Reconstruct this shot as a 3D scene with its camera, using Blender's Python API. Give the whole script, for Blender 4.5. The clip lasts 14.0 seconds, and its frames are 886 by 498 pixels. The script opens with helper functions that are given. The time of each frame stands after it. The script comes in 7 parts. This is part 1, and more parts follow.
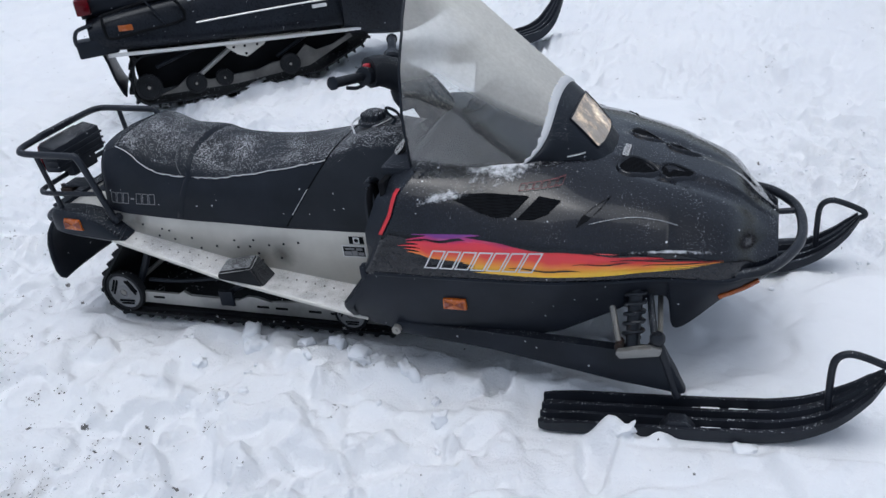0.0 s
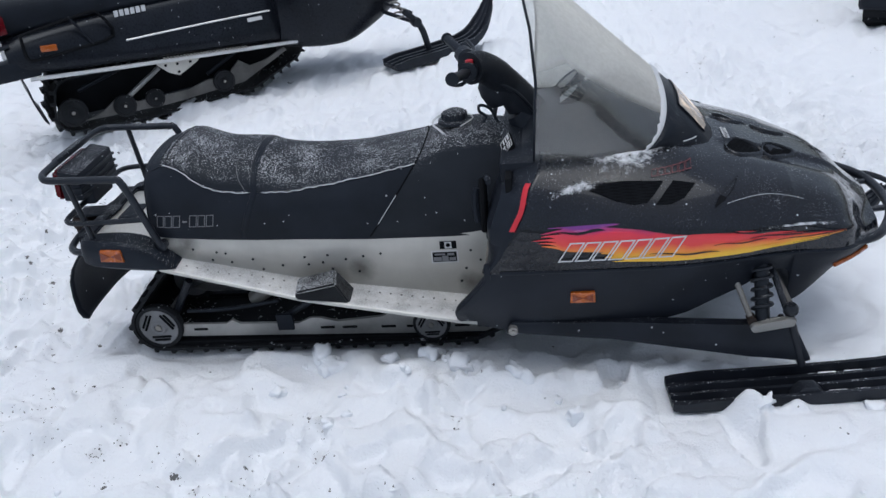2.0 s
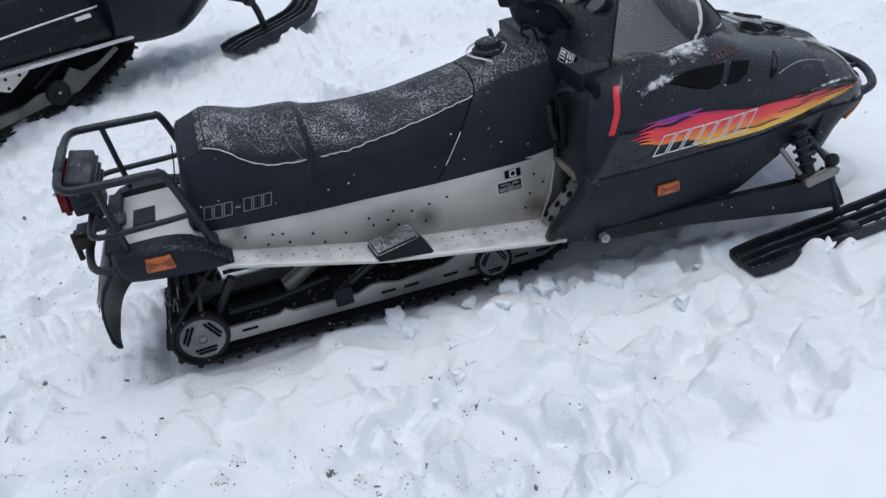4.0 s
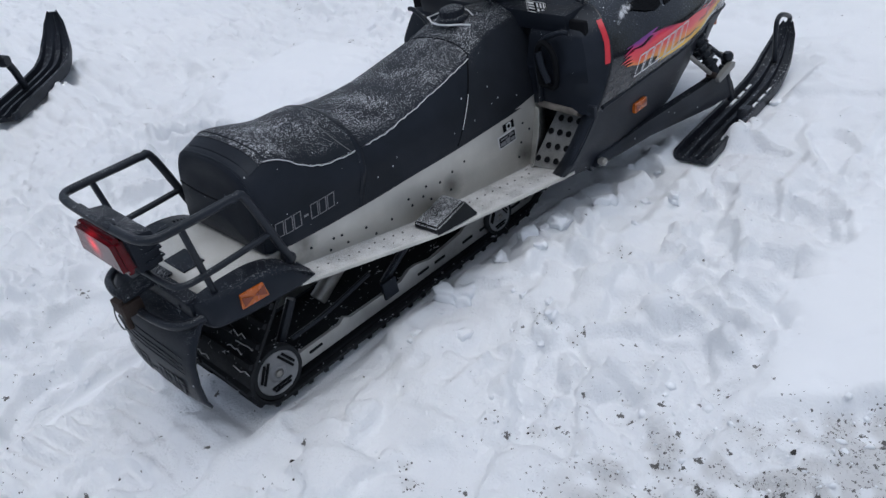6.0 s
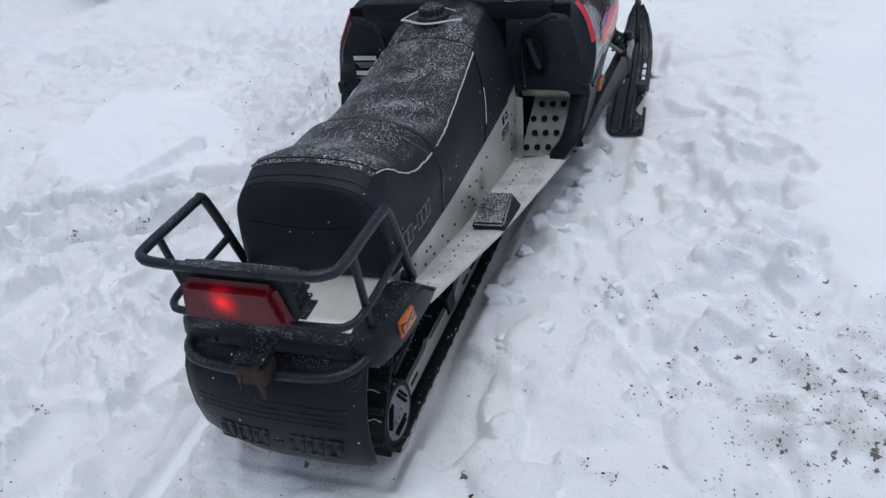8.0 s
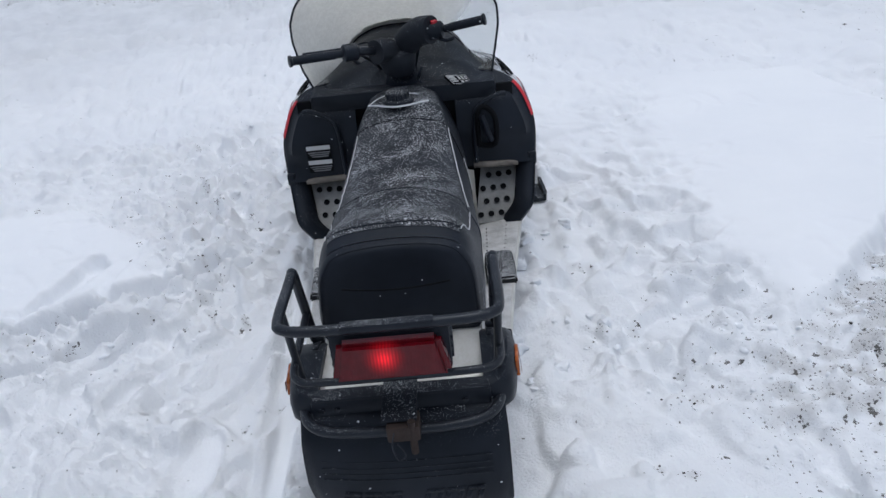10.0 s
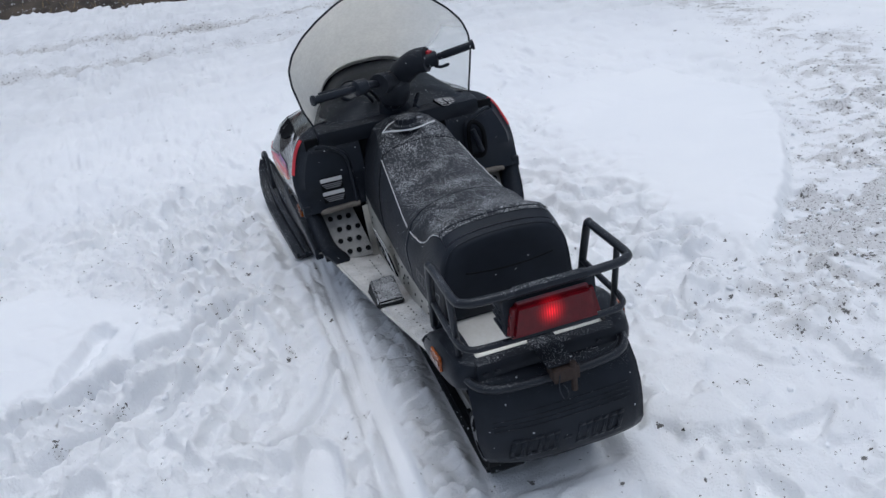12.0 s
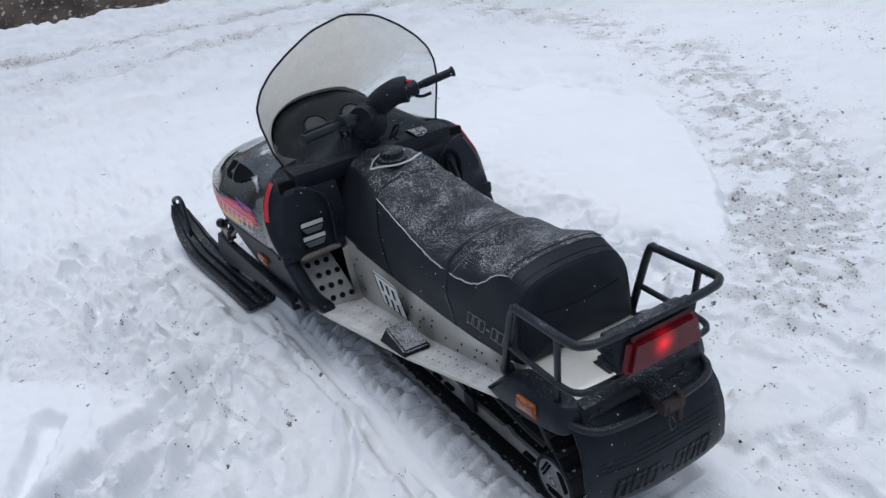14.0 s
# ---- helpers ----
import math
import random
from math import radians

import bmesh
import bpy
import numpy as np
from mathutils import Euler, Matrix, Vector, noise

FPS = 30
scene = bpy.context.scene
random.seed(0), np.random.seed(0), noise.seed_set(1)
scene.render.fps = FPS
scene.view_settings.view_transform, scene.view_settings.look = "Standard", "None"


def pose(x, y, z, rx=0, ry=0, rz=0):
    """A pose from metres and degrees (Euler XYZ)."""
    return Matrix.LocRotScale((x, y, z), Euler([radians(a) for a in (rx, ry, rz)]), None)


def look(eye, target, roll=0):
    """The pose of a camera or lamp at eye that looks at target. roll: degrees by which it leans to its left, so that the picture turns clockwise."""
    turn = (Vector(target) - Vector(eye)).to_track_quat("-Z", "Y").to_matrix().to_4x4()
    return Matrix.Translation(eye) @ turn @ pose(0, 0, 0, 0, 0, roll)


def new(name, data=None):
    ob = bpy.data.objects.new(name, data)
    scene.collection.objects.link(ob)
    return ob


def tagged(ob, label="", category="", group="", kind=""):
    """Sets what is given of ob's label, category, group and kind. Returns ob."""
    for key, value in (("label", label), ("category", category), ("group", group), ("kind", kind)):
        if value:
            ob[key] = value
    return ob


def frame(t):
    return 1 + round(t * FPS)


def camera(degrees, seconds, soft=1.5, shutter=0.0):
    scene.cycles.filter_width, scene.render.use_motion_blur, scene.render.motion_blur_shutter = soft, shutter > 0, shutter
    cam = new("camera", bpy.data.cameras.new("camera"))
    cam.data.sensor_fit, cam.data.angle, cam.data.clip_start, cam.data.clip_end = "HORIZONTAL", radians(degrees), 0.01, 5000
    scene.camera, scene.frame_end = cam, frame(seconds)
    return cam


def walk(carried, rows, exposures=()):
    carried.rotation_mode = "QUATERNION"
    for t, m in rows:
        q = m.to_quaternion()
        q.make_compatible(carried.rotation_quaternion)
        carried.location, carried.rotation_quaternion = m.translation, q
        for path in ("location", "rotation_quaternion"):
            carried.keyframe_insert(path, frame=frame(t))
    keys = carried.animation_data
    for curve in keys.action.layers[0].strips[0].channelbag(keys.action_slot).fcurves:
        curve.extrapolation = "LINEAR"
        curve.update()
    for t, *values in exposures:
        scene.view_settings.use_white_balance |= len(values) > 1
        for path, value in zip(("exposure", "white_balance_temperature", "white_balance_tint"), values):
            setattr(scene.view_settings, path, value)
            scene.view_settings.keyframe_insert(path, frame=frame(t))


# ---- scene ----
cam = camera(54.5, 14.0)
METRES, EYE, TILT, LEAN, TURN = 7.275, 1.695, 0.0, 0.0, 23.1
OX, OY = 2.373, -2.475
ROWS = [
    (0.0, 0.0, 0.0, 0.0, -3.9, -28.26, 7.29),
    (0.5, -0.0286, 0.0067, -0.0003, -5.65, -28.08, 5.08),
    (1.0, -0.0604, 0.0021, 0.0004, -9.32, -28.64, 4.81),
    (1.5, -0.0911, 0.007, 0.0003, -13.12, -28.7, 5.48),
    (2.0, -0.1221, 0.0272, 0.0015, -16.87, -28.35, 5.96),
    (2.5, -0.157, 0.0367, -0.0005, -22.25, -28.24, 5.48),
    (3.0, -0.1995, 0.0457, -0.0023, -27.52, -29.03, 5.75),
    (3.5, -0.2318, 0.0696, -0.0065, -33.18, -30.33, 6.72),
    (6.0, -0.3788, 0.2223, 0.0024, -68.49, -34.24, 10.08),
    (6.5, -0.3869, 0.2603, -0.0009, -74.2, -34.39, 8.59),
    (7.0, -0.39, 0.304, 0.0018, -80.36, -34.63, 8.11),
    (7.5, -0.402, 0.3464, 0.0026, -87.51, -35.77, 8.59),
    (8.0, -0.3987, 0.3847, 0.0005, -93.79, -34.87, 8.05),
    (8.5, -0.3933, 0.4183, 0.0022, -99.18, -32.46, 6.59),
    (11.0, -0.4091, 0.5748, 0.0141, -122.31, -29.08, 5.99),
    (11.5, -0.4086, 0.61, 0.0208, -126.46, -28.46, 6.61),
    (12.0, -0.3858, 0.6326, 0.0209, -129.81, -27.94, 7.78),
    (12.5, -0.3654, 0.6532, 0.0247, -133.8, -28.24, 7.93),
    (13.0, -0.3423, 0.6772, 0.027, -139.22, -28.92, 7.25),
    (13.5, -0.3131, 0.6852, 0.0268, -142.37, -29.07, 6.5),
    (14.0, -0.2943, 0.6864, 0.0323, -144.35, -28.56, 6.23),
]
walk(cam, [(t, pose(OX, OY, EYE, TILT, LEAN, TURN) @ pose(METRES * x, METRES * y, METRES * z, 90 + pitch, roll, yaw)) for t, x, y, z, yaw, pitch, roll in ROWS], [(0.0, 0.09, 5960, 8), (3.5, 0.10, 5960, 8), (6.0, -0.10, 5960, 8), (8.5, -0.05, 5960, 8), (11.0, -0.06, 5960, 8), (14.0, 0.0, 5960, 8)])

from mathutils.bvhtree import BVHTree

# ---- world and light: an overcast winter sky ----
world = bpy.data.worlds.new("overcast_sky")
scene.world = world
world.use_nodes = True
wn, wl = world.node_tree.nodes, world.node_tree.links
sky = wn.new("ShaderNodeTexSky")
sky.sky_type = "NISHITA"
sky.sun_disc = False
sky.sun_elevation, sky.sun_rotation = radians(86), radians(172)
sky.air_density, sky.dust_density, sky.ozone_density = 1.0, 4.0, 1.0
pale = wn.new("ShaderNodeHueSaturation")
pale.inputs["Saturation"].default_value = 0.5
wl.new(sky.outputs[0], pale.inputs["Color"])
wl.new(pale.outputs[0], wn["Background"].inputs["Color"])
wn["Background"].inputs["Strength"].default_value = 0.125
sun = new("sun", bpy.data.lights.new("sun", "SUN"))
sun.data.energy, sun.data.angle, sun.data.color = 0.55, radians(60), (1.0, 0.98, 0.95)
sun.matrix_world = look((0, 0, 10), (-0.2, 0.7, 0))


# ---- materials ----
def shader(name):
    m = bpy.data.materials.new(name)
    m.use_nodes = True
    return m, m.node_tree.nodes, m.node_tree.links, m.node_tree.nodes["Principled BSDF"]


def noise_node(n, l, scale, detail=3.0, rough=0.55, coord="Object"):
    tc = n.new("ShaderNodeTexCoord")
    t = n.new("ShaderNodeTexNoise")
    t.inputs["Scale"].default_value, t.inputs["Detail"].default_value = scale, detail
    t.inputs["Roughness"].default_value = rough
    l.new(tc.outputs[coord], t.inputs["Vector"])
    return t


def ramp_node(n, l, src, lo, hi, a=0.0, b=1.0):
    r = n.new("ShaderNodeMapRange")
    r.inputs["From Min"].default_value, r.inputs["From Max"].default_value = lo, hi
    r.inputs["To Min"].default_value, r.inputs["To Max"].default_value = a, b
    l.new(src, r.inputs["Value"])
    return r.outputs[0]


def mix_node(n, l, fac, a, b):
    m = n.new("ShaderNodeMix")
    m.data_type = "RGBA"
    if hasattr(fac, "links"):
        l.new(fac, m.inputs[0])
    else:
        m.inputs[0].default_value = fac
    for k, v in ((6, a), (7, b)):
        if hasattr(v, "links"):
            l.new(v, m.inputs[k])
        else:
            m.inputs[k].default_value = (*v, 1)
    return m.outputs[2]


def mul_node(n, l, a, b, op="MULTIPLY"):
    m = n.new("ShaderNodeMath")
    m.operation = op
    for k, v in ((0, a), (1, b)):
        if hasattr(v, "links"):
            l.new(v, m.inputs[k])
        else:
            m.inputs[k].default_value = v
    return m.outputs[0]


def surface(name, colour, rough=0.5, metal=0.0, vary=0.25, grain=60.0, bump=0.1, coat=0.0, dust=0.0, dust_scale=260.0, dust_lo=0.56, patch=5.0, spec=0.5, flecks=0.0):
    """A worn painted, plastic or metal surface; dust: how much snow lies on faces that look up."""
    m, n, l, p = shader(name)
    big = noise_node(n, l, patch, 4)
    fine = noise_node(n, l, grain, 4)
    dark = tuple(c * (1 - vary) for c in colour)
    lite = tuple(min(1, c * (1 + vary)) for c in colour)
    col = mix_node(n, l, ramp_node(n, l, big.outputs[0], 0.35, 0.65), dark, lite)
    rgh = ramp_node(n, l, fine.outputs[0], 0.3, 0.7, max(0.02, rough - 0.08), min(1, rough + 0.08))
    if dust > 0:
        geo = n.new("ShaderNodeNewGeometry")
        sep = n.new("ShaderNodeSeparateXYZ")
        l.new(geo.outputs["Normal"], sep.inputs[0])
        up = ramp_node(n, l, sep.outputs[2], 0.45, 0.9)
        flake = noise_node(n, l, dust_scale, 2, 0.7)
        where = noise_node(n, l, 9.0, 4, 0.65)
        lift = ramp_node(n, l, where.outputs[0], 0.3, 0.7, -0.075, 0.07)
        spot = ramp_node(n, l, mul_node(n, l, flake.outputs[0], lift, "ADD"), dust_lo, dust_lo + 0.035)
        f = mul_node(n, l, mul_node(n, l, spot, up), dust)
        col = mix_node(n, l, f, col, (0.8, 0.82, 0.85))
        rgh = mul_node(n, l, rgh, mul_node(n, l, f, 0.5), "ADD")
    if flecks > 0:
        tc = n.new("ShaderNodeTexCoord")
        vo = n.new("ShaderNodeTexVoronoi")
        vo.inputs["Scale"].default_value = 32
        l.new(tc.outputs["Object"], vo.inputs["Vector"])
        sepc = n.new("ShaderNodeSeparateColor")
        l.new(vo.outputs["Color"], sepc.inputs[0])
        size = ramp_node(n, l, sepc.outputs[0], 1 - flecks, 1.0, 0.0, 0.10)
        dot = mul_node(n, l, vo.outputs["Distance"], size, "LESS_THAN")
        col = mix_node(n, l, mul_node(n, l, dot, 0.8), col, (0.75, 0.78, 0.82))
    l.new(col, p.inputs["Base Color"])
    l.new(rgh, p.inputs["Roughness"])
    p.inputs["Metallic"].default_value = metal
    p.inputs["Specular IOR Level"].default_value = spec
    if metal == 0:
        p.inputs["Specular Tint"].default_value = (0.84, 0.92, 1.0, 1)
    p.inputs["Coat Weight"].default_value = coat
    p.inputs["Coat Roughness"].default_value = 0.06
    b = n.new("ShaderNodeBump")
    b.inputs["Strength"].default_value, b.inputs["Distance"].default_value = bump, 0.002
    l.new(fine.outputs[0], b.inputs["Height"])
    l.new(b.outputs[0], p.inputs["Normal"])
    return m


GLOSS = surface("gloss_black_cowl", (0.0059, 0.0072, 0.0112), 0.25, 0, 0.3, 90, 0.01, 0.8, 0.6, 300, 0.675, spec=0.06, flecks=0.7)
PLASTIC = surface("satin_black_plastic", (0.0103, 0.0125, 0.0181), 0.42, 0, 0.3, 220, 0.12, 0, 0.6, 300, 0.66, spec=0.22, flecks=0.7)
CAPBLACK = surface("dusted_black_plastic", (0.0117, 0.0135, 0.0187), 0.6, 0, 0.3, 300, 0.25, 0, 0.55, 350, 0.615, spec=0.24, flecks=0.7)
VINYL = surface("black_seat_vinyl", (0.0108, 0.0125, 0.0169), 0.55, 0, 0.3, 400, 0.3, 0, 0.85, 270, 0.590, spec=0.3, flecks=0.7)
VINYLSIDE = surface("black_seat_side_vinyl", (0.0099, 0.0120, 0.0175), 0.5, 0, 0.3, 400, 0.25, spec=0.22, flecks=0.7)
ALLOY = surface("worn_aluminium_sheet", (0.54, 0.53, 0.495), 0.40, 0.4, 0.10, 120, 0.08, 0, 0.35, 400, 0.5, 5.0)
BOARDALLOY = surface("snow_filmed_aluminium", (0.47, 0.46, 0.44), 0.5, 0.3, 0.3, 90, 0.15, 0, 0.40, 330, 0.47, 11.0)
RESTDUST = surface("snow_dusted_rubber", (0.013, 0.0135, 0.015), 0.7, 0, 0.3, 300, 0.3, 0, 0.5, 380, 0.50, spec=0.2)
BARWORN = surface("worn_bar_paint", (0.17, 0.15, 0.13), 0.6, 0.2, 0.4, 40, 0.3, 0, 0, 200, 0.5, 20.0)
DULLALLOY = surface("scuffed_dull_aluminium", (0.11, 0.108, 0.103), 0.5, 0.2, 0.3, 60, 0.2, 0, 0, 200, 0.5, 8.0)
# toe ramp sheet: the footwell's shade is put into its darker grey
RAMPALLOY = surface("shaded_dusty_toe_ramp_aluminium", (0.24, 0.236, 0.225), 0.5, 0.3, 0.3, 60, 0.2, 0, 0.3, 330, 0.5, 8.0)
RAIL = surface("scuffed_aluminium_rail", (0.33, 0.33, 0.32), 0.45, 0.6, 0.3, 90, 0.2)
TUBE = surface("black_painted_tube", (0.0117, 0.0135, 0.0187), 0.4, 0, 0.3, 200, 0.12, 0.1, 0.35, 300, 0.64, spec=0.3)
RUBBER = surface("black_track_rubber", (0.014, 0.0145, 0.016), 0.75, 0, 0.35, 150, 0.4, 0, 0.9, 60, 0.66, spec=0.25)
GREYWHEEL = surface("grey_plastic_wheel", (0.20, 0.20, 0.205), 0.55, 0, 0.25, 120, 0.2)
STEEL = surface("greyed_zinc_steel", (0.3, 0.29, 0.27), 0.5, 0.6, 0.35, 90, 0.3)
RUST = surface("rusty_steel", (0.036, 0.023, 0.018), 0.8, 0.2, 0.5, 120, 0.5)
SKI = surface("black_ski_plastic", (0.0117, 0.0135, 0.0187), 0.42, 0, 0.3, 60, 0.2, 0, 0.5, 130, 0.64, spec=0.3)
RIMEDIM = surface("thin_rime", (0.16, 0.165, 0.17), 0.9, 0, 0.3, 500, 0.8)
CREST = surface("rimed_snow_line", (0.6, 0.61, 0.625), 0.9, 0, 0.05, 500, 0.8)
SNOWBIT = surface("loose_snow", (0.84, 0.86, 0.89), 0.85, 0, 0.04, 60, 0.8)
WHITE = surface("white_print", (0.62, 0.62, 0.62), 0.5, 0, 0.1, 200, 0.05)
GREYPRINT = surface("grey_print", (0.2, 0.2, 0.21), 0.5, 0, 0.2, 200, 0.05)
REDPRINT = surface("red_strip", (0.5, 0.015, 0.025), 0.4, 0, 0.15, 200, 0.05, 0.3)
KNOBRED = surface("red_switch", (0.45, 0.02, 0.03), 0.4, 0, 0.15, 200, 0.05)
# darker copy of the reflector's amber, for facets turned from the light
AMBERDARK = surface("shaded_amber_facet", (0.17, 0.032, 0.005), 0.25, 0, 0.3, 40, 0.5, 0.2)
AMBER = surface("amber_reflector", (0.36, 0.085, 0.01), 0.25, 0, 0.35, 40, 0.5, 0.3)
GAUGE = surface("gauge_face", (0.05, 0.05, 0.055), 0.2, 0, 0.2, 200, 0.02, 0.8)
PLATEWHITE = surface("white_plate_enamel", (0.7, 0.71, 0.7), 0.4, 0, 0.06, 90, 0.05)
DIRT = surface("dark_gravel_crumb", (0.045, 0.04, 0.036), 0.95, 0, 0.4, 90, 0.6)


def dark_spots(material, spots, colour):
    """Ragged dark spots on a sheet: spots (x, z, radius) on both of its sides."""
    n, l, p = material.node_tree.nodes, material.node_tree.links, material.node_tree.nodes["Principled BSDF"]
    tc = n.new("ShaderNodeTexCoord")
    ragged = noise_node(n, l, 25, 4, 0.6)
    col = p.inputs["Base Color"].links[0].from_socket
    for x, z, r in spots:
        flat = n.new("ShaderNodeVectorMath")
        flat.operation = "MULTIPLY"
        flat.inputs[1].default_value = (1, 0, 1)
        l.new(tc.outputs["Object"], flat.inputs[0])
        far = n.new("ShaderNodeVectorMath")
        far.operation = "DISTANCE"
        far.inputs[1].default_value = (x, 0, z)
        l.new(flat.outputs[0], far.inputs[0])
        d = mul_node(n, l, far.outputs["Value"], mul_node(n, l, ragged.outputs[0], r * 0.8), "ADD")
        col = mix_node(n, l, ramp_node(n, l, d, r * 0.5, r * 1.4, 0.72, 0.0), col, colour)
    l.new(col, p.inputs["Base Color"])


dark_spots(ALLOY, [(0.79, 0.315, 0.055), (0.20, 0.44, 0.06), (1.15, 0.25, 0.05)], (0.07, 0.065, 0.055))


def lamp_lens(name, colour, glow, power, rough=0.15):
    """Moulded lens with ribs."""
    m, n, l, p = shader(name)
    tc = n.new("ShaderNodeTexCoord")
    w = n.new("ShaderNodeTexWave")
    w.inputs["Scale"].default_value = 45
    w.bands_direction = "Y"
    l.new(tc.outputs["Object"], w.inputs[0])
    fine = noise_node(n, l, 40, 3)
    col = mix_node(n, l, ramp_node(n, l, fine.outputs[0], 0.35, 0.65), tuple(c * 0.8 for c in colour), colour)
    l.new(col, p.inputs["Base Color"])
    p.inputs["Roughness"].default_value = rough
    p.inputs["Specular IOR Level"].default_value = 0.3
    p.inputs["Emission Color"].default_value = (*glow, 1)
    p.inputs["Emission Strength"].default_value = power
    b = n.new("ShaderNodeBump")
    b.inputs["Strength"].default_value, b.inputs["Distance"].default_value = 0.12, 0.003
    l.new(w.outputs[0], b.inputs["Height"])
    l.new(b.outputs[0], p.inputs["Normal"])
    return m


REDLENS = lamp_lens("red_lamp_lens", (0.10, 0.003, 0.007), (1, 0.01, 0.02), 0.03)
rn, rl = REDLENS.node_tree.nodes, REDLENS.node_tree.links
rt = rn.new("ShaderNodeTexCoord")
rd = rn.new("ShaderNodeVectorMath")
rd.operation = "DISTANCE"
rd.inputs[1].default_value = (-0.258, 0.012, 0.652)
rl.new(rt.outputs["Object"], rd.inputs[0])
near = mul_node(rn, rl, ramp_node(rn, rl, rd.outputs["Value"], 0.008, 0.055, 1.0, 0.0), 2.5, "POWER")
rib = ramp_node(rn, rl, rn["Wave Texture"].outputs[1], 0.0, 1.0, 0.45, 1.0)
rl.new(mul_node(rn, rl, mul_node(rn, rl, near, rib), 1.05), rn["Principled BSDF"].inputs["Emission Strength"])
HEADLENS = lamp_lens("headlamp_glass", (0.42, 0.38, 0.34), (1.0, 0.8, 0.6), 0.10, 0.08)
hn, hl = HEADLENS.node_tree.nodes, HEADLENS.node_tree.links
blaze = noise_node(hn, hl, 22, 3, 0.7)
hl.new(ramp_node(hn, hl, blaze.outputs[0], 0.45, 0.75, 0.02, 0.75), hn["Principled BSDF"].inputs["Emission Strength"])
hl.new(mix_node(hn, hl, ramp_node(hn, hl, blaze.outputs[0], 0.5, 0.7), (1.0, 0.62, 0.3), (1.0, 0.86, 0.62)), hn["Principled BSDF"].inputs["Emission Color"])


def flame_material():
    m, n, l, p = shader("flame_print")
    uv = n.new("ShaderNodeUVMap")
    sep = n.new("ShaderNodeSeparateXYZ")
    l.new(uv.outputs[0], sep.inputs[0])
    wob = noise_node(n, l, 14, 3)
    v = mul_node(n, l, sep.outputs[1], ramp_node(n, l, wob.outputs[0], 0.3, 0.7, -0.06, 0.06), "ADD")
    cr = n.new("ShaderNodeValToRGB")
    e = cr.color_ramp.elements
    e[0].position, e[0].color = 0.08, (0.85, 0.5, 0.02, 1)
    e[1].position, e[1].color = 0.98, (0.16, 0.03, 0.22, 1)
    for q, c in ((0.3, (0.85, 0.26, 0.02)), (0.5, (0.75, 0.04, 0.03)), (0.76, (0.68, 0.02, 0.06))):
        k = e.new(q)
        k.color = (*c, 1)
    l.new(v, cr.inputs[0])
    red = n.new("ShaderNodeRGB")
    red.outputs[0].default_value = (0.7, 0.03, 0.04, 1)
    far = mul_node(n, l, ramp_node(n, l, sep.outputs[0], 0.3, 0.5), ramp_node(n, l, v, 0.55, 0.7))
    l.new(mix_node(n, l, far, cr.outputs[0], red.outputs[0]), p.inputs["Base Color"])
    p.inputs["Roughness"].default_value = 0.35
    p.inputs["Coat Weight"].default_value = 0.3
    return m


FLAME = flame_material()


def screen_material():
    """Clear acrylic, rimed with stuck snow on its upper middle."""
    m, n, l, p = shader("frosted_acrylic")
    out = n["Material Output"]
    tr = n.new("ShaderNodeBsdfTransparent")
    tr.inputs[0].default_value = (0.86, 0.88, 0.88, 1)
    gl = n.new("ShaderNodeBsdfGlossy")
    gl.inputs["Roughness"].default_value = 0.06
    clear = n.new("ShaderNodeMixShader")
    clear.inputs[0].default_value = 0.12
    l.new(tr.outputs[0], clear.inputs[1])
    l.new(gl.outputs[0], clear.inputs[2])
    df = n.new("ShaderNodeBsdfDiffuse")
    df.inputs[0].default_value = (0.9, 0.89, 0.84, 1)
    grain = noise_node(n, l, 70, 4, 0.65)
    l.new(mix_node(n, l, ramp_node(n, l, grain.outputs[0], 0.38, 0.62), (0.78, 0.765, 0.71), (0.93, 0.92, 0.87)), df.inputs[0])
    tl = n.new("ShaderNodeBsdfTranslucent")
    tl.inputs[0].default_value = (0.86, 0.83, 0.75, 1)
    rime = n.new("ShaderNodeMixShader")
    rime.inputs[0].default_value = 0.48
    l.new(df.outputs[0], rime.inputs[1])
    l.new(tl.outputs[0], rime.inputs[2])
    uv = n.new("ShaderNodeUVMap")
    sep = n.new("ShaderNodeSeparateXYZ")
    l.new(uv.outputs[0], sep.inputs[0])
    side = ramp_node(n, l, sep.outputs[0], 0.12, 0.38, 0.5, 1.0)
    lift = mul_node(n, l, sep.outputs[1], ramp_node(n, l, sep.outputs[0], 0.10, 0.30, 0.0, 0.62), "ADD")
    high = ramp_node(n, l, lift, 0.45, 0.61, 0.13, 1.0)
    cloud = noise_node(n, l, 9, 5, 0.6)
    grit = noise_node(n, l, 170, 3, 0.7)
    film = mul_node(n, l, mul_node(n, l, side, high), ramp_node(n, l, cloud.outputs[0], 0.2, 0.7, 0.88, 0.99))
    edge = ramp_node(n, l, sep.outputs[1], 0.12, 0.34, 0.0, 1.0)
    spots = mul_node(n, l, ramp_node(n, l, grit.outputs[0], 0.565, 0.63), mul_node(n, l, mul_node(n, l, side, edge), 0.6))
    f = mul_node(n, l, film, spots, "MAXIMUM")
    mx = n.new("ShaderNodeMixShader")
    l.new(f, mx.inputs[0])
    l.new(clear.outputs[0], mx.inputs[1])
    l.new(rime.outputs[0], mx.inputs[2])
    l.new(mx.outputs[0], out.inputs[0])
    return m


SCREEN = screen_material()


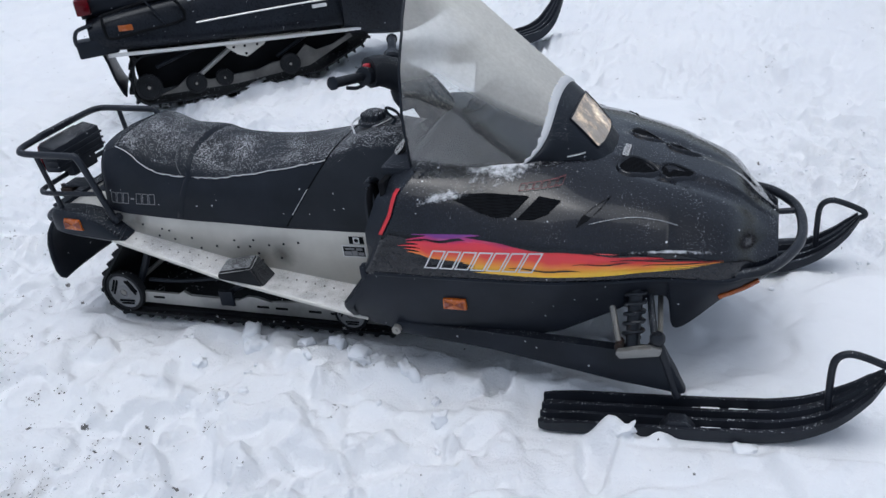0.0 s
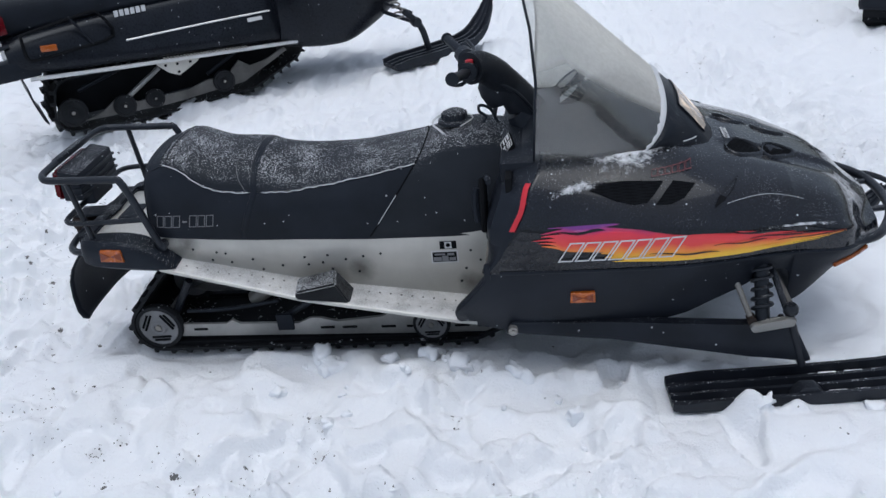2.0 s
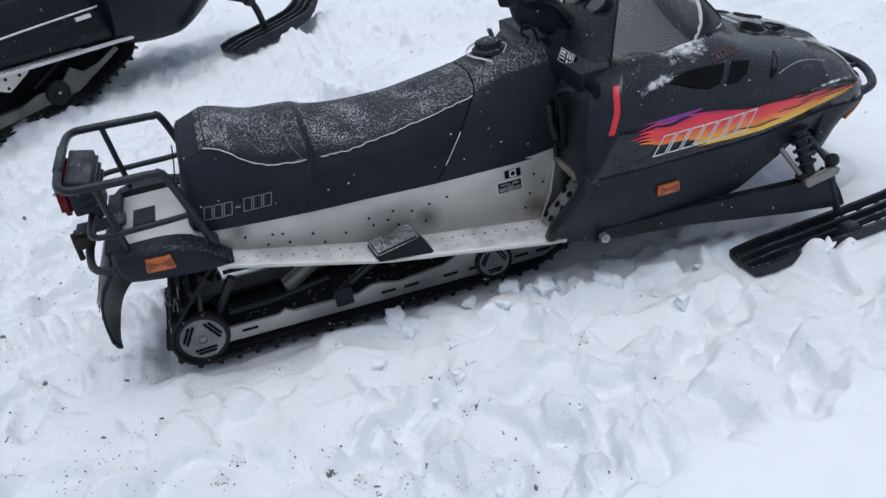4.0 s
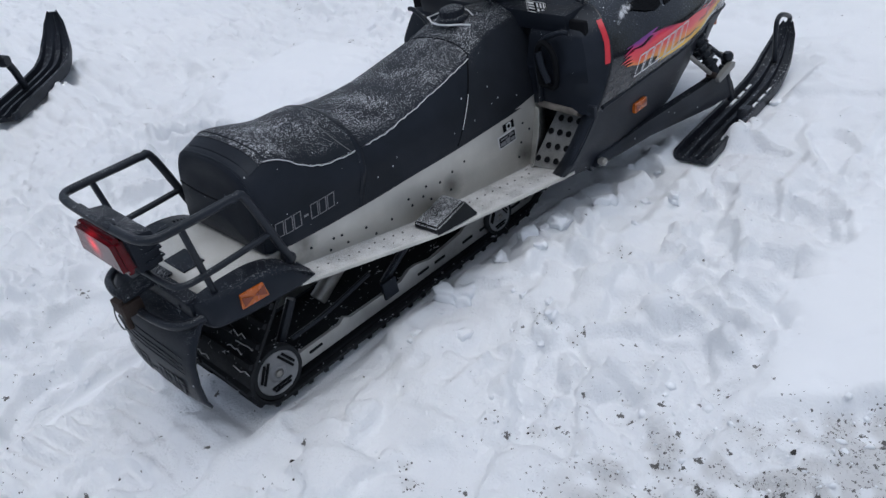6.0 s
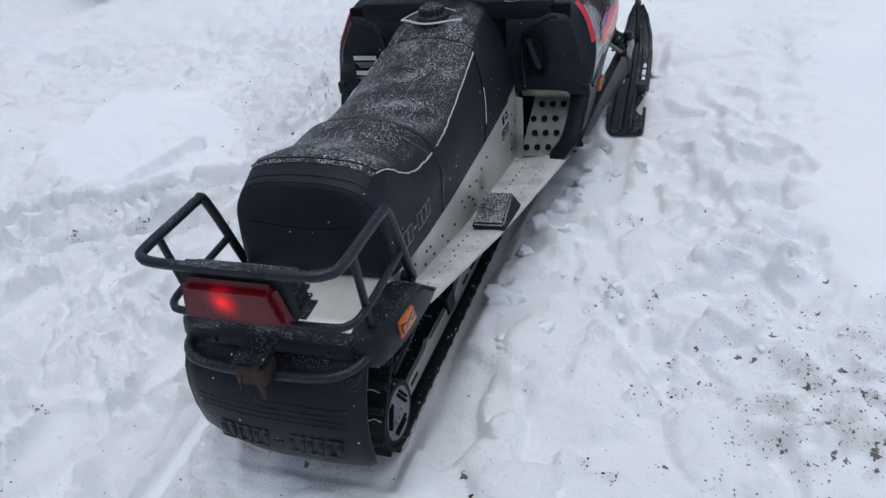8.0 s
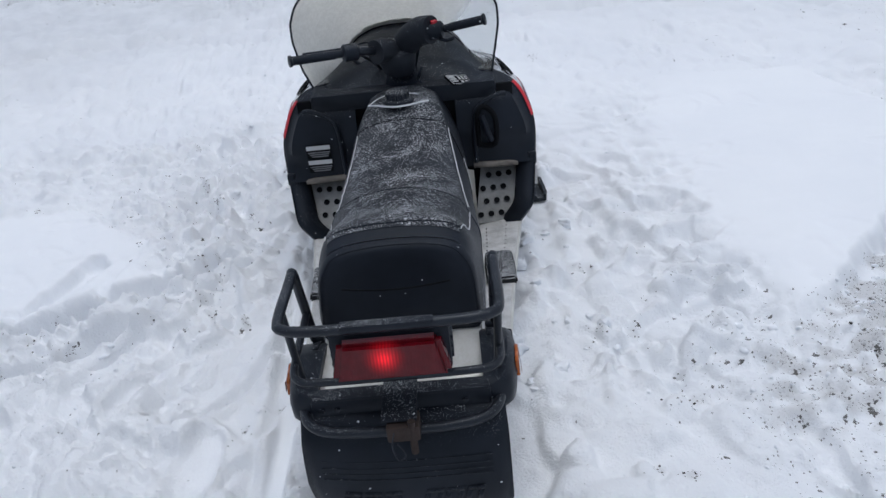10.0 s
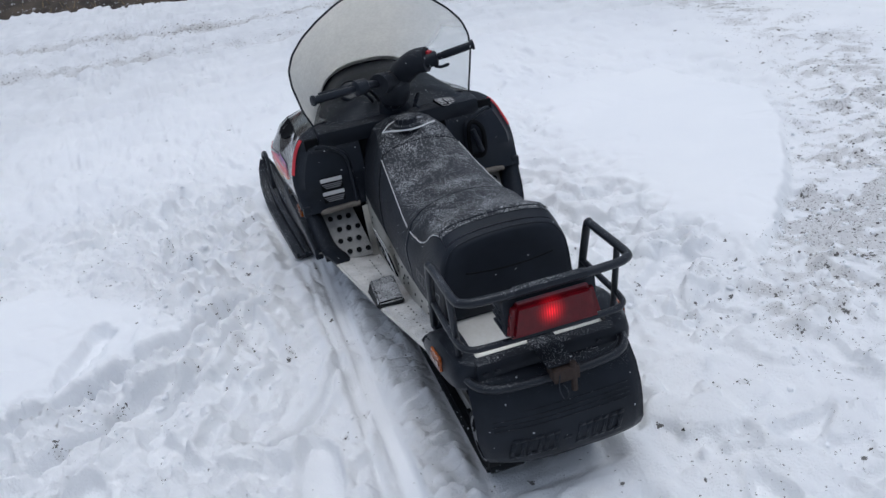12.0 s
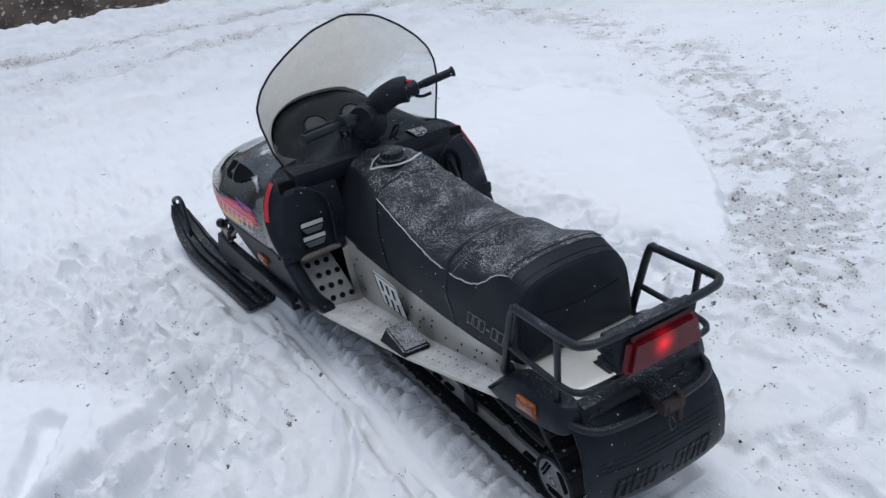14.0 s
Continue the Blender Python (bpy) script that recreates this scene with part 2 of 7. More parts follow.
def soil_specks(n, l, at, scale, share, small, large):
    """Scattered irregular crumbs: a cell carries one where its random number lies below the local density."""
    tc = n.new("ShaderNodeTexCoord")
    bend = noise_node(n, l, scale * 1.6, 3, 0.6)
    off = n.new("ShaderNodeVectorMath")
    off.operation = "SCALE"
    l.new(bend.outputs["Color"], off.inputs[0])
    off.inputs["Scale"].default_value = 1.6 / scale
    add = n.new("ShaderNodeVectorMath")
    l.new(tc.outputs["Object"], add.inputs[0])
    l.new(off.outputs[0], add.inputs[1])
    vo = n.new("ShaderNodeTexVoronoi")
    vo.inputs["Scale"].default_value = scale
    l.new(add.outputs[0], vo.inputs["Vector"])
    sep = n.new("ShaderNodeSeparateColor")
    l.new(vo.outputs["Color"], sep.inputs[0])
    on = mul_node(n, l, sep.outputs[0], mul_node(n, l, at, share), "LESS_THAN")
    size = ramp_node(n, l, mul_node(n, l, sep.outputs[1], 2.0, "POWER"), 0.0, 1.0, small, large)
    edge = mul_node(n, l, size, vo.outputs["Distance"], "SUBTRACT")
    return mul_node(n, l, on, ramp_node(n, l, edge, 0.0, 0.08))


def snow_material():
    m, n, l, p = shader("trodden_snow")
    big = noise_node(n, l, 0.9, 5, 0.6)
    mid = noise_node(n, l, 22, 5, 0.55)
    fine = noise_node(n, l, 120, 4, 0.65)
    col = mix_node(n, l, ramp_node(n, l, big.outputs[0], 0.3, 0.7), (0.81, 0.83, 0.865), (0.87, 0.885, 0.905))
    # greyer snow towards larger x, most where the surface is broken
    greyer = n.new("ShaderNodeAttribute")
    greyer.attribute_name = "worn"
    col = mix_node(n, l, mul_node(n, l, greyer.outputs["Fac"], ramp_node(n, l, noise_node(n, l, 3.5, 5, 0.6).outputs[0], 0.3, 0.65, 0.45, 1.0)), col, (0.60, 0.62, 0.65))
    at = n.new("ShaderNodeAttribute")
    at.attribute_name = "dirt"
    dens = at.outputs["Fac"]
    specks = mul_node(n, l, soil_specks(n, l, dens, 44, 0.5, 0.12, 0.6), soil_specks(n, l, dens, 120, 0.75, 0.15, 0.5), "MAXIMUM")
    crumb = noise_node(n, l, 26, 6, 0.7)
    crumb.inputs["Distortion"].default_value = 1.6
    bare = ramp_node(n, l, mul_node(n, l, crumb.outputs[0], mul_node(n, l, mul_node(n, l, dens, dens), 0.28), "ADD"), 0.79, 0.84)
    bare = mul_node(n, l, bare, ramp_node(n, l, dens, 0.66, 0.85))
    grime = ramp_node(n, l, mul_node(n, l, mul_node(n, l, mid.outputs[0], 0.4), dens, "ADD"), 0.45, 1.1, 0.0, 0.5)
    col = mix_node(n, l, grime, col, (0.40, 0.39, 0.38))
    tone = mix_node(n, l, ramp_node(n, l, big.outputs[1], 0.3, 0.7), (0.032, 0.030, 0.028), (0.085, 0.075, 0.065))
    col = mix_node(n, l, mul_node(n, l, mul_node(n, l, specks, bare, "MAXIMUM"), 0.88), col, tone)
    l.new(col, p.inputs["Base Color"])
    p.inputs["Roughness"].default_value = 0.8
    p.inputs["Specular IOR Level"].default_value = 0.2
    sm = n.new("ShaderNodeAttribute")
    sm.attribute_name = "trodden"
    h = mul_node(n, l, mul_node(n, l, mid.outputs[0], 0.75), mul_node(n, l, fine.outputs[0], 0.5), "ADD")
    h = mul_node(n, l, h, sm.outputs["Fac"])
    b = n.new("ShaderNodeBump")
    b.inputs["Strength"].default_value, b.inputs["Distance"].default_value = 1.0, 0.0115
    l.new(h, b.inputs["Height"])
    l.new(b.outputs[0], p.inputs["Normal"])
    return m


SNOW = snow_material()


def blown_snow_material():
    """Thin wind-blown snow that breaks up into grains towards its edge."""
    m, n, l, p = shader("blown_snow")
    uv = n.new("ShaderNodeUVMap")
    sep = n.new("ShaderNodeSeparateXYZ")
    l.new(uv.outputs[0], sep.inputs[0])
    grit = noise_node(n, l, 360, 3, 0.7)
    cloud = noise_node(n, l, 38, 4, 0.6)
    d = mul_node(n, l, mul_node(n, l, grit.outputs[0], 0.55), mul_node(n, l, cloud.outputs[0], 0.6), "ADD")
    d = mul_node(n, l, d, mul_node(n, l, sep.outputs[0], 0.42), "ADD")
    f = ramp_node(n, l, d, 0.84, 1.04, 0.0, 0.85)
    p.inputs["Base Color"].default_value = (0.84, 0.86, 0.89, 1)
    p.inputs["Roughness"].default_value = 0.9
    l.new(f, p.inputs["Alpha"])
    b = n.new("ShaderNodeBump")
    b.inputs["Strength"].default_value, b.inputs["Distance"].default_value = 0.8, 0.004
    l.new(grit.outputs[0], b.inputs["Height"])
    l.new(b.outputs[0], p.inputs["Normal"])
    return m


BLOWN = blown_snow_material()
EARTH = surface("dark_frozen_earth", (0.05, 0.038, 0.028), 0.95, 0, 0.5, 20, 1.0, 0, 0.35, 14, 0.62, 3.0)


# ---- mesh helpers ----
def mesh_of(bm, smooth=40):
    bmesh.ops.recalc_face_normals(bm, faces=bm.faces)
    me = bpy.data.meshes.new("mesh")
    for f in bm.faces:
        f.smooth = True
    if smooth:
        lim = radians(smooth)
        for e in bm.edges:
            if len(e.link_faces) == 2 and e.calc_face_angle(0) > lim:
                e.smooth = False
    bm.to_mesh(me)
    bm.free()
    return me


def part(name, bm, material, parent=None, label="", smooth=40):
    me = bm if isinstance(bm, bpy.types.Mesh) else mesh_of(bm, smooth)
    if not me.materials:
        me.materials.append(material)
    ob = new(name, me)
    ob.parent = parent
    if label:
        ob["label"] = label
    return ob


def catmull(pts, n):
    """Smooth curve through points, n steps between each two."""
    p = np.array(pts, float)
    q = np.vstack([2 * p[0] - p[1], p, 2 * p[-1] - p[-2]])
    out = []
    for i in range(1, len(q) - 2):
        for k in range(n):
            t = k / n
            out.append(0.5 * (2 * q[i] + (q[i + 1] - q[i - 1]) * t + (2 * q[i - 1] - 5 * q[i] + 4 * q[i + 1] - q[i + 2]) * t * t
                              + (3 * q[i] - q[i - 1] - 3 * q[i + 1] + q[i + 2]) * t ** 3))
    out.append(q[-2])
    return np.array(out)


def grid_bm(g, bm=None, closed=False):
    """A bmesh from a grid of points (rows x columns)."""
    bm = bm or bmesh.new()
    vs = [[bm.verts.new(p) for p in row] for row in g]
    for a, b in zip(vs, vs[1:]):
        k = len(a)
        for j in range(k if closed else k - 1):
            j2 = (j + 1) % k
            bm.faces.new((a[j], a[j2], b[j2], b[j]))
    return bm, vs


def tube(pts, r, seg=10, steps=4, bm=None, loop=False, smooth=True):
    p = catmull(pts, steps) if smooth and len(pts) > 2 else np.array(pts, float)
    bm = bm or bmesh.new()
    rings = []
    t0 = Vector(p[1] - p[0]).normalized()
    side = t0.orthogonal().normalized()
    for i, c in enumerate(p):
        t = Vector(p[min(i + 1, len(p) - 1)] - p[max(i - 1, 0)]).normalized()
        side = (side - t * side.dot(t)).normalized()
        up = t.cross(side)
        rings.append([tuple(Vector(c) + r * (math.cos(a) * side + math.sin(a) * up)) for a in np.linspace(0, 2 * math.pi, seg, endpoint=False)])
    bm, vs = grid_bm(rings, bm, True)
    bm.faces.new(vs[0][::-1])
    bm.faces.new(vs[-1])
    return bm


def slab(corners, thick, bevel=0.004, bm=None):
    """A plate: polygon corners, thickened along its normal, with softened edges."""
    bm = bm or bmesh.new()
    c = [Vector(v) for v in corners]
    nrm = Vector((0, 0, 0))
    for i in range(len(c)):
        nrm += (c[i] - c[0]).cross(c[(i + 1) % len(c)] - c[0])
    nrm.normalize()
    a = [bm.verts.new(v) for v in c]
    b = [bm.verts.new(v + nrm * thick) for v in c]
    fs = [bm.faces.new(a[::-1]), bm.faces.new(b)]
    for i in range(len(c)):
        j = (i + 1) % len(c)
        fs.append(bm.faces.new((a[i], a[j], b[j], b[i])))
    if bevel:
        es = list({e for f in fs for e in f.edges})
        bmesh.ops.bevel(bm, geom=es, offset=min(bevel, abs(thick) * 0.45), segments=2, affect="EDGES", profile=0.6)
    return bm


def block(x0, x1, y0, y1, z0, z1, bevel=0.004, bm=None):
    return slab([(x0, y0, z0), (x1, y0, z0), (x1, y1, z0), (x0, y1, z0)], z1 - z0, bevel, bm)


def disc(c, axis, profile, seg=28, bm=None):
    """A turned part round an axis: profile rows (along the axis, radius)."""
    bm = bm or bmesh.new()
    ax = Vector(axis).normalized()
    s = ax.orthogonal().normalized()
    u = ax.cross(s)
    rings = [[tuple(Vector(c) + ax * d + r * (math.cos(a) * s + math.sin(a) * u)) for a in np.linspace(0, 2 * math.pi, seg, endpoint=False)] for d, r in profile]
    bm, vs = grid_bm(rings, bm, True)
    bm.faces.new(vs[0][::-1])
    bm.faces.new(vs[-1])
    return bm


def hoop(c, axis, profile, seg=28):
    """A turned ring with an open middle: the profile closes on itself."""
    ax = Vector(axis).normalized()
    s = ax.orthogonal().normalized()
    u = ax.cross(s)
    rings = [[tuple(Vector(c) + ax * d + r * (math.cos(a) * s + math.sin(a) * u)) for d, r in profile] for a in np.linspace(0, 2 * math.pi, seg, endpoint=False)]
    return grid_bm(rings + rings[:1], None, True)[0]


def lerp(x, xs, ys):
    return float(np.interp(x, xs, ys))


def thing(name, m, label, category, group=""):
    ob = new(name)
    ob.empty_display_size = 0.1
    ob.matrix_world = m
    return tagged(ob, label, category, group)


# ---- the ground: trodden snow, one sheet to the horizon ----
TABLE = np.random.RandomState(7).rand(256, 256)


def lattice(u, v):
    i, j = np.floor(u).astype(int), np.floor(v).astype(int)
    a, b = u - i, v - j
    a, b = a ** 3 * (a * (a * 6 - 15) + 10), b ** 3 * (b * (b * 6 - 15) + 10)
    g = lambda p, q: TABLE[p % 256, q % 256]
    return (g(i, j) * (1 - a) + g(i + 1, j) * a) * (1 - b) + (g(i, j + 1) * (1 - a) + g(i + 1, j + 1) * a) * b - 0.5


def vnoise(x, y, cell, k=0):
    """Smooth noise: two turned lattices laid over one another."""
    u, v = x / cell + 37.3 * k, y / cell + 91.7 * k
    return 0.68 * (lattice(0.84 * u + 0.54 * v, 0.84 * v - 0.54 * u) + lattice(0.26 * u - 0.97 * v + 7.7, 0.97 * u + 0.26 * v - 3.1))


def inside(x, y, poly, soft):
    """1 within a convex polygon (anticlockwise), fading over soft metres."""
    d = np.full(x.shape, 1e9)
    for (ax, ay), (bx, by) in zip(poly, poly[1:] + poly[:1]):
        n = math.hypot(bx - ax, by - ay)
        d = np.minimum(d, ((bx - ax) * (y - ay) - (by - ay) * (x - ax)) / n)
    return np.clip(d / soft + 0.5, 0, 1)


def near_line(x, y, pts):
    d = np.full(x.shape, 1e9)
    for (ax, ay), (bx, by) in zip(pts, pts[1:]):
        t = np.clip(((x - ax) * (bx - ax) + (y - ay) * (by - ay)) / ((bx - ax) ** 2 + (by - ay) ** 2), 0, 1)
        d = np.minimum(d, np.hypot(x - ax - t * (bx - ax), y - ay - t * (by - ay)))
    return d


DRIFT_A = [(0.72, -1.24), (0.94, -1.55), (1.33, -1.88), (1.92, -2.27), (2.4, -2.45), (3.2, -2.2), (3.3, -1.3), (2.2, -1.1), (1.3, -1.14)]
DRIFT_B = [(1.34, 1.08), (2.05, 1.72), (1.95, 2.25), (1.3, 2.3), (1.05, 1.75), (1.09, 1.43)]
LEE = [(1.95, -0.3), (3.1, -0.3), (3.1, 0.45), (1.95, 0.4)]
CALM = [(2.0, -0.75), (2.6, -2.45), (3.2, -2.6), (4.1, -2.8), (5.4, -2.4), (6.0, -0.5), (6.0, 2.5), (3.4, 1.8)]
LANE = [(-1.4, 0.3), (-0.7, -0.45), (-0.2, -0.95), (0.3, -1.36), (0.72, -1.76), (1.18, -2.22), (1.8, -2.72), (2.45, -3.1), (3.2, -3.4), (4.2, -3.5), (6.0, -3.3)]
ROAD1 = [(7.2, -9.0), (7.48, -1.2), (7.6, -0.5), (7.7, 0.3), (7.76, 0.9), (7.98, 1.5), (8.3, 2.4), (8.9, 4.0), (10.2, 9.0)]
ROAD2 = [(6.5, -9.0), (6.67, -0.64), (6.6, 0.0), (6.74, 0.7), (6.95, 1.4), (7.05, 2.26), (7.5, 4.5), (8.5, 9.0)]
OLD_RUT = [(4.9, -9.0), (5.12, -0.8), (5.19, 0.0), (5.28, 0.58), (5.46, 1.12), (5.46, 1.5), (5.3, 2.4), (4.9, 5.0)]
ARC = [(1.2, -4.6), (2.3, -4.5), (2.9, -4.7), (4.0, -5.2), (6.0, -5.6)]
HOLE = (1.605, -0.38)
rs = np.random.RandomState(3)
FEET = [(rs.uniform(-2.6, 4.6), rs.uniform(-3.2, 3.8), rs.uniform(0, math.pi), rs.uniform(0.7, 1.15)) for _ in range(230)]
FEET = [f for f in FEET if not (-0.4 < f[0] < 2.9 and abs(f[1]) < 0.62)]
HEEL = [(1.0, -1.16, 0.3, 1.1), (1.3, -1.08, 2.0, 1.2), (1.62, -1.06, 0.8, 1.1), (1.9, -1.16, 2.4, 1.2), (2.05, -0.9, 0.5, 1.1), (0.85, -1.08, 1.2, 1.2), (0.72, -1.2, 0.1, 1.2), (1.35, 1.36, 2.5, 1.1), (1.05, -0.95, 1.0, 1.2), (1.3, -0.85, 0.6, 1.1), (0.75, -0.9, 2.2, 1.2), (1.6, -0.95, 1.8, 1.0), (0.5, -0.75, 0.4, 1.1), (-0.1, 0.75, 1.9, 1.0), (-0.5, 0.55, 0.3, 1.1), (1.96, -1.18, 1.0, 1.2), (2.16, -1.07, 0.2, 1.0), (4.16, 0.62, 2.2, 1.4), (4.33, 0.39, 2.0, 1.4), (4.47, 0.15, 2.2, 1.4), (3.9, 0.9, 0.8, 1.3), (3.6, 1.3, 1.9, 1.3)]


# where clusters of soil show through: place and size
BLOTS = [(rs.uniform(-1.6, 4.5), rs.uniform(-2.4, 3.4), rs.uniform(0.015, 0.035)) for _ in range(26)] + [(rs.normal(1.6, 0.7), rs.normal(1.05, 0.3), rs.uniform(0.008, 0.022)) for _ in range(60)]
BLOTS += [(0.70, -0.62, 0.035), (0.47, -0.82, 0.03), (0.04, -0.66, 0.025), (0.79, -1.0, 0.03), (0.84, 1.36, 0.06), (0.86, 1.33, 0.04), (0.91, 1.5, 0.035), (1.28, 1.5, 0.025), (1.36, 1.45, 0.02), (1.05, 0.86, 0.03), (1.12, 0.98, 0.025), (0.95, 1.02, 0.02), (0.45, 0.47, 0.02), (-0.15, -0.45, 0.03), (0.35, -0.85, 0.03)]


def groove(x, y, line, wide, deep, lip):
    """Depth of a pressed track along a line, with a small lip on both sides."""
    d = near_line(x, y, line)
    return -deep * np.clip((wide - d) / 0.018 + 0.5, 0, 1) + lip * np.exp(-((d - wide - 0.03) / 0.022) ** 2)


def ground_shape(x, y):
    """Height of the snow, how dirty it is and how broken its surface is."""
    ease = lambda q: np.clip(q, 0, 1) ** 2 * (3 - 2 * np.clip(q, 0, 1))
    wx, wy = x + 0.09 * vnoise(x, y, 0.3, 21) + 0.014 * vnoise(x, y, 0.09, 22), y + 0.09 * vnoise(x, y, 0.3, 23) + 0.014 * vnoise(x, y, 0.09, 24)
    ragged = vnoise(x, y, 0.16, 26) + 0.6 * vnoise(x, y, 0.06, 39)
    near_side = np.clip((y + 1.5) / 0.25, 0, 1)
    dx, dy = x + 0.05 * ragged, y + 0.12 * ragged * near_side
    untouched = inside(dx, dy, DRIFT_A, 0.045) * (1 - near_side) + inside(dx, dy, DRIFT_A, 0.16) * near_side
    patch = 0.92 * inside(x + 0.10 * ragged, y + 0.10 * vnoise(x, y, 0.2, 31), DRIFT_B, 0.07)
    smooth = np.maximum(untouched, patch)
    smooth = np.maximum(smooth, 0.8 * inside(x, y, LEE, 0.3))
    smooth = np.maximum(smooth, 0.35 * inside(x + 0.2 * vnoise(x, y, 0.3, 35), y, [(1.2, -0.66), (1.95, -0.64), (1.95, -0.3), (1.2, -0.3)], 0.12))
    smooth = np.maximum(smooth, 0.6 * np.exp(-(((x + 0.3) / 0.9) ** 2 + ((y - 3.0) / 0.9) ** 2)))
    calm = inside(x + 0.3 * vnoise(x, y, 0.6, 45), y + 0.3 * vnoise(x, y, 0.6, 46), CALM, 0.5)
    far = np.clip((np.hypot(x - 0.8, y) - 1.7) / 2.2, 0, 1)
    rough = (1 - 0.96 * smooth) * (1 - 0.3 * calm) * (1 - 0.25 * far)
    # soft lumps, broken plates of crust and small clods
    base = 0.045 * vnoise(x, y, 1.7, 1) + 0.018 * vnoise(x, y, 0.5, 2) * (1 - 0.7 * smooth)
    left = np.clip((y - 0.5) / 0.25, 0, 1)
    mix = np.clip(0.8 + 1.6 * vnoise(x, y, 0.8, 7), 0.35, 1.3)
    high = lambda cell, k, cut, over: ease((vnoise(wx, wy, cell, k) - cut) / over)
    hollows = 0.042 * ease((-vnoise(wx, wy, 0.24, 3) - 0.5 * vnoise(wx, wy, 0.10, 51) - 0.06) / 0.22)
    clumps = 0.034 * high(0.13, 4, 0.0, 0.26) + 0.018 * high(0.06, 5, 0.02, 0.22) * high(0.35, 52, -0.12, 0.2) + 0.012 * vnoise(wx, wy, 0.034, 6)
    z = rough * mix * (clumps - 0.02) - rough * hollows
    crust = vnoise(wx, wy, 0.34, 8) + 0.5 * vnoise(wx, wy, 0.13, 9)
    z = z + rough * 0.030 * ease((crust - 0.02) / (0.20 - 0.10 * left))
    shard = vnoise(0.8 * wx + 0.6 * wy, 0.6 * (0.8 * wy - 0.6 * wx), 0.15, 37) + 0.5 * vnoise(wx, wy, 0.07, 38)
    z = z + rough * left * (0.022 * ease((shard - 0.03) / 0.10) - 0.024 * ease((-shard - 0.12) / 0.10))
    z = base + 0.042 * np.tanh(z / 0.042) + 0.038 * untouched * (1 - 0.4 * near_side) + 0.026 * patch
    curd = ease((vnoise(wx, wy, 0.075, 53) + 0.55 * vnoise(wx, wy, 0.036, 54)) / 0.09)
    grit = ease((vnoise(wx, wy, 0.045, 56) + 0.5 * vnoise(wx, wy, 0.024, 57) - 0.02) / 0.08)
    beside = left * np.clip((2.6 - y) / 0.8, 0, 1)
    z = z + rough * left * high(0.55, 55, -0.2, 0.16) * (0.026 * curd - 0.013) + rough * beside * high(0.4, 58, -0.1, 0.15) * (0.014 * grit - 0.006)
    churn = left * np.exp(-((x - 1.9) / 1.3) ** 2 - ((y - 1.05) / 0.6) ** 2) * (1 - smooth)
    z = z + churn * (0.026 * ease((vnoise(wx, wy, 0.06, 28) + 0.6 * vnoise(wx, wy, 0.028, 29)) / 0.12) - 0.013)
    # rounded clods thrown up beside the parked machine
    thrown = np.clip((-0.28 - y) / 0.12, 0, 1) * np.clip((y + 1.5) / 0.4, 0, 1) * np.clip((x + 1.3) / 0.4, 0, 1) * np.clip((2.0 - x) / 0.4, 0, 1)
    lump = ease((vnoise(wx, wy, 0.11, 64) + 0.6 * vnoise(wx, wy, 0.05, 65) - 0.02) / 0.16)
    z = z + rough * thrown * high(0.45, 66, -0.22, 0.2) * (0.038 * lump - 0.015)
    dent = np.zeros(x.shape)
    for fx, fy, a, s in FEET + HEEL:
        sel = (np.abs(x - fx) < 0.4) & (np.abs(y - fy) < 0.4)
        if not sel.any():
            continue
        xl, yl = x[sel], y[sel]
        u = (xl - fx) * math.cos(a) + (yl - fy) * math.sin(a)
        v = -(xl - fx) * math.sin(a) + (yl - fy) * math.cos(a)
        w = 1 + 0.25 * np.clip(u / 0.1, -1, 1)
        q = (u / (0.155 * s)) ** 2 + (v / (0.062 * s * w)) ** 2 + 1.1 * vnoise(xl, yl, 0.07, 25)
        dent[sel] += 0.034 * ease((1.35 - q) / 0.8) - 0.012 * np.exp(-((q - 1.75) / 0.5) ** 2)
    z = z - np.minimum(1, rough + 0.1) * np.clip(dent, -0.012, 0.055)
    # one long scuffed print in the smooth patch
    d = near_line(x, y, [(1.47, 1.41), (1.14, 1.56)])
    z = z - 0.062 * np.clip((0.062 + 0.07 * vnoise(x, y, 0.1, 47) + 0.03 * vnoise(x, y, 0.04, 59) - d) / 0.018, 0, 1)
    wob = 0.02 * vnoise(x, y, 0.6, 10)
    # tracks pressed by skis
    band = inside(x, y + 0.6 * wob, [(-3.5, 0.375), (1.75, 0.40), (1.75, 0.465), (-3.5, 0.445)], 0.016)
    z = z * (1 - 0.9 * band) - 0.030 * band
    rough = rough * (1 - 0.85 * band)
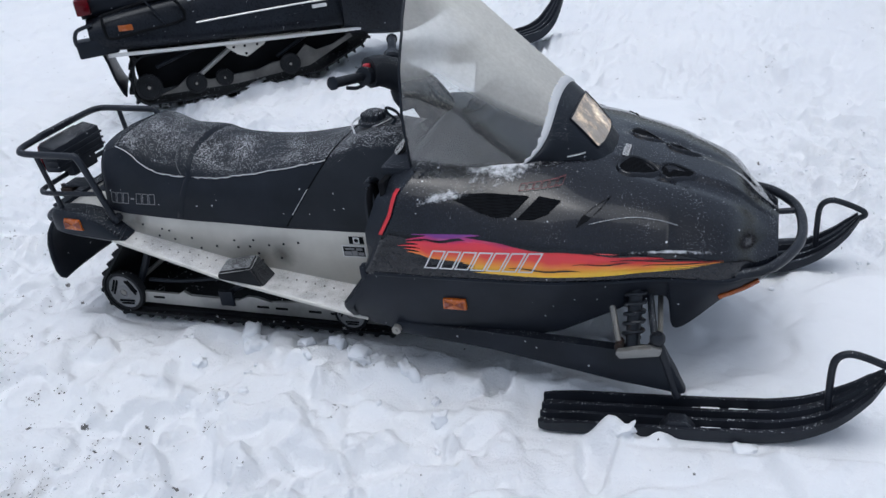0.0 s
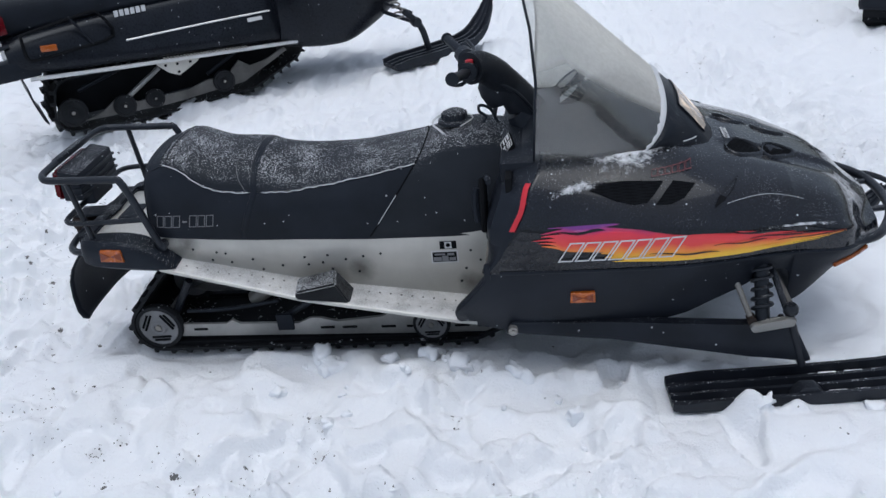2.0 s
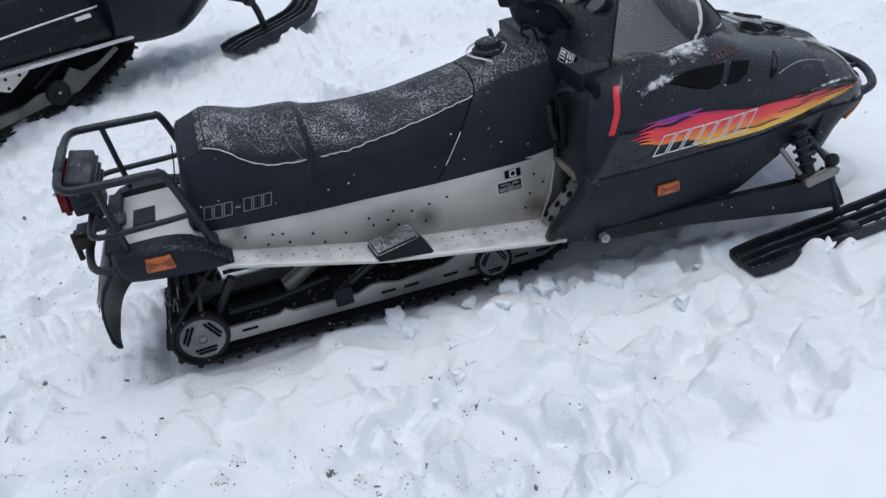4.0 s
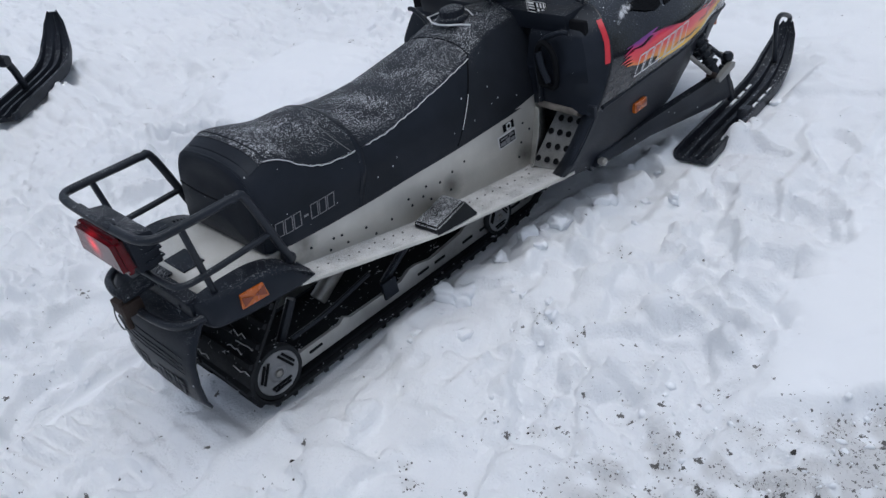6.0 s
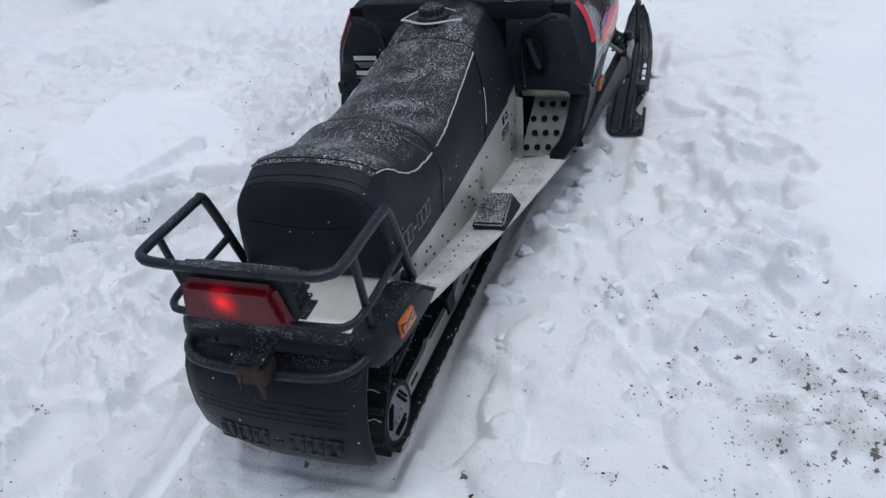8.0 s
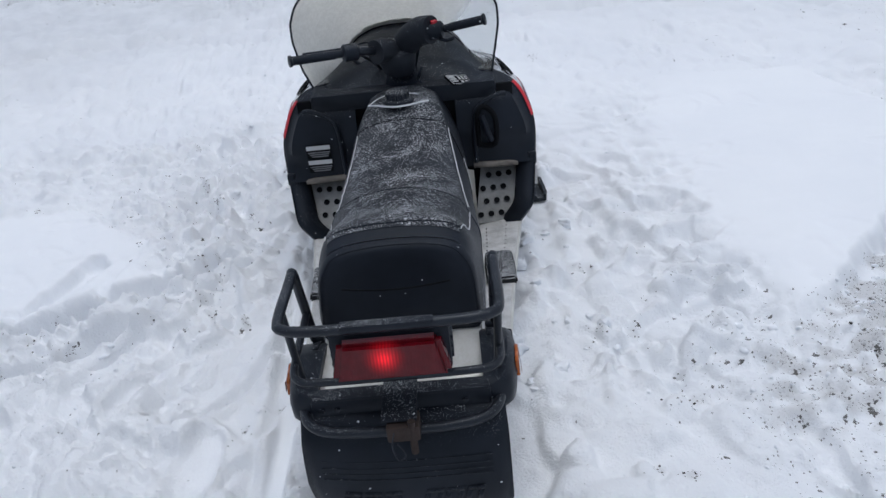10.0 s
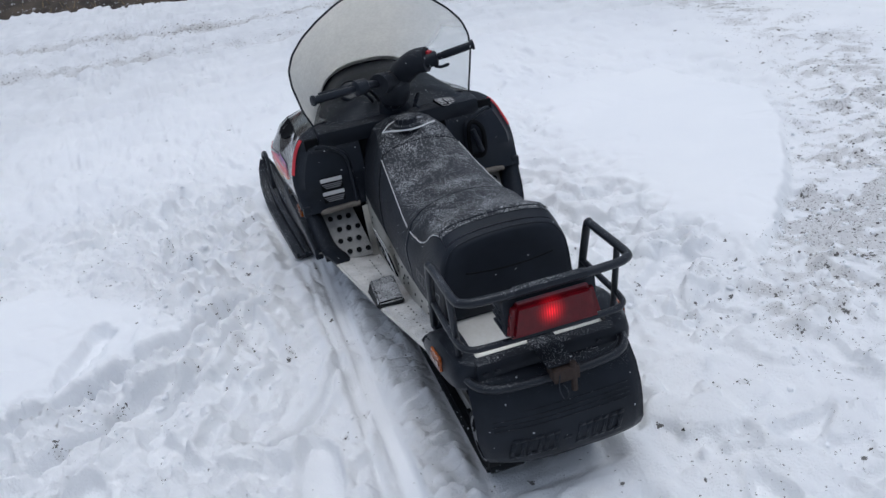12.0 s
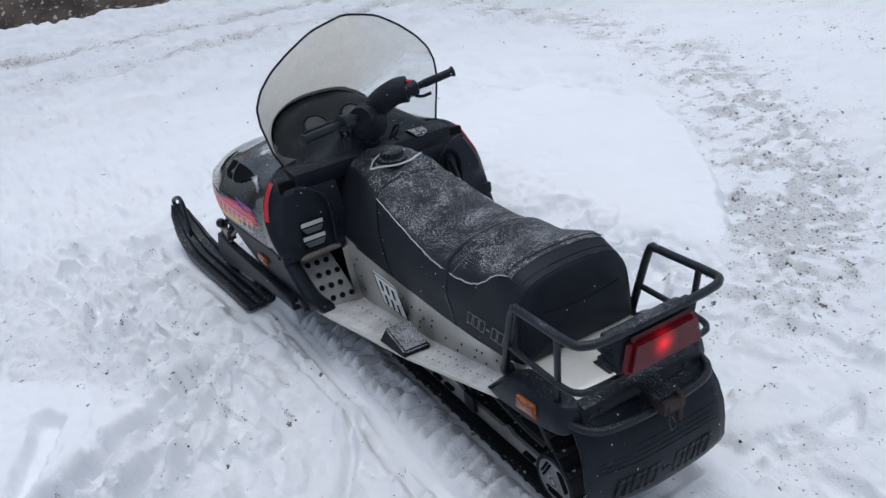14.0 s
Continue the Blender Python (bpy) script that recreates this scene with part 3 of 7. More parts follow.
    for line, wide, deep, lip in (([(-3.5, 0.355), (-1.0, 0.358), (1.7, 0.385)], 0.006, 0.010, 0.016), ([(-3.5, 0.462), (-1.0, 0.462), (1.7, 0.485)], 0.007, 0.026, 0.010),
                                  ([(-1.5, 0.52), (0.0, 0.512), (0.38, 0.495), (0.75, 0.50), (1.63, 0.53)], 0.008, 0.024, 0.016),
                                  ([(0.78, 0.49), (0.62, 0.57), (0.46, 0.68), (0.36, 0.80)], 0.014, 0.040, 0.018), ([(0.46, 1.02), (0.81, 0.87), (1.0, 0.70)], 0.020, 0.024, 0.016),
                                  ([(0.50, 1.48), (0.71, 1.24), (0.98, 0.99), (1.2, 0.82)], 0.018, 0.042, 0.020), ([(0.36, 1.16), (0.57, 1.06), (0.72, 0.93)], 0.016, 0.022, 0.014),
                                  ([(0.80, 1.95), (0.94, 1.71), (1.04, 1.43), (1.28, 1.03), (1.41, 0.83)], 0.036, 0.060, 0.026), ([(0.55, 1.85), (0.68, 1.55), (0.86, 1.30), (1.13, 0.92), (1.3, 0.75)], 0.034, 0.055, 0.026),
                                  ([(1.9, -0.47), (1.0, -0.50)], 0.05, 0.012, 0.010), ([(-3.2, -0.5), (-0.6, -0.46)], 0.05, 0.006, 0.006)):
        z = z + groove(x, y + wob, line, wide, deep, lip)
    prints = inside(x, y, [(-4.5, 0.19), (1.6, 0.21), (1.6, 0.37), (-4.5, 0.35)], 0.05)
    lug = np.sin((x + 0.35 * y + 0.03 * vnoise(x, y, 0.12, 60)) * 2 * math.pi / 0.062)
    z = z * (1 - 0.6 * prints) + prints * (0.030 * ease((lug + 0.5 + 1.6 * vnoise(wx, wy, 0.07, 61)) / 0.9) + 0.03 * vnoise(wx, wy, 0.05, 48) - 0.004)
    trail = inside(x, y, [(-4.5, -0.2), (0.1, -0.2), (0.1, 0.2), (-4.5, 0.2)], 0.06)
    z = z * (1 - 0.2 * trail) + trail * (0.004 * np.sin(x * 2 * math.pi / 0.06) - 0.012)
    # bowls scooped beside the trail
    for bx, by, ba, bb in ((0.16, 0.68, 0.17, 0.075), (-0.22, 0.86, 0.15, 0.09), (0.30, 1.42, 0.16, 0.08), (-0.5, 1.2, 0.2, 0.1)):
        q = ((x - bx) / ba) ** 2 + ((y - by) / bb) ** 2 + 0.5 * vnoise(x, y, 0.12, 62)
        k = np.clip((1.15 - q) / 0.22, 0, 1)
        z = z * (1 - 0.8 * k) - k * (0.012 + 0.03 * np.clip(1 - q, 0, 1)) + 0.016 * np.exp(-((q - 1.4) / 0.3) ** 2) * (q > 0.5)
    # a round hole beside the ski
    z = z - 0.07 * np.clip((0.055 - np.hypot(x - HOLE[0], 0.8 * (y - HOLE[1]))) / 0.02, 0, 1)
    # ridge of crumbled snow along the parked machine
    ridge = np.exp(-((y + 0.40 + 0.02 * x) / 0.13) ** 2) * np.clip((x - 0.35) / 0.6, 0, 1) * np.clip((1.42 - x) / 0.25, 0, 1)
    z = z + ridge * (0.035 + 0.06 * vnoise(wx, wy, 0.13, 12) + 0.03 * vnoise(wx, wy, 0.05, 13))
    # the snow lies thicker where the second machine stands
    z = z + 0.11 * np.exp(-((x + 0.75) ** 2 + (y - 2.75) ** 2) / 0.9)
    d = near_line(x, y, [(0.45, 3.03), (1.1, 3.52)])
    z = z + np.exp(-(d / 0.22) ** 2) * (0.06 + 0.05 * vnoise(wx, wy, 0.12, 44))
    # flat below the machine's track and skis
    for poly, h in (([(-0.16, -0.22), (1.45, -0.22), (1.45, 0.22), (-0.16, 0.22)], -0.028),
                    ([(1.7, -0.6), (2.75, -0.52), (2.75, -0.33), (1.7, -0.4)], -0.026), ([(1.7, 0.4), (2.75, 0.5), (2.75, 0.7), (1.7, 0.58)], -0.026)):
        k = inside(x, y, poly, 0.05)
        z = z * (1 - k) + k * (h + 0.25 * np.minimum(z, 0.02))
    # snow heaped against the ski
    z = z + np.exp(-((y + 0.535 - 0.08 * (x - 2.0)) / 0.04) ** 2) * np.clip((x - 1.9) / 0.08, 0, 1) * np.clip((2.25 - x) / 0.1, 0, 1) * np.clip(0.055 + 0.11 * vnoise(x, y, 0.09, 34) + 0.05 * vnoise(x, y, 0.04, 43), 0.01, 0.1)
    # a driven lane curves round the smooth snow: pressed down, crumbly and sprinkled with soil
    dl = near_line(x + 2 * wob, y + 2 * wob, LANE)
    lane = np.clip((0.55 - dl) / 0.2, 0, 1) * (1 - smooth) * np.clip((x + 0.1) / 0.6, 0, 1)
    fine = ease((vnoise(wx, wy, 0.08, 16) + 0.7 * vnoise(wx, wy, 0.036, 49) - 0.02) / 0.10)
    z = z * (1 - 0.5 * lane) + lane * (0.022 * fine * np.clip(0.6 + 2.5 * vnoise(x, y, 0.3, 63), 0, 1.3) - 0.036)
    patchy = np.clip(0.6 + 1.0 * vnoise(x, y, 0.5, 14) + 1.4 * vnoise(x, y, 0.2, 15) + 2.6 * vnoise(wx, wy, 0.055, 50), 0.0, 1.7)
    core = np.exp(-(dl / 0.27) ** 2) + 0.11 * np.exp(-(dl / 0.65) ** 4)
    dirt = np.minimum(0.84, 1.6 * core * patchy * np.interp(x, [-0.6, 0.15, 0.7, 2.3, 3.4], [0.08, 0.16, 1.0, 0.95, 0.4]))
    dirt = np.maximum(dirt, 0.25 * np.exp(-(near_line(x, y + 4 * wob, ARC) / 0.4) ** 2) * patchy)
    behind = np.maximum(np.exp(-(((x + 0.85) / 0.75) ** 2 + ((y + 0.1) / 1.2) ** 2)), 0.95 * np.exp(-(((x + 0.1) / 0.8) ** 2 + ((y + 1.15) / 0.6) ** 2)))
    dirt = np.maximum(dirt, 0.10 * behind * patchy)
    dirt = np.maximum(dirt, 0.05 * churn * patchy)
    z = z + groove(x + 4 * wob, y, OLD_RUT, 0.12, 0.05, 0.03)
    z = z + groove(x + 4 * wob, y, [(5.2, 2.1), (5.0, 1.56), (5.14, 1.04)], 0.08, 0.04, 0.02)
    for road, k in ((ROAD1, 1.0), (ROAD2, 0.9)):
        d = near_line(x + 3 * wob, y, road)
        e = np.exp(-(d / 0.2) ** 2)
        dirt = np.maximum(dirt, k * e * np.clip(0.85 + 0.8 * vnoise(x, 0.4 * y, 0.6, 17) + 1.3 * vnoise(x, 0.6 * y, 0.16, 33), 0.15, 0.95))
        z = z - 0.04 * e + 0.10 * np.exp(-(d / 0.34) ** 2) * np.abs(vnoise(x, y, 0.16, 18))
    dirt = np.maximum(dirt, 0.009 * np.clip(0.6 + 1.5 * vnoise(x, y, 0.7, 19), 0, 1))
    for bx, by, br in BLOTS:
        sel = (np.abs(x - bx) < 0.25) & (np.abs(y - by) < 0.25)
        if sel.any():
            k = np.exp(-((x[sel] - bx) ** 2 + (y[sel] - by) ** 2) / br ** 2)
            dirt[sel] = np.maximum(dirt[sel], 0.6 * k)
            z[sel] = z[sel] - 0.012 * k * (1 - smooth[sel])
    dirt = dirt * (1 - smooth)
    fade = np.clip(1.6 - np.hypot(x, y) / 25, 0, 1)
    return z * fade - 0.015, dirt, rough


def spread(lo, hi, step, far):
    core = list(np.arange(lo, hi, step))
    for sgn, start in ((1, core[-1]), (-1, core[0])):
        s, p = step, start
        while abs(p - start) < far:
            s = min(s * 1.03, 0.06) if abs(p - start) < 5.5 else s * 1.06 if abs(p - start) < 12 else s * 1.35
            p += sgn * s
            core.append(p)
    return np.array(sorted(core))


gx, gy = spread(-1.3, 2.6, 0.0108, 900), spread(-1.9, 1.8, 0.0108, 900)
GX, GY = np.meshgrid(gx, gy, indexing="ij")
GZ, GD, GR = ground_shape(GX, GY)
nx, ny = GX.shape
idx = np.arange(nx * ny).reshape(nx, ny)
quads = np.stack([idx[:-1, :-1], idx[1:, :-1], idx[1:, 1:], idx[:-1, 1:]], -1).reshape(-1, 4)
me = bpy.data.meshes.new("ground")
me.vertices.add(nx * ny)
me.vertices.foreach_set("co", np.stack([GX, GY, GZ], -1).astype(np.float32).ravel())
me.loops.add(quads.size)
me.loops.foreach_set("vertex_index", quads.astype(np.int32).ravel())
me.polygons.add(len(quads))
me.polygons.foreach_set("loop_start", np.arange(0, quads.size, 4, dtype=np.int32))
me.polygons.foreach_set("use_smooth", np.ones(len(quads), bool))
me.update(calc_edges=True)
me.attributes.new("dirt", "FLOAT", "POINT").data.foreach_set("value", GD.astype(np.float32).ravel())
me.attributes.new("trodden", "FLOAT", "POINT").data.foreach_set("value", (0.12 + 0.88 * GR).astype(np.float32).ravel())
# grey share: rises with x from 3.6 to 6.0, times roughness
me.attributes.new("worn", "FLOAT", "POINT").data.foreach_set("value", (np.clip((GX - 3.6) / 2.4, 0, 1) * GR).astype(np.float32).ravel())
me.materials.append(SNOW)
ground = tagged(new("ground", me), "trodden white snow with dirt specks and ruts", "snow", kind="structure")


def crumbs(name, spots, size, material, label, category, seed, flat=0.7, smooth=True, fine=1, blocky=False):
    """Many small irregular lumps in one mesh."""
    r = np.random.RandomState(seed)
    ball = bmesh.new()
    bmesh.ops.create_icosphere(ball, subdivisions=fine, radius=1.0)
    ico = np.array([v.co[:] for v in ball.verts])
    faces = [tuple(v.index for v in f.verts) for f in ball.faces]
    ball.free()
    vs, fs = [], []
    ground_at = ground_shape(np.array([p[0] for p in spots]), np.array([p[1] for p in spots]))[0]
    for (x, y, k), gz in zip(spots, ground_at):
        a = r.uniform(0, 6.3)
        s = size * k * r.uniform(0.6, 1.4, 3) * (1, 1, flat)
        q = ico + r.uniform(0, 50)
        bump = 1 + 0.85 * (vnoise(q[:, 0] * 1.3 + q[:, 2], q[:, 1] * 1.3 - q[:, 2], 1.0, 40) + vnoise(q[:, 1] * 2.7 + q[:, 2], q[:, 0] * 2.7 + q[:, 2] * 2, 1.0, 41))
        p = np.sign(ico) * np.abs(ico) ** (0.55 if blocky else 1.0) * bump[:, None] * s
        c, d = math.cos(a), math.sin(a)
        z = gz + s[2] * (0.1 if blocky else 0.3)
        base = len(vs)
        vs += [(x + c * q[0] - d * q[1], y + d * q[0] + c * q[1], z + q[2]) for q in p]
        fs += [tuple(base + i for i in f) for f in faces]
    m = bpy.data.meshes.new(name)
    m.from_pydata(vs, [], fs)
    m.materials.append(material)
    if smooth:
        m.polygons.foreach_set("use_smooth", [True] * len(m.polygons))
    return tagged(new(name, m), label, category, kind="stuff")


# ---- the black snowmobile in front ----
sled = thing("snowmobile", pose(0, 0, 0, 0, 0, 0.6), "black two-seat touring snowmobile with flame decal standing in snow", "snowmobile")

DULLRED = surface("dull_red_print", (0.14, 0.02, 0.02), 0.6)
# cowl: cross-sections from its rear edge to the nose, half widths and heights from the bottom up
COWL = [
    (1.40, [(0.38, 0.20), (0.445, 0.30), (0.468, 0.425), (0.478, 0.53), (0.462, 0.60), (0.42, 0.678), (0.34, 0.722), (0.18, 0.742), (0, 0.745)]),
    (1.55, [(0.41, 0.168), (0.446, 0.32), (0.466, 0.425), (0.478, 0.53), (0.456, 0.59), (0.40, 0.662), (0.315, 0.708), (0.17, 0.735), (0, 0.74)]),
    (1.68, [(0.40, 0.165), (0.44, 0.32), (0.464, 0.425), (0.476, 0.525), (0.454, 0.58), (0.39, 0.65), (0.30, 0.70), (0.16, 0.725), (0, 0.73)]),
    (1.80, [(0.388, 0.206), (0.43, 0.33), (0.458, 0.425), (0.468, 0.515), (0.446, 0.565), (0.375, 0.638), (0.28, 0.685), (0.15, 0.705), (0, 0.71)]),
    (1.90, [(0.378, 0.252), (0.414, 0.35), (0.442, 0.425), (0.452, 0.505), (0.432, 0.55), (0.368, 0.622), (0.26, 0.655), (0.13, 0.67), (0, 0.675)]),
    (1.975, [(0.372, 0.288), (0.395, 0.362), (0.424, 0.423), (0.434, 0.499), (0.414, 0.541), (0.347, 0.607), (0.24, 0.636), (0.12, 0.647), (0, 0.65)]),
    (2.05, [(0.357, 0.322), (0.376, 0.367), (0.40, 0.42), (0.41, 0.492), (0.392, 0.532), (0.325, 0.592), (0.22, 0.618), (0.11, 0.624), (0, 0.626)]),
    (2.12, [(0.338, 0.325), (0.356, 0.366), (0.382, 0.415), (0.392, 0.485), (0.374, 0.522), (0.305, 0.575), (0.205, 0.598), (0.1, 0.602), (0, 0.604)]),
    (2.145, [(0.32, 0.207), (0.345, 0.325), (0.374, 0.41), (0.384, 0.48), (0.366, 0.516), (0.295, 0.566), (0.20, 0.588), (0.1, 0.594), (0, 0.595)]),
    (2.28, [(0.272, 0.298), (0.318, 0.345), (0.342, 0.392), (0.338, 0.452), (0.308, 0.478), (0.25, 0.512), (0.16, 0.532), (0.08, 0.54), (0, 0.542)]),
    (2.36, [(0.21, 0.315), (0.252, 0.342), (0.268, 0.37), (0.25, 0.41), (0.196, 0.428), (0.155, 0.452), (0.1, 0.468), (0.05, 0.474), (0, 0.476)]),
    (2.418, [(0.15, 0.325), (0.19, 0.35), (0.20, 0.374), (0.17, 0.40), (0.11, 0.414), (0.072, 0.424), (0.045, 0.432), (0.02, 0.435), (0, 0.436)]),
]


def cowl_grid(lo, hi, steps_x=6, steps_s=6):
    """The cowl's surface between section points lo and hi, over both sides."""
    rows = np.array([[(x, w, z) for w, z in sec] for x, sec in COWL])
    rows = np.stack([catmull(rows[:, j], steps_x) for j in range(rows.shape[1])], 1)
    half = np.array([catmull(r, steps_s) for r in rows])[:, lo * steps_s:hi * steps_s + 1]
    lean = np.interp(half[..., 2], [0.2, 0.29, 0.35, 0.41, 0.48, 0.57, 0.62, 0.675, 0.72], [0.272, 0.276, 0.226, 0.176, 0.124, 0.075, 0.047, 0.033, 0.0])
    half[..., 0] -= lean * np.clip(1 - (half[..., 0] - 1.40) / 0.42, 0, 1)
    return half


def left_flank(half):
    """The left side stands a little further out than the right."""
    out = half.copy()
    out[..., 1] += 0.042 * np.clip((half[..., 0] - 1.35) / 0.45, 0, 1) * np.clip(half[..., 1] / 0.4, 0, 1) ** 2
    return out


def mirrored(half, centre, flank=False):
    other = half[:, ::-1] * (1, -1, 1)
    half = left_flank(half) if flank else half
    return np.concatenate([half, other[:, 1:] if centre else other], 1)


g = cowl_grid(2, 8, 12, 12)
# raised middle of the hood, bounded by a crease on each side, and a shallow valley beside it
yb = np.interp(g[..., 0], [1.90, 2.1, 2.3, 2.44], [0.105, 0.088, 0.062, 0.03])
along = np.clip((g[..., 0] - 1.93) / 0.08, 0, 1) * np.clip((2.43 - g[..., 0]) / 0.10, 0, 1)
g[..., 2] += along * (0.012 * np.clip((yb - g[..., 1]) / 0.014 + 0.5, 0, 1) - 0.005 * np.exp(-((g[..., 1] - yb - 0.045) / 0.03) ** 2))
bm, vs = grid_bm(mirrored(g, True, True))
bm.faces.new(vs[-1])
hood = part("hood", bm, GLOSS, sled, "glossy black moulded hood dusted with snow", 50)
hood_solid = hood.modifiers.new("thickness", "SOLIDIFY")
hood_solid.thickness, hood_solid.offset = 0.006, -1
g = cowl_grid(0, 2)
g[:, :, 1] *= 0.992
lower = np.concatenate([g * (1, 0, 1) * (1, 1, 1), g], 1)[:, [0] + list(range(g.shape[1], 2 * g.shape[1]))]
lower[:, 0, 2] = lower[:, 1, 2] - 0.004
bm, vs = grid_bm(mirrored(lower[:, ::-1], True, True))
bm.faces.new(vs[-1])
pan = part("belly_pan", bm, PLASTIC, sled, "satin black plastic belly pan", 40)


def tree_of(ob):
    return BVHTree.FromPolygons([v.co.copy() for v in ob.data.vertices], [tuple(p.vertices) for p in ob.data.polygons])


HOODTREE, PANTREE = tree_of(hood), tree_of(pan)


def on_side(x, z, s=-1, lift=0.003):
    """A point on the cowl's side (s: -1 right, 1 left) at that length and height."""
    for o in (HOODTREE, PANTREE):
        p, nrm, _, _ = o.ray_cast(Vector((x, 2.0 * s, z)), Vector((0, -s, 0)))
        if p is not None and p.y * s > 0:
            nrm = nrm if nrm.y * s > 0 else -nrm
            return tuple(p + nrm * lift)
    return (x, 0.46 * s, z)


def on_top(x, y, lift=0.003):
    p = HOODTREE.ray_cast(Vector((x, y, 2.0)), Vector((0, 0, -1)))[0]
    return tuple(p + Vector((0, 0, lift))) if p is not None else (x, y, 0.6)


# moulded rib where hood and pan meet
for s in (-1, 1):
    line = [on_side(x, lerp(x, [1.26, 1.5, 1.9, 2.14, 2.3, 2.42], [0.428, 0.422, 0.418, 0.405, 0.39, 0.375]), s, 0.0) for x in np.linspace(1.27, 2.38, 26)]
    part("seam_rib", tube(line, 0.007, 8, 2), PLASTIC, sled)

# flame decals
def flame(s):
    """One printed sheet with ragged ends."""
    bm = bmesh.new()
    uv = bm.loops.layers.uv.new("UVMap")
    r = random.Random(11)
    n, k = 33, 34
    rows = []
    for i in range(n):
        v = i / (n - 1)
        x0 = 1.36 + 0.16 * abs(v - 0.62) ** 1.2 + (0.13 if v < 0.3 else 0) + (0.0, 0.02, 0.05, 0.03)[i % 4] + r.uniform(0, 0.025)
        x1 = 2.275 - 0.9 * max(0, v - 0.55) ** 1.1 - 0.25 * max(0, 0.25 - v) - (0.0, 0.05, 0.14, 0.05)[i % 4] * r.uniform(0.5, 1.2)
        if v > 0.86:
            x1 = 1.74 - 0.12 * (v - 0.86) / 0.14 - (0.0, 0.05, 0.1, 0.04)[i % 4]
        row = []
        for x in np.linspace(x0, x1, k):
            hi = lerp(x, [1.36, 1.42, 1.6, 1.85, 2.1, 2.28], [0.555, 0.572, 0.573, 0.545, 0.505, 0.463])
            lo = lerp(x, [1.36, 1.48, 1.75, 2.0, 2.15, 2.28], [0.505, 0.462, 0.447, 0.443, 0.446, 0.452])
            row.append((bm.verts.new(on_side(x, lo + (hi - lo) * v, s)), ((x - 1.36) / 0.92, v)))
        rows.append(row)
    for a, b in zip(rows, rows[1:]):
        for j in range(k - 1):
            q = (a[j], a[j + 1], b[j + 1], b[j])
            f = bm.faces.new([p[0] for p in q])
            for lp, p in zip(f.loops, q):
                lp[uv].uv = p[1]
    return bm


def strokes(place, u0, v0, wide, high, count, slant, stroke, gap=0.25, hollow=True, dash=-1):
    """A row of slanted letter-like shapes; place(u, v) gives a point on the surface."""
    bm = bmesh.new()
    pitch = wide / count
    for i in range(count):
        w = pitch * (1 - gap)
        a = u0 + i * pitch
        def at(u, v):
            return place(a + u * w + slant * v * high, v0 + v * high)
        def quad(ua, va, ub, vb):
            k = 2
            for p in range(k):
                q0, q1 = ua + (ub - ua) * p / k, ua + (ub - ua) * (p + 1) / k
                bm.faces.new([bm.verts.new(at(u, v)) for u, v in ((q0, va), (q1, va), (q1, vb), (q0, vb))])
        if i == dash:
            quad(0.2, 0.4, 0.8, 0.55)
        elif hollow:
            h, t = stroke / w, stroke / high
            quad(0, 0, 1, t), quad(0, 1 - t, 1, 1), quad(0, t, h, 1 - t), quad(1 - h, t, 1, 1 - t)
        else:
            quad(0, 0, 1, 1)
    return bm


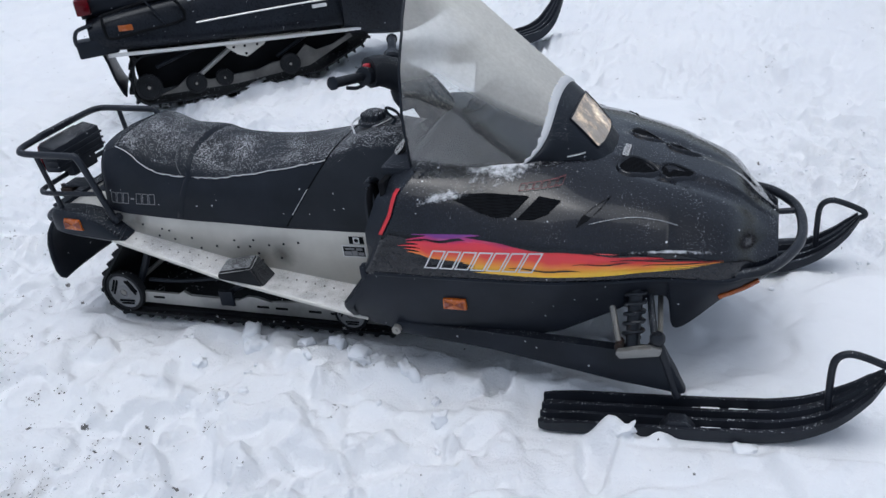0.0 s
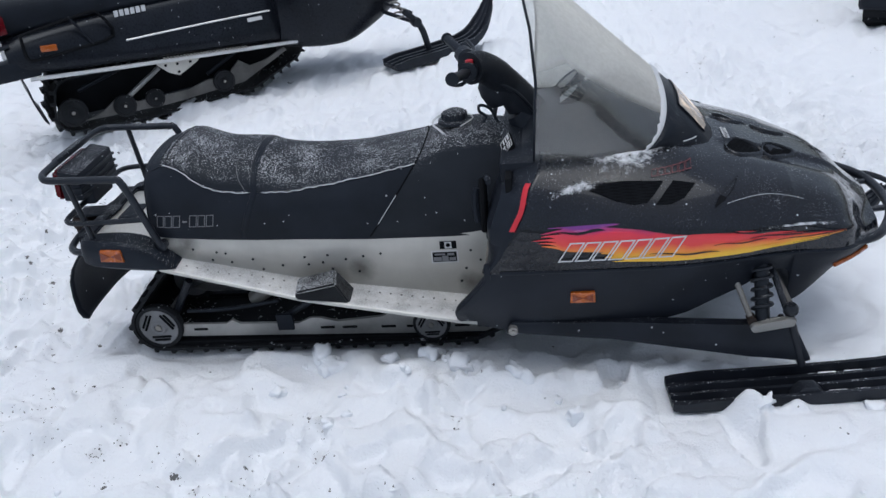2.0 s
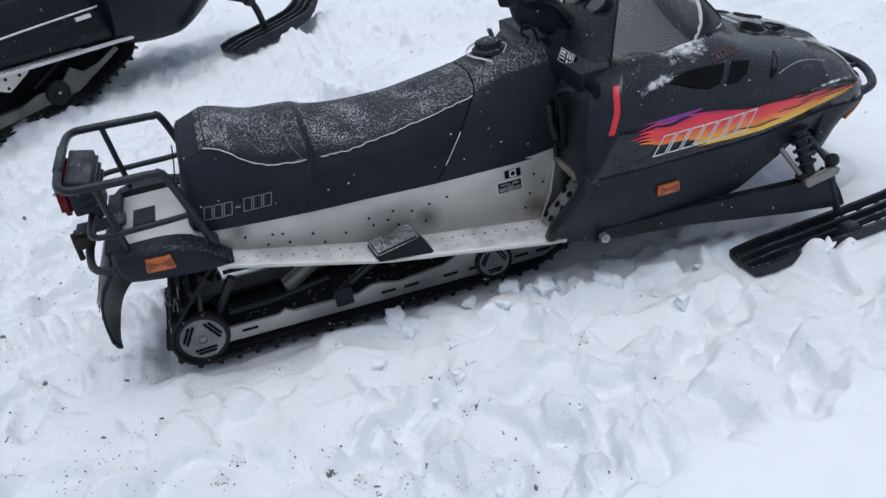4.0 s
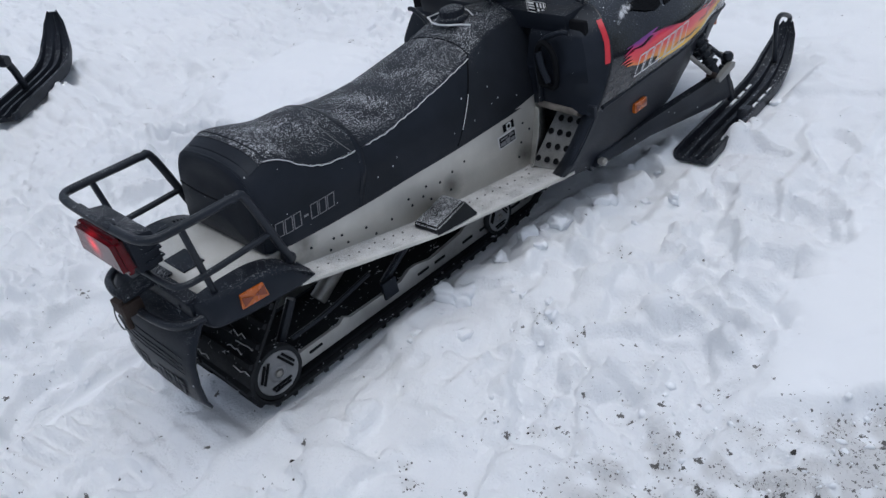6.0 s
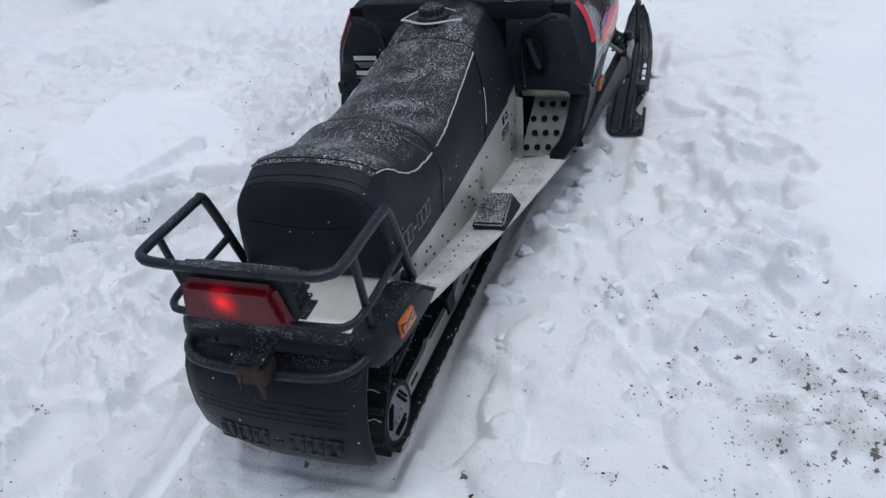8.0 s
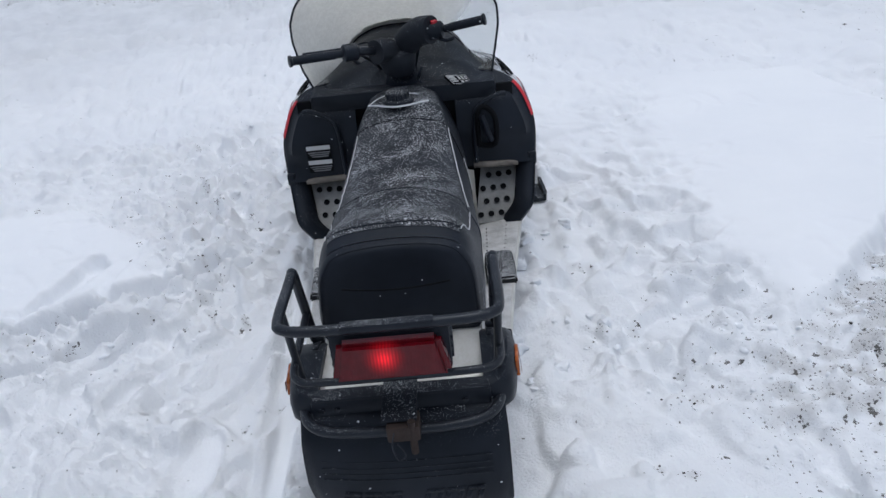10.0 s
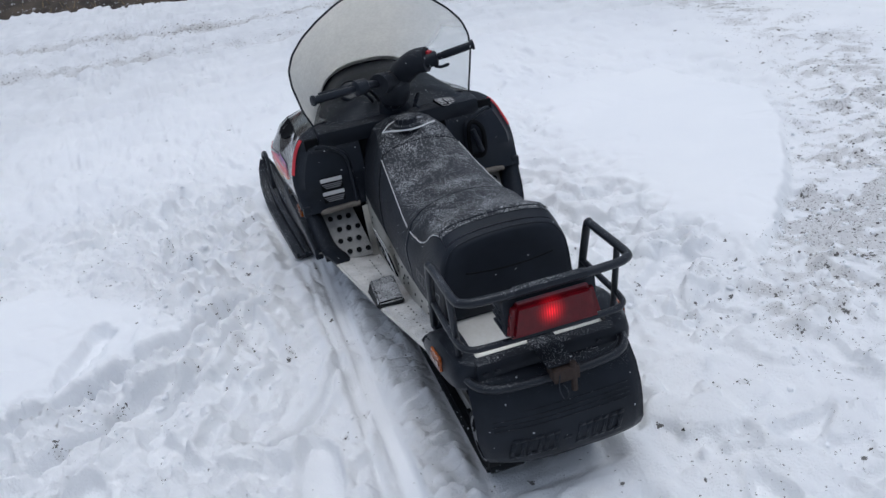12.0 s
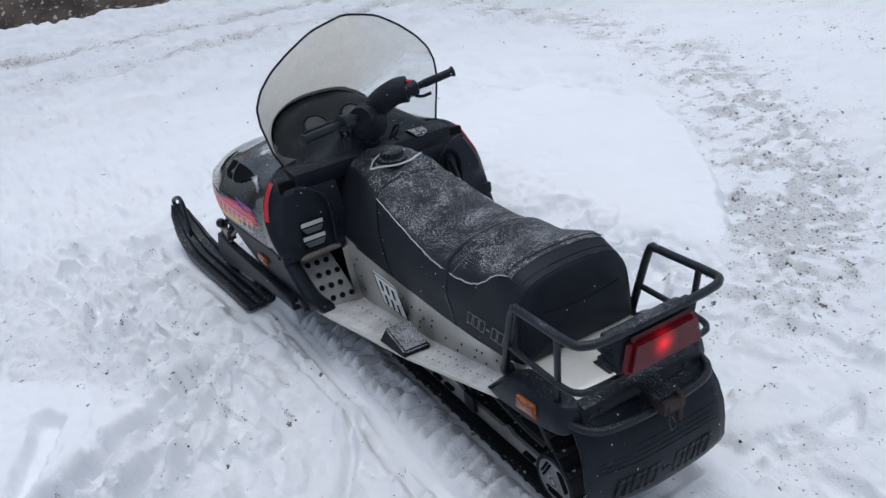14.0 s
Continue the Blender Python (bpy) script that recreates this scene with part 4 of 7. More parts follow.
for s in (-1, 1):
    decal = part("flame_decal", flame(s), FLAME, sled, "purple, red, orange and yellow flame decal", 0)
    for x0, v0, x1, v1, wide in ((1.60, 0.92, 1.93, 0.80, 0.10), (1.86, 0.86, 2.10, 0.74, 0.07), (1.98, 0.60, 2.22, 0.62, 0.09), (2.06, 0.36, 2.27, 0.44, 0.08), (1.42, 0.82, 1.58, 0.86, 0.07), (1.70, 0.24, 1.90, 0.20, 0.06), (1.88, 0.44, 2.04, 0.50, 0.05)):
        top, bot = [], []
        for k in np.linspace(0, 1, 9):
            x, v = x0 + (x1 - x0) * k, v0 + (v1 - v0) * k + 0.03 * math.sin(9 * k)
            hi = lerp(x, [1.36, 1.42, 1.6, 1.85, 2.1, 2.28], [0.555, 0.572, 0.573, 0.545, 0.505, 0.463])
            lo = lerp(x, [1.36, 1.48, 1.75, 2.0, 2.15, 2.28], [0.505, 0.462, 0.447, 0.443, 0.446, 0.452])
            h = wide * (0.15 + 0.85 * k) * (1 - k ** 6)
            top.append(on_side(x, lo + (hi - lo) * (v + h), s, 0.0045))
            bot.append(on_side(x, lo + (hi - lo) * (v - h * 0.5), s, 0.0045))
        part("dark_tongue", grid_bm([top, bot])[0], GLOSS, decal, "black streak in the flames", 0)
    if s < 0:
        bm = strokes(lambda u, v: on_side(u, v, -1, 0.006), 1.44, 0.464, 0.33, 0.064, 7, 0.6, 0.0045, 0.1)
    else:
        bm = strokes(lambda u, v: on_side(1.80 - (u - 1.445), v, 1, 0.006), 1.44, 0.464, 0.33, 0.064, 7, 0.6, 0.0045, 0.1)
    part("decal_lettering", bm, WHITE, decal, "white outlined slanted shapes", 0)
    # amber side reflector
    c = Vector(on_side(1.51, 0.325, s, 0.0))
    plate = part("side_reflector", slab([(c.x - 0.038, c.y, c.z - 0.018), (c.x + 0.038, c.y, c.z - 0.018), (c.x + 0.036, c.y + 0.001 * s, c.z + 0.018), (c.x - 0.036, c.y, c.z + 0.018)], 0.014 * -1 if s > 0 else 0.014, 0.004), AMBER, sled, "amber side reflector")
    for q in (-1, 1):
        tri = [(c.x, c.y + 0.0165 * s, c.z), (c.x + q * 0.03, c.y + 0.0165 * s, c.z - 0.014), (c.x + q * 0.03, c.y + 0.0165 * s, c.z + 0.014)]
        part("facet", slab(tri, 0.001, 0), AMBERDARK, plate)
    # long amber strip under the nose
    pts = [on_side(x, z, s, 0.004) for x, z in ((2.26, 0.322), (2.32, 0.338), (2.365, 0.352))]
    part("nose_reflector", tube(pts, 0.0075, 8, 4), AMBER, sled, "thin amber strip under the nose")


def lens_on_side(outline, s, depth, material, name, parent, label=""):
    """A dark recess or vent on the cowl: outline in length and height, sunk behind a proud rim."""
    rim = [on_side(x, z, s, 0.004) for x, z in outline]
    inn = [(p[0], p[1] + 0.012 * s * 0, p[2]) for p in rim]
    c = np.mean(np.array(inn), 0)
    bm = bmesh.new()
    a = [bm.verts.new(p) for p in rim]
    b = [bm.verts.new(tuple(np.array(p) * 0.97 + c * 0.03 + (0, 0.0006 * s, 0.0))) for p in inn]
    d = [bm.verts.new(tuple(np.array(p) * 0.94 + c * 0.06 - (0, 0.0005 * s, 0))) for p in inn]
    n = len(a)
    for i in range(n):
        j = (i + 1) % n
        bm.faces.new((a[i], a[j], b[j], b[i]))
        bm.faces.new((b[i], b[j], d[j], d[i]))
    bm.faces.new(d)
    return part(name, bm, material, parent, label, 30)


def mesh_material():
    """Black wire mesh: paler wires round small dark holes."""
    m, n, l, p = shader("black_wire_mesh")
    tc = n.new("ShaderNodeTexCoord")
    vo = n.new("ShaderNodeTexVoronoi")
    vo.feature = "DISTANCE_TO_EDGE"
    vo.inputs["Scale"].default_value, vo.inputs["Randomness"].default_value = 150, 0.25
    l.new(tc.outputs["Object"], vo.inputs["Vector"])
    wire = ramp_node(n, l, vo.outputs["Distance"], 0.12, 0.2, 1.0, 0.0)
    l.new(mix_node(n, l, wire, (0.0015, 0.0015, 0.002), (0.009, 0.010, 0.012)), p.inputs["Base Color"])
    p.inputs["Roughness"].default_value = 0.9
    p.inputs["Specular IOR Level"].default_value = 0.04
    return m


MESHBLACK = mesh_material()
VENTBLACK = surface("vent_mesh_black", (0.009, 0.0095, 0.011), 0.9, 0, 0.2, 300, 0.5, spec=0.05)
for s in (-1, 1):
    lens_on_side([(1.497, 0.667), (1.56, 0.645), (1.61, 0.625), (1.66, 0.612), (1.70, 0.614), (1.722, 0.63), (1.748, 0.652), (1.64, 0.663)], s, 0.01, MESHBLACK, "side_vent", sled, "dark mesh vent")
    lens_on_side([(1.722, 0.607), (1.765, 0.604), (1.805, 0.614), (1.838, 0.638), (1.775, 0.65)], s, 0.01, MESHBLACK, "side_vent", sled, "dark mesh vent")
    # pressed scoop, its shade drawn as a flat black patch, and its crest of snow
    lens_on_side([(1.885, 0.580), (1.897, 0.602), (1.925, 0.618), (1.968, 0.626), (1.945, 0.612), (1.915, 0.594)], s, 0.01, VENTBLACK, "scoop", sled, "narrow scoop, its shade drawn as a black patch")
    rid = [on_side(x, z, s, 0.003) for x, z in ((1.92, 0.586), (1.97, 0.588), (2.03, 0.585), (2.09, 0.572), (2.15, 0.55))]
    part("scoop_crease", tube(rid, 0.0008, 6, 4), CREST, sled, "thin line of snow in the crease")
    # two scooped intakes on the hood's top, open towards the rear
    for x, y, w, long in ((2.005, 0.125, 0.050, 0.082), (2.115, 0.090, 0.038, 0.07)):
        def drop(a, k, x=x, y=y, w=w, long=long):
            c, d = math.cos(a), math.sin(a)
            u = long * (0.55 * c if c < 0 else c)
            return x + k * u, (y + k * w * d * (1 - 0.55 * max(0, c)) - 0.25 * u) * s
        bm = bmesh.new()
        n = 20
        angles = np.linspace(0, 2 * math.pi, n, endpoint=False)
        rings = [[on_top(*drop(a, k), lift) for a in angles] for k, lift in ((1.10, -0.002), (1.03, 0.004), (0.96, 0.0075), (0.88, 0.0075), (0.82, 0.0015))]
        bm, vs = grid_bm(rings, bm, True)
        bm.faces.new(vs[-1])
        scoop = part("hood_intake", bm, GLOSS, sled, "teardrop hood intake with mesh", 50)
        bm = bmesh.new()
        bm.faces.new([bm.verts.new(on_top(*drop(a, 0.83), 0.0028)) for a in angles])
        part("intake_mesh", bm, MESHBLACK, scoop)
    # small red print beside the screen
    part("small_badge", strokes(lambda u, v: on_side(u, v, s, 0.004), 1.715, 0.663, 0.12, 0.013, 6, 0.3, 0.0011, 0.15), DULLRED, sled, "small dull red print", 0)

# nose bumper of bent tube
bumper = part("front_bumper", tube([(2.30, -0.312, 0.395), (2.38, -0.283, 0.398), (2.428, -0.225, 0.40), (2.468, -0.14, 0.40), (2.484, -0.065, 0.40), (2.487, 0, 0.40), (2.484, 0.065, 0.40), (2.468, 0.14, 0.40), (2.428, 0.21, 0.40), (2.38, 0.262, 0.398), (2.30, 0.30, 0.395)], 0.015, 12, 4), TUBE, sled, "black bent tube nose bumper")
for y in (-0.10, 0.10):
    part("stay", tube([(2.39, y, 0.39), (2.477, y, 0.399)], 0.010, 10), TUBE, bumper)

# windscreen
def screen_at(z, s):
    w = lerp(z, [0.69, 0.72, 0.80, 0.90, 0.96, 1.02, 1.08, 1.14, 1.19, 1.212, 1.224], [0.328, 0.336, 0.360, 0.379, 0.378, 0.354, 0.303, 0.228, 0.148, 0.094, 0.03])
    xe = lerp(z, [0.72, 0.85, 0.965, 1.09, 1.20, 1.24], [1.385, 1.393, 1.403, 1.393, 1.365, 1.355])
    xf = 1.787 - (z - 0.83) * 1.05
    return (xe + (xf - xe) * (1 - abs(s) ** lerp(z, [0.70, 0.83, 1.0], [3.9, 3.0, 2.3])), w * s + 0.011 * min(1, (z - 0.69) / 0.1), z)


def foot_z(s):
    """Height of the screen's foot: over the lamp pod in the middle, on the hood at the sides."""
    q = abs(s) / 0.8
    return 0.693 + 0.142 * (1 - q ** 2.6) if q < 1 else lerp(q, [1, 1.25], [0.693, 0.724])


# dashboard and the inner hump behind the lamp
arch = np.linspace(-1, 1, 25)
rows = []
for x, top, w, k in ((1.335, 0.722, 0.325, 2.4), (1.37, 0.762, 0.32, 2.4), (1.40, 0.785, 0.315, 2.4), (1.44, 0.793, 0.312, 2.5), (1.50, 0.80, 0.305, 2.8), (1.57, 0.815, 0.29, 3.2), (1.62, 0.825, 0.272, 3.6)):
    base = min(top, 0.715)
    rows.append([(x + 0.012 * (1 - s * s), w * s, base + (top - base) * (1 - abs(s) ** k)) for s in arch])
rim = [np.array(screen_at(foot_z(0.8 * s), 0.8 * s)) + (-0.008, 0, -0.004) for s in arch]
rows.append([tuple(0.45 * np.array(a) + 0.55 * b + (0, 0, 0.004)) for a, b in zip(rows[-1], rim)])
rows.append([tuple(b) for b in rim])
dash = part("dashboard", grid_bm(rows)[0], PLASTIC, sled, "black moulded instrument hump", 35)
for y, r in ((0.14, 0.048), (-0.02, 0.044)):
    c = (1.50, y, 0.798 if y > 0.1 else 0.806)
    gauge = part("gauge", disc(c, (-0.6, 0, 0.8), [(-0.02, r * 1.12), (0.010, r * 1.12), (0.013, r * 1.02), (0.008, r * 0.98)], 24), PLASTIC, dash)
    part("gauge_glass", disc(c, (-0.6, 0, 0.8), [(0.006, r * 0.98), (0.0095, r * 0.9)], 24), GAUGE, gauge, "round instrument glass")


bm = bmesh.new()
uvl = bm.loops.layers.uv.new("UVMap")
cols = np.linspace(-1, 1, 41)
vmap = {}
for i, v in enumerate(np.linspace(0, 1, 22)):
    for j, s in enumerate(cols):
        z = foot_z(s) + (1.224 - foot_z(s)) * v
        vmap[i, j] = (bm.verts.new(screen_at(z, s)), (s + 1) / 2, (z - 0.726) / 0.498)
for i in range(21):
    for j in range(len(cols) - 1):
        q = [vmap[i, j], vmap[i, j + 1], vmap[i + 1, j + 1], vmap[i + 1, j]]
        f = bm.faces.new([k[0] for k in q])
        for lp, k in zip(f.loops, q):
            lp[uvl].uv = (k[1], k[2])
screen = part("windscreen", bm, SCREEN, sled, "tall clear windscreen rimed with snow", 0)
edge = [screen_at(z, -1) for z in np.linspace(0.724, 1.224, 24)] + [screen_at(1.224, s) for s in (-0.4, 0.4)] + [screen_at(z, 1) for z in np.linspace(1.224, 0.724, 24)]
part("screen_trim", tube(edge, 0.0042, 8, 2), PLASTIC, screen, "black rubber edge trim")
# strip of snow caught along the lamp pod's edge
rag = random.Random(8)
rows = []
for s in np.linspace(-0.79, 0.79, 70):
    w = 0.015 * (1 - (abs(s) / 0.8) ** 3) + 0.005 + rag.uniform(-0.003, 0.003)
    z = foot_z(s)
    p = [Vector(screen_at(z + w * k, s)) for k in (0.0, 0.3, 0.7, 1.0)]
    out = Vector((1.0, 1.2 * s, 0.8)).normalized()
    rows.append([tuple(a + out * d) for a, d in zip(p, (0.001, 0.005, 0.0045, 0.001))])
part("snow_edge", grid_bm(rows)[0], CREST, screen, "strip of snow along the screen's foot", 60)

# headlamp pod in front of the screen
rows = []
for v in np.linspace(0, 1, 12):
    row = []
    for s in np.linspace(-1, 1, 33):
        A = np.array(screen_at(foot_z(0.8 * s), 0.8 * s))
        C = np.array((lerp(abs(s), [0, 0.25, 0.5, 0.75, 1], [1.945, 1.94, 1.915, 1.81, 1.695]), math.copysign(lerp(abs(s), [0, 0.25, 0.5, 0.75, 1], [0, 0.064, 0.128, 0.215, 0.27]), s), 0))
        C[2] = on_top(C[0], C[1], -0.004)[2]
        B = (A + C) / 2 + np.array((0.3, 0.8 * s, 0.6)) * 0.022
        row.append(tuple((1 - v) ** 2 * A + 2 * v * (1 - v) * B + v * v * C))
    rows.append(row)
pod = part("headlamp_pod", grid_bm(rows)[0], PLASTIC, sled, "black headlamp pod below the screen", 45)
PODG = np.array(rows)


def pod_at(v, s, lift):
    i, j = v * 11, (s + 1) * 16
    a, b = int(min(10, i)), int(min(31, j))
    fi, fj = i - a, j - b
    p = (PODG[a, b] * (1 - fi) + PODG[a + 1, b] * fi) * (1 - fj) + (PODG[a, b + 1] * (1 - fi) + PODG[a + 1, b + 1] * fi) * fj
    du = PODG[min(11, a + 1), b] - PODG[a, b]
    dv = PODG[a, b + 1] - PODG[a, b]
    n = Vector(np.cross(du, dv)).normalized()
    n = n if n.x > 0 else -n
    return tuple(Vector(p) + n * lift)


bm, vs = grid_bm([[pod_at(v, s, 0.003) for s in np.linspace(-0.40, 0.40, 17)] for v in np.linspace(0.27, 0.80, 8)])
lamp = part("headlamp", bm, HEADLENS, pod, "lit headlamp behind ribbed glass", 60)
ring = [pod_at(0.255, s, 0.003) for s in np.linspace(-0.41, 0.41, 9)] + [pod_at(v, 0.42, 0.003) for v in np.linspace(0.3, 0.75, 5)] + [pod_at(0.815, s, 0.003) for s in np.linspace(0.41, -0.41, 9)] + [pod_at(v, -0.42, 0.003) for v in np.linspace(0.75, 0.255, 6)]
part("lamp_bezel", tube(ring, 0.003, 6, 1), PLASTIC, pod)
for s in (-1, 1):
    part("recess_snow", tube([pod_at(0.86, 0.70 * s, 0.003), pod_at(0.85, 0.63 * s, 0.0035), pod_at(0.82, 0.57 * s, 0.003)], 0.0022, 6, 3), CREST, pod, "line of snow on the pod")
part("hood_badge", strokes(lambda u, v: on_top(1.985 - v, u, 0.004), -0.085, 0.0, 0.085, 0.018, 5, 0.2, 0.0035, 0.2, True), WHITE, sled, "small white slanted print", 0)


def blown_patch(rows, parent, label, heel=False):
    """A thin sheet of snow over a surface: rows of points; it thins out towards its border (heel: it stays thick along the first column)."""
    bm = bmesh.new()
    uv = bm.loops.layers.uv.new("UVMap")
    n, k = len(rows), len(rows[0])
    f = [[(bm.verts.new(p), max(0.0, min(1.0, 2.2 * min((i / (n - 1)) * 1.0, 1 - i / (n - 1)) + 0.0) * (min(1.0, 1.25 * (1 - j / (k - 1))) if heel else min(1.0, 2.6 * min(j / (k - 1), 1 - j / (k - 1)))))) for j, p in enumerate(r)] for i, r in enumerate(rows)]
    for a, b in zip(f, f[1:]):
        for j in range(k - 1):
            q = (a[j], a[j + 1], b[j + 1], b[j])
            fc = bm.faces.new([v[0] for v in q])
            for lp, v in zip(fc.loops, q):
                lp[uv].uv = (v[1], 0)
    return part("blown_snow", bm, BLOWN, parent, label, 0)


for s in (-1, 1):
    def foot(x, d):
        y = lerp(x, [1.44, 1.60, 1.70, 1.80, 1.90], [0.335, 0.30, 0.273, 0.228, 0.16])
        return on_top(x, s * (y + 0.010 + d * lerp(x, [1.44, 1.52, 1.66, 1.78, 1.88], [0.03, 0.075, 0.115, 0.11, 0.06])), 0.004)
    blown_patch([[foot(x, d) for d in np.linspace(-0.12, 1, 8)] for x in np.linspace(1.42, 1.89, 34)], hood, "snow blown along the foot of the screen", True)
    blown_patch([[on_side(x, lerp(x, [1.38, 1.50, 1.66], [0.64, 0.664, 0.670]) + d, s, 0.005) for d in np.linspace(-0.022, 0.018, 6)] for x in np.linspace(1.35, 1.64, 24)], hood, "snow blown over the vent shelf")
    blown_patch([[on_side(x, lerp(x, [1.9, 2.13, 2.33, 2.42], [0.518, 0.503, 0.462, 0.428]) + d, s, 0.004) for d in np.linspace(-0.007, 0.008, 6)] for x in np.linspace(1.92, 2.345, 24)], hood, "snow caught on the hood's crease")


# ---- seat and tank ----
def seat_sections(x0, x1, n):
    out = []
    for x in np.linspace(x0, x1, n):
        top = lerp(x, [0.11, 0.14, 0.175, 0.25, 0.33, 0.42, 0.46, 0.50, 0.55, 0.67, 0.80, 0.90, 1.0, 1.08, 1.18, 1.30], [0.728, 0.740, 0.746, 0.737, 0.719, 0.713, 0.709, 0.689, 0.676, 0.664, 0.664, 0.679, 0.707, 0.735, 0.742, 0.725])
        edge = lerp(x, [0.13, 0.165, 0.205, 0.25, 0.30, 0.36, 0.47, 0.6, 0.75, 0.967, 1.06, 1.3], [0.748, 0.734, 0.703, 0.668, 0.640, 0.621, 0.611, 0.606, 0.620, 0.662, 0.688, 0.685])
        low = lerp(x, [0.1, 0.45, 0.86, 1.22, 1.3], [0.472, 0.45, 0.432, 0.418, 0.41])
        wid = lerp(x, [0.1, 0.16, 0.3, 0.5, 0.75, 1.0, 1.2, 1.3], [0.205, 0.218, 0.224, 0.224, 0.218, 0.212, 0.205, 0.2])
        we = lerp(x, [0.11, 0.2, 0.47, 0.75, 0.967, 1.1, 1.3], [0.164, 0.186, 0.198, 0.172, 0.152, 0.14, 0.125])
        out.append([(x, 0, low), (x, wid * 0.9, low), (x, wid, low + 0.012), (x, wid, low + 0.06), (x, (wid + we) / 2 + 0.012, (low + edge) / 2 + 0.03), (x, we, edge),
                    (x, we * 0.9, edge + (top - edge) * 0.38), (x, we * 0.66, edge + (top - edge) * 0.74), (x, we * 0.33, edge + (top - edge) * 0.94), (x, 0, top)])
    out = np.array(out)
    # the back end is a block with well rounded upper edges
    for r in out:
        x, top = r[0, 0], r[9, 2]
        w = float(np.interp(x, [0.15, 0.30], [1, 0]))
        rear = np.array([(0.199, top - 0.092), (0.168, top - 0.034), (0.136, top - 0.015), (0.094, top - 0.006), (0.047, top - 0.0015), (0, top)])
        r[4:10, 1:] = r[4:10, 1:] * (1 - w) + rear * w
    # the front seam leans forward at the top
    k = np.interp(out[..., 0], [0.6, 0.967, 1.25], [0, 1, 0])
    out[..., 0] += k * (0.023 + 0.75 * (out[..., 2] - 0.645))
    return out


def seat_bm(x0, x1, n, lo, hi, back=0.0):
    g = seat_sections(x0, x1, n)
    g = np.array([catmull(r, 3) for r in g])[:, lo * 3:hi * 3 + 1]
    # the seat's back leans forward
    g[..., 0] += back * 0.028 * np.clip((g[..., 2] - 0.47) / 0.27, 0, 1) * np.clip((0.34 - g[..., 0]) / 0.235, 0, 1)
    return g


g = seat_bm(0.105, 0.967, 46, 0, 5, 1.0)
bm, vs = grid_bm(mirrored(g[:, ::-1], True))
bm.faces.new(vs[-1])
seat = part("seat", bm, VINYLSIDE, sled, "long black vinyl seat with snow grains and piping", 50)
g = seat_bm(0.105, 0.967, 46, 5, 9, 1.0)
g = g + (0, 0, 0.0015)
part("rear_band", grid_bm(mirrored(g[:3], True))[0], VINYLSIDE, seat, "plain black vinyl band behind the sitting surface", 50)
band = np.array(mirrored(g, True)[2])
part("band_seam", tube(list(map(tuple, band)), 0.0016, 6, 1), CAPBLACK, seat, "sewn seam")
part("seat_top", grid_bm(mirrored(g[2:], True))[0], VINYL, seat, "black vinyl sitting surface sprinkled with snow", 50)
# rounded back
g0 = seat_bm(0.105, 0.967, 46, 0, 9, 1.0)[0]
ring = np.concatenate([g0, (g0 * (1, -1, 1))[::-1][1:-1]])
cen = np.array((0.105, 0, 0.60))
rows = []
for k, (sc, off) in enumerate(((1.0, 0.0), (0.994, -0.006), (0.98, -0.014), (0.955, -0.022), (0.915, -0.028), (0.86, -0.032), (0.6, -0.034), (0.3, -0.034))):
    r = cen + (ring - cen) * (1, sc, sc)
    r[:, 0] += off
    rows.append(list(map(tuple, r)))
bm, vs = grid_bm(rows, None, True)
bm.faces.new(vs[-1])
part("seat_back", bm, VINYLSIDE, seat, "smooth black seat back panel", 60)
part("back_crease", tube([(0.070, y, 0.618 + 0.01 * (abs(y) / 0.12) ** 2) for y in np.linspace(-0.135, 0.135, 9)], 0.0022, 6, 2), VENTBLACK, seat, "pressed crease across the seat back")
r = cen + (ring - cen) * (1, 0.955, 0.955)
r[:, 0] -= 0.021
part("piping", tube(list(map(tuple, r)) + [tuple(r[0])], 0.0028, 6, 1), VINYLSIDE, seat, "black piping")
for s in (-1, 1):
    secs = dict(zip(np.linspace(0.105, 0.967, 60), seat_sections(0.105, 0.967, 60)))
    xs = sorted(secs)
    wave = random.Random(5)
    for a, b in ((0.165, 0.46), (0.485, 0.967)):
        line = [(secs[x][5][0], s * (secs[x][5][1] + 0.003), secs[x][5][2] + wave.uniform(-0.003, 0.003)) for x in xs if a <= x <= b]
        part("snow_piping", tube(line, 0.0017, 6, 2), CREST, seat, "line of snow on the seam")
# cross strap at the middle and the crown's front edge
def over_seat(x, dx=0.0, lift=0.003, lean=0.0):
    q = seat_sections(x, x, 1)[0][2:]
    q = catmull(q, 3)
    q = np.concatenate([q, (q * (1, -1, 1))[::-1][1:]])
    q[:, 0] += dx * np.linspace(-1, 1, len(q)) ** 2
    q[:, 0] += lean * np.minimum(0, q[:, 2] - 0.61)
    c = np.array((x, 0, 0.55))
    d = q - c
    d /= np.linalg.norm(d, axis=1)[:, None]
    return q + d * lift
a, b = over_seat(0.464, -0.004, 0.0024, 0.4), over_seat(0.482, 0.0, 0.0024, 0.4)
bm, vs = grid_bm([list(map(tuple, over_seat(0.461, -0.004, -0.002, 0.4))), list(map(tuple, a)), list(map(tuple, b)), list(map(tuple, over_seat(0.485, 0, -0.002, 0.4)))])
part("strap", bm, PLASTIC, seat, "black passenger strap across the seat", 60)
part("front_seam", tube(list(map(tuple, over_seat(0.968, 0.0, 0.0))), 0.003, 6, 1), VENTBLACK, seat)
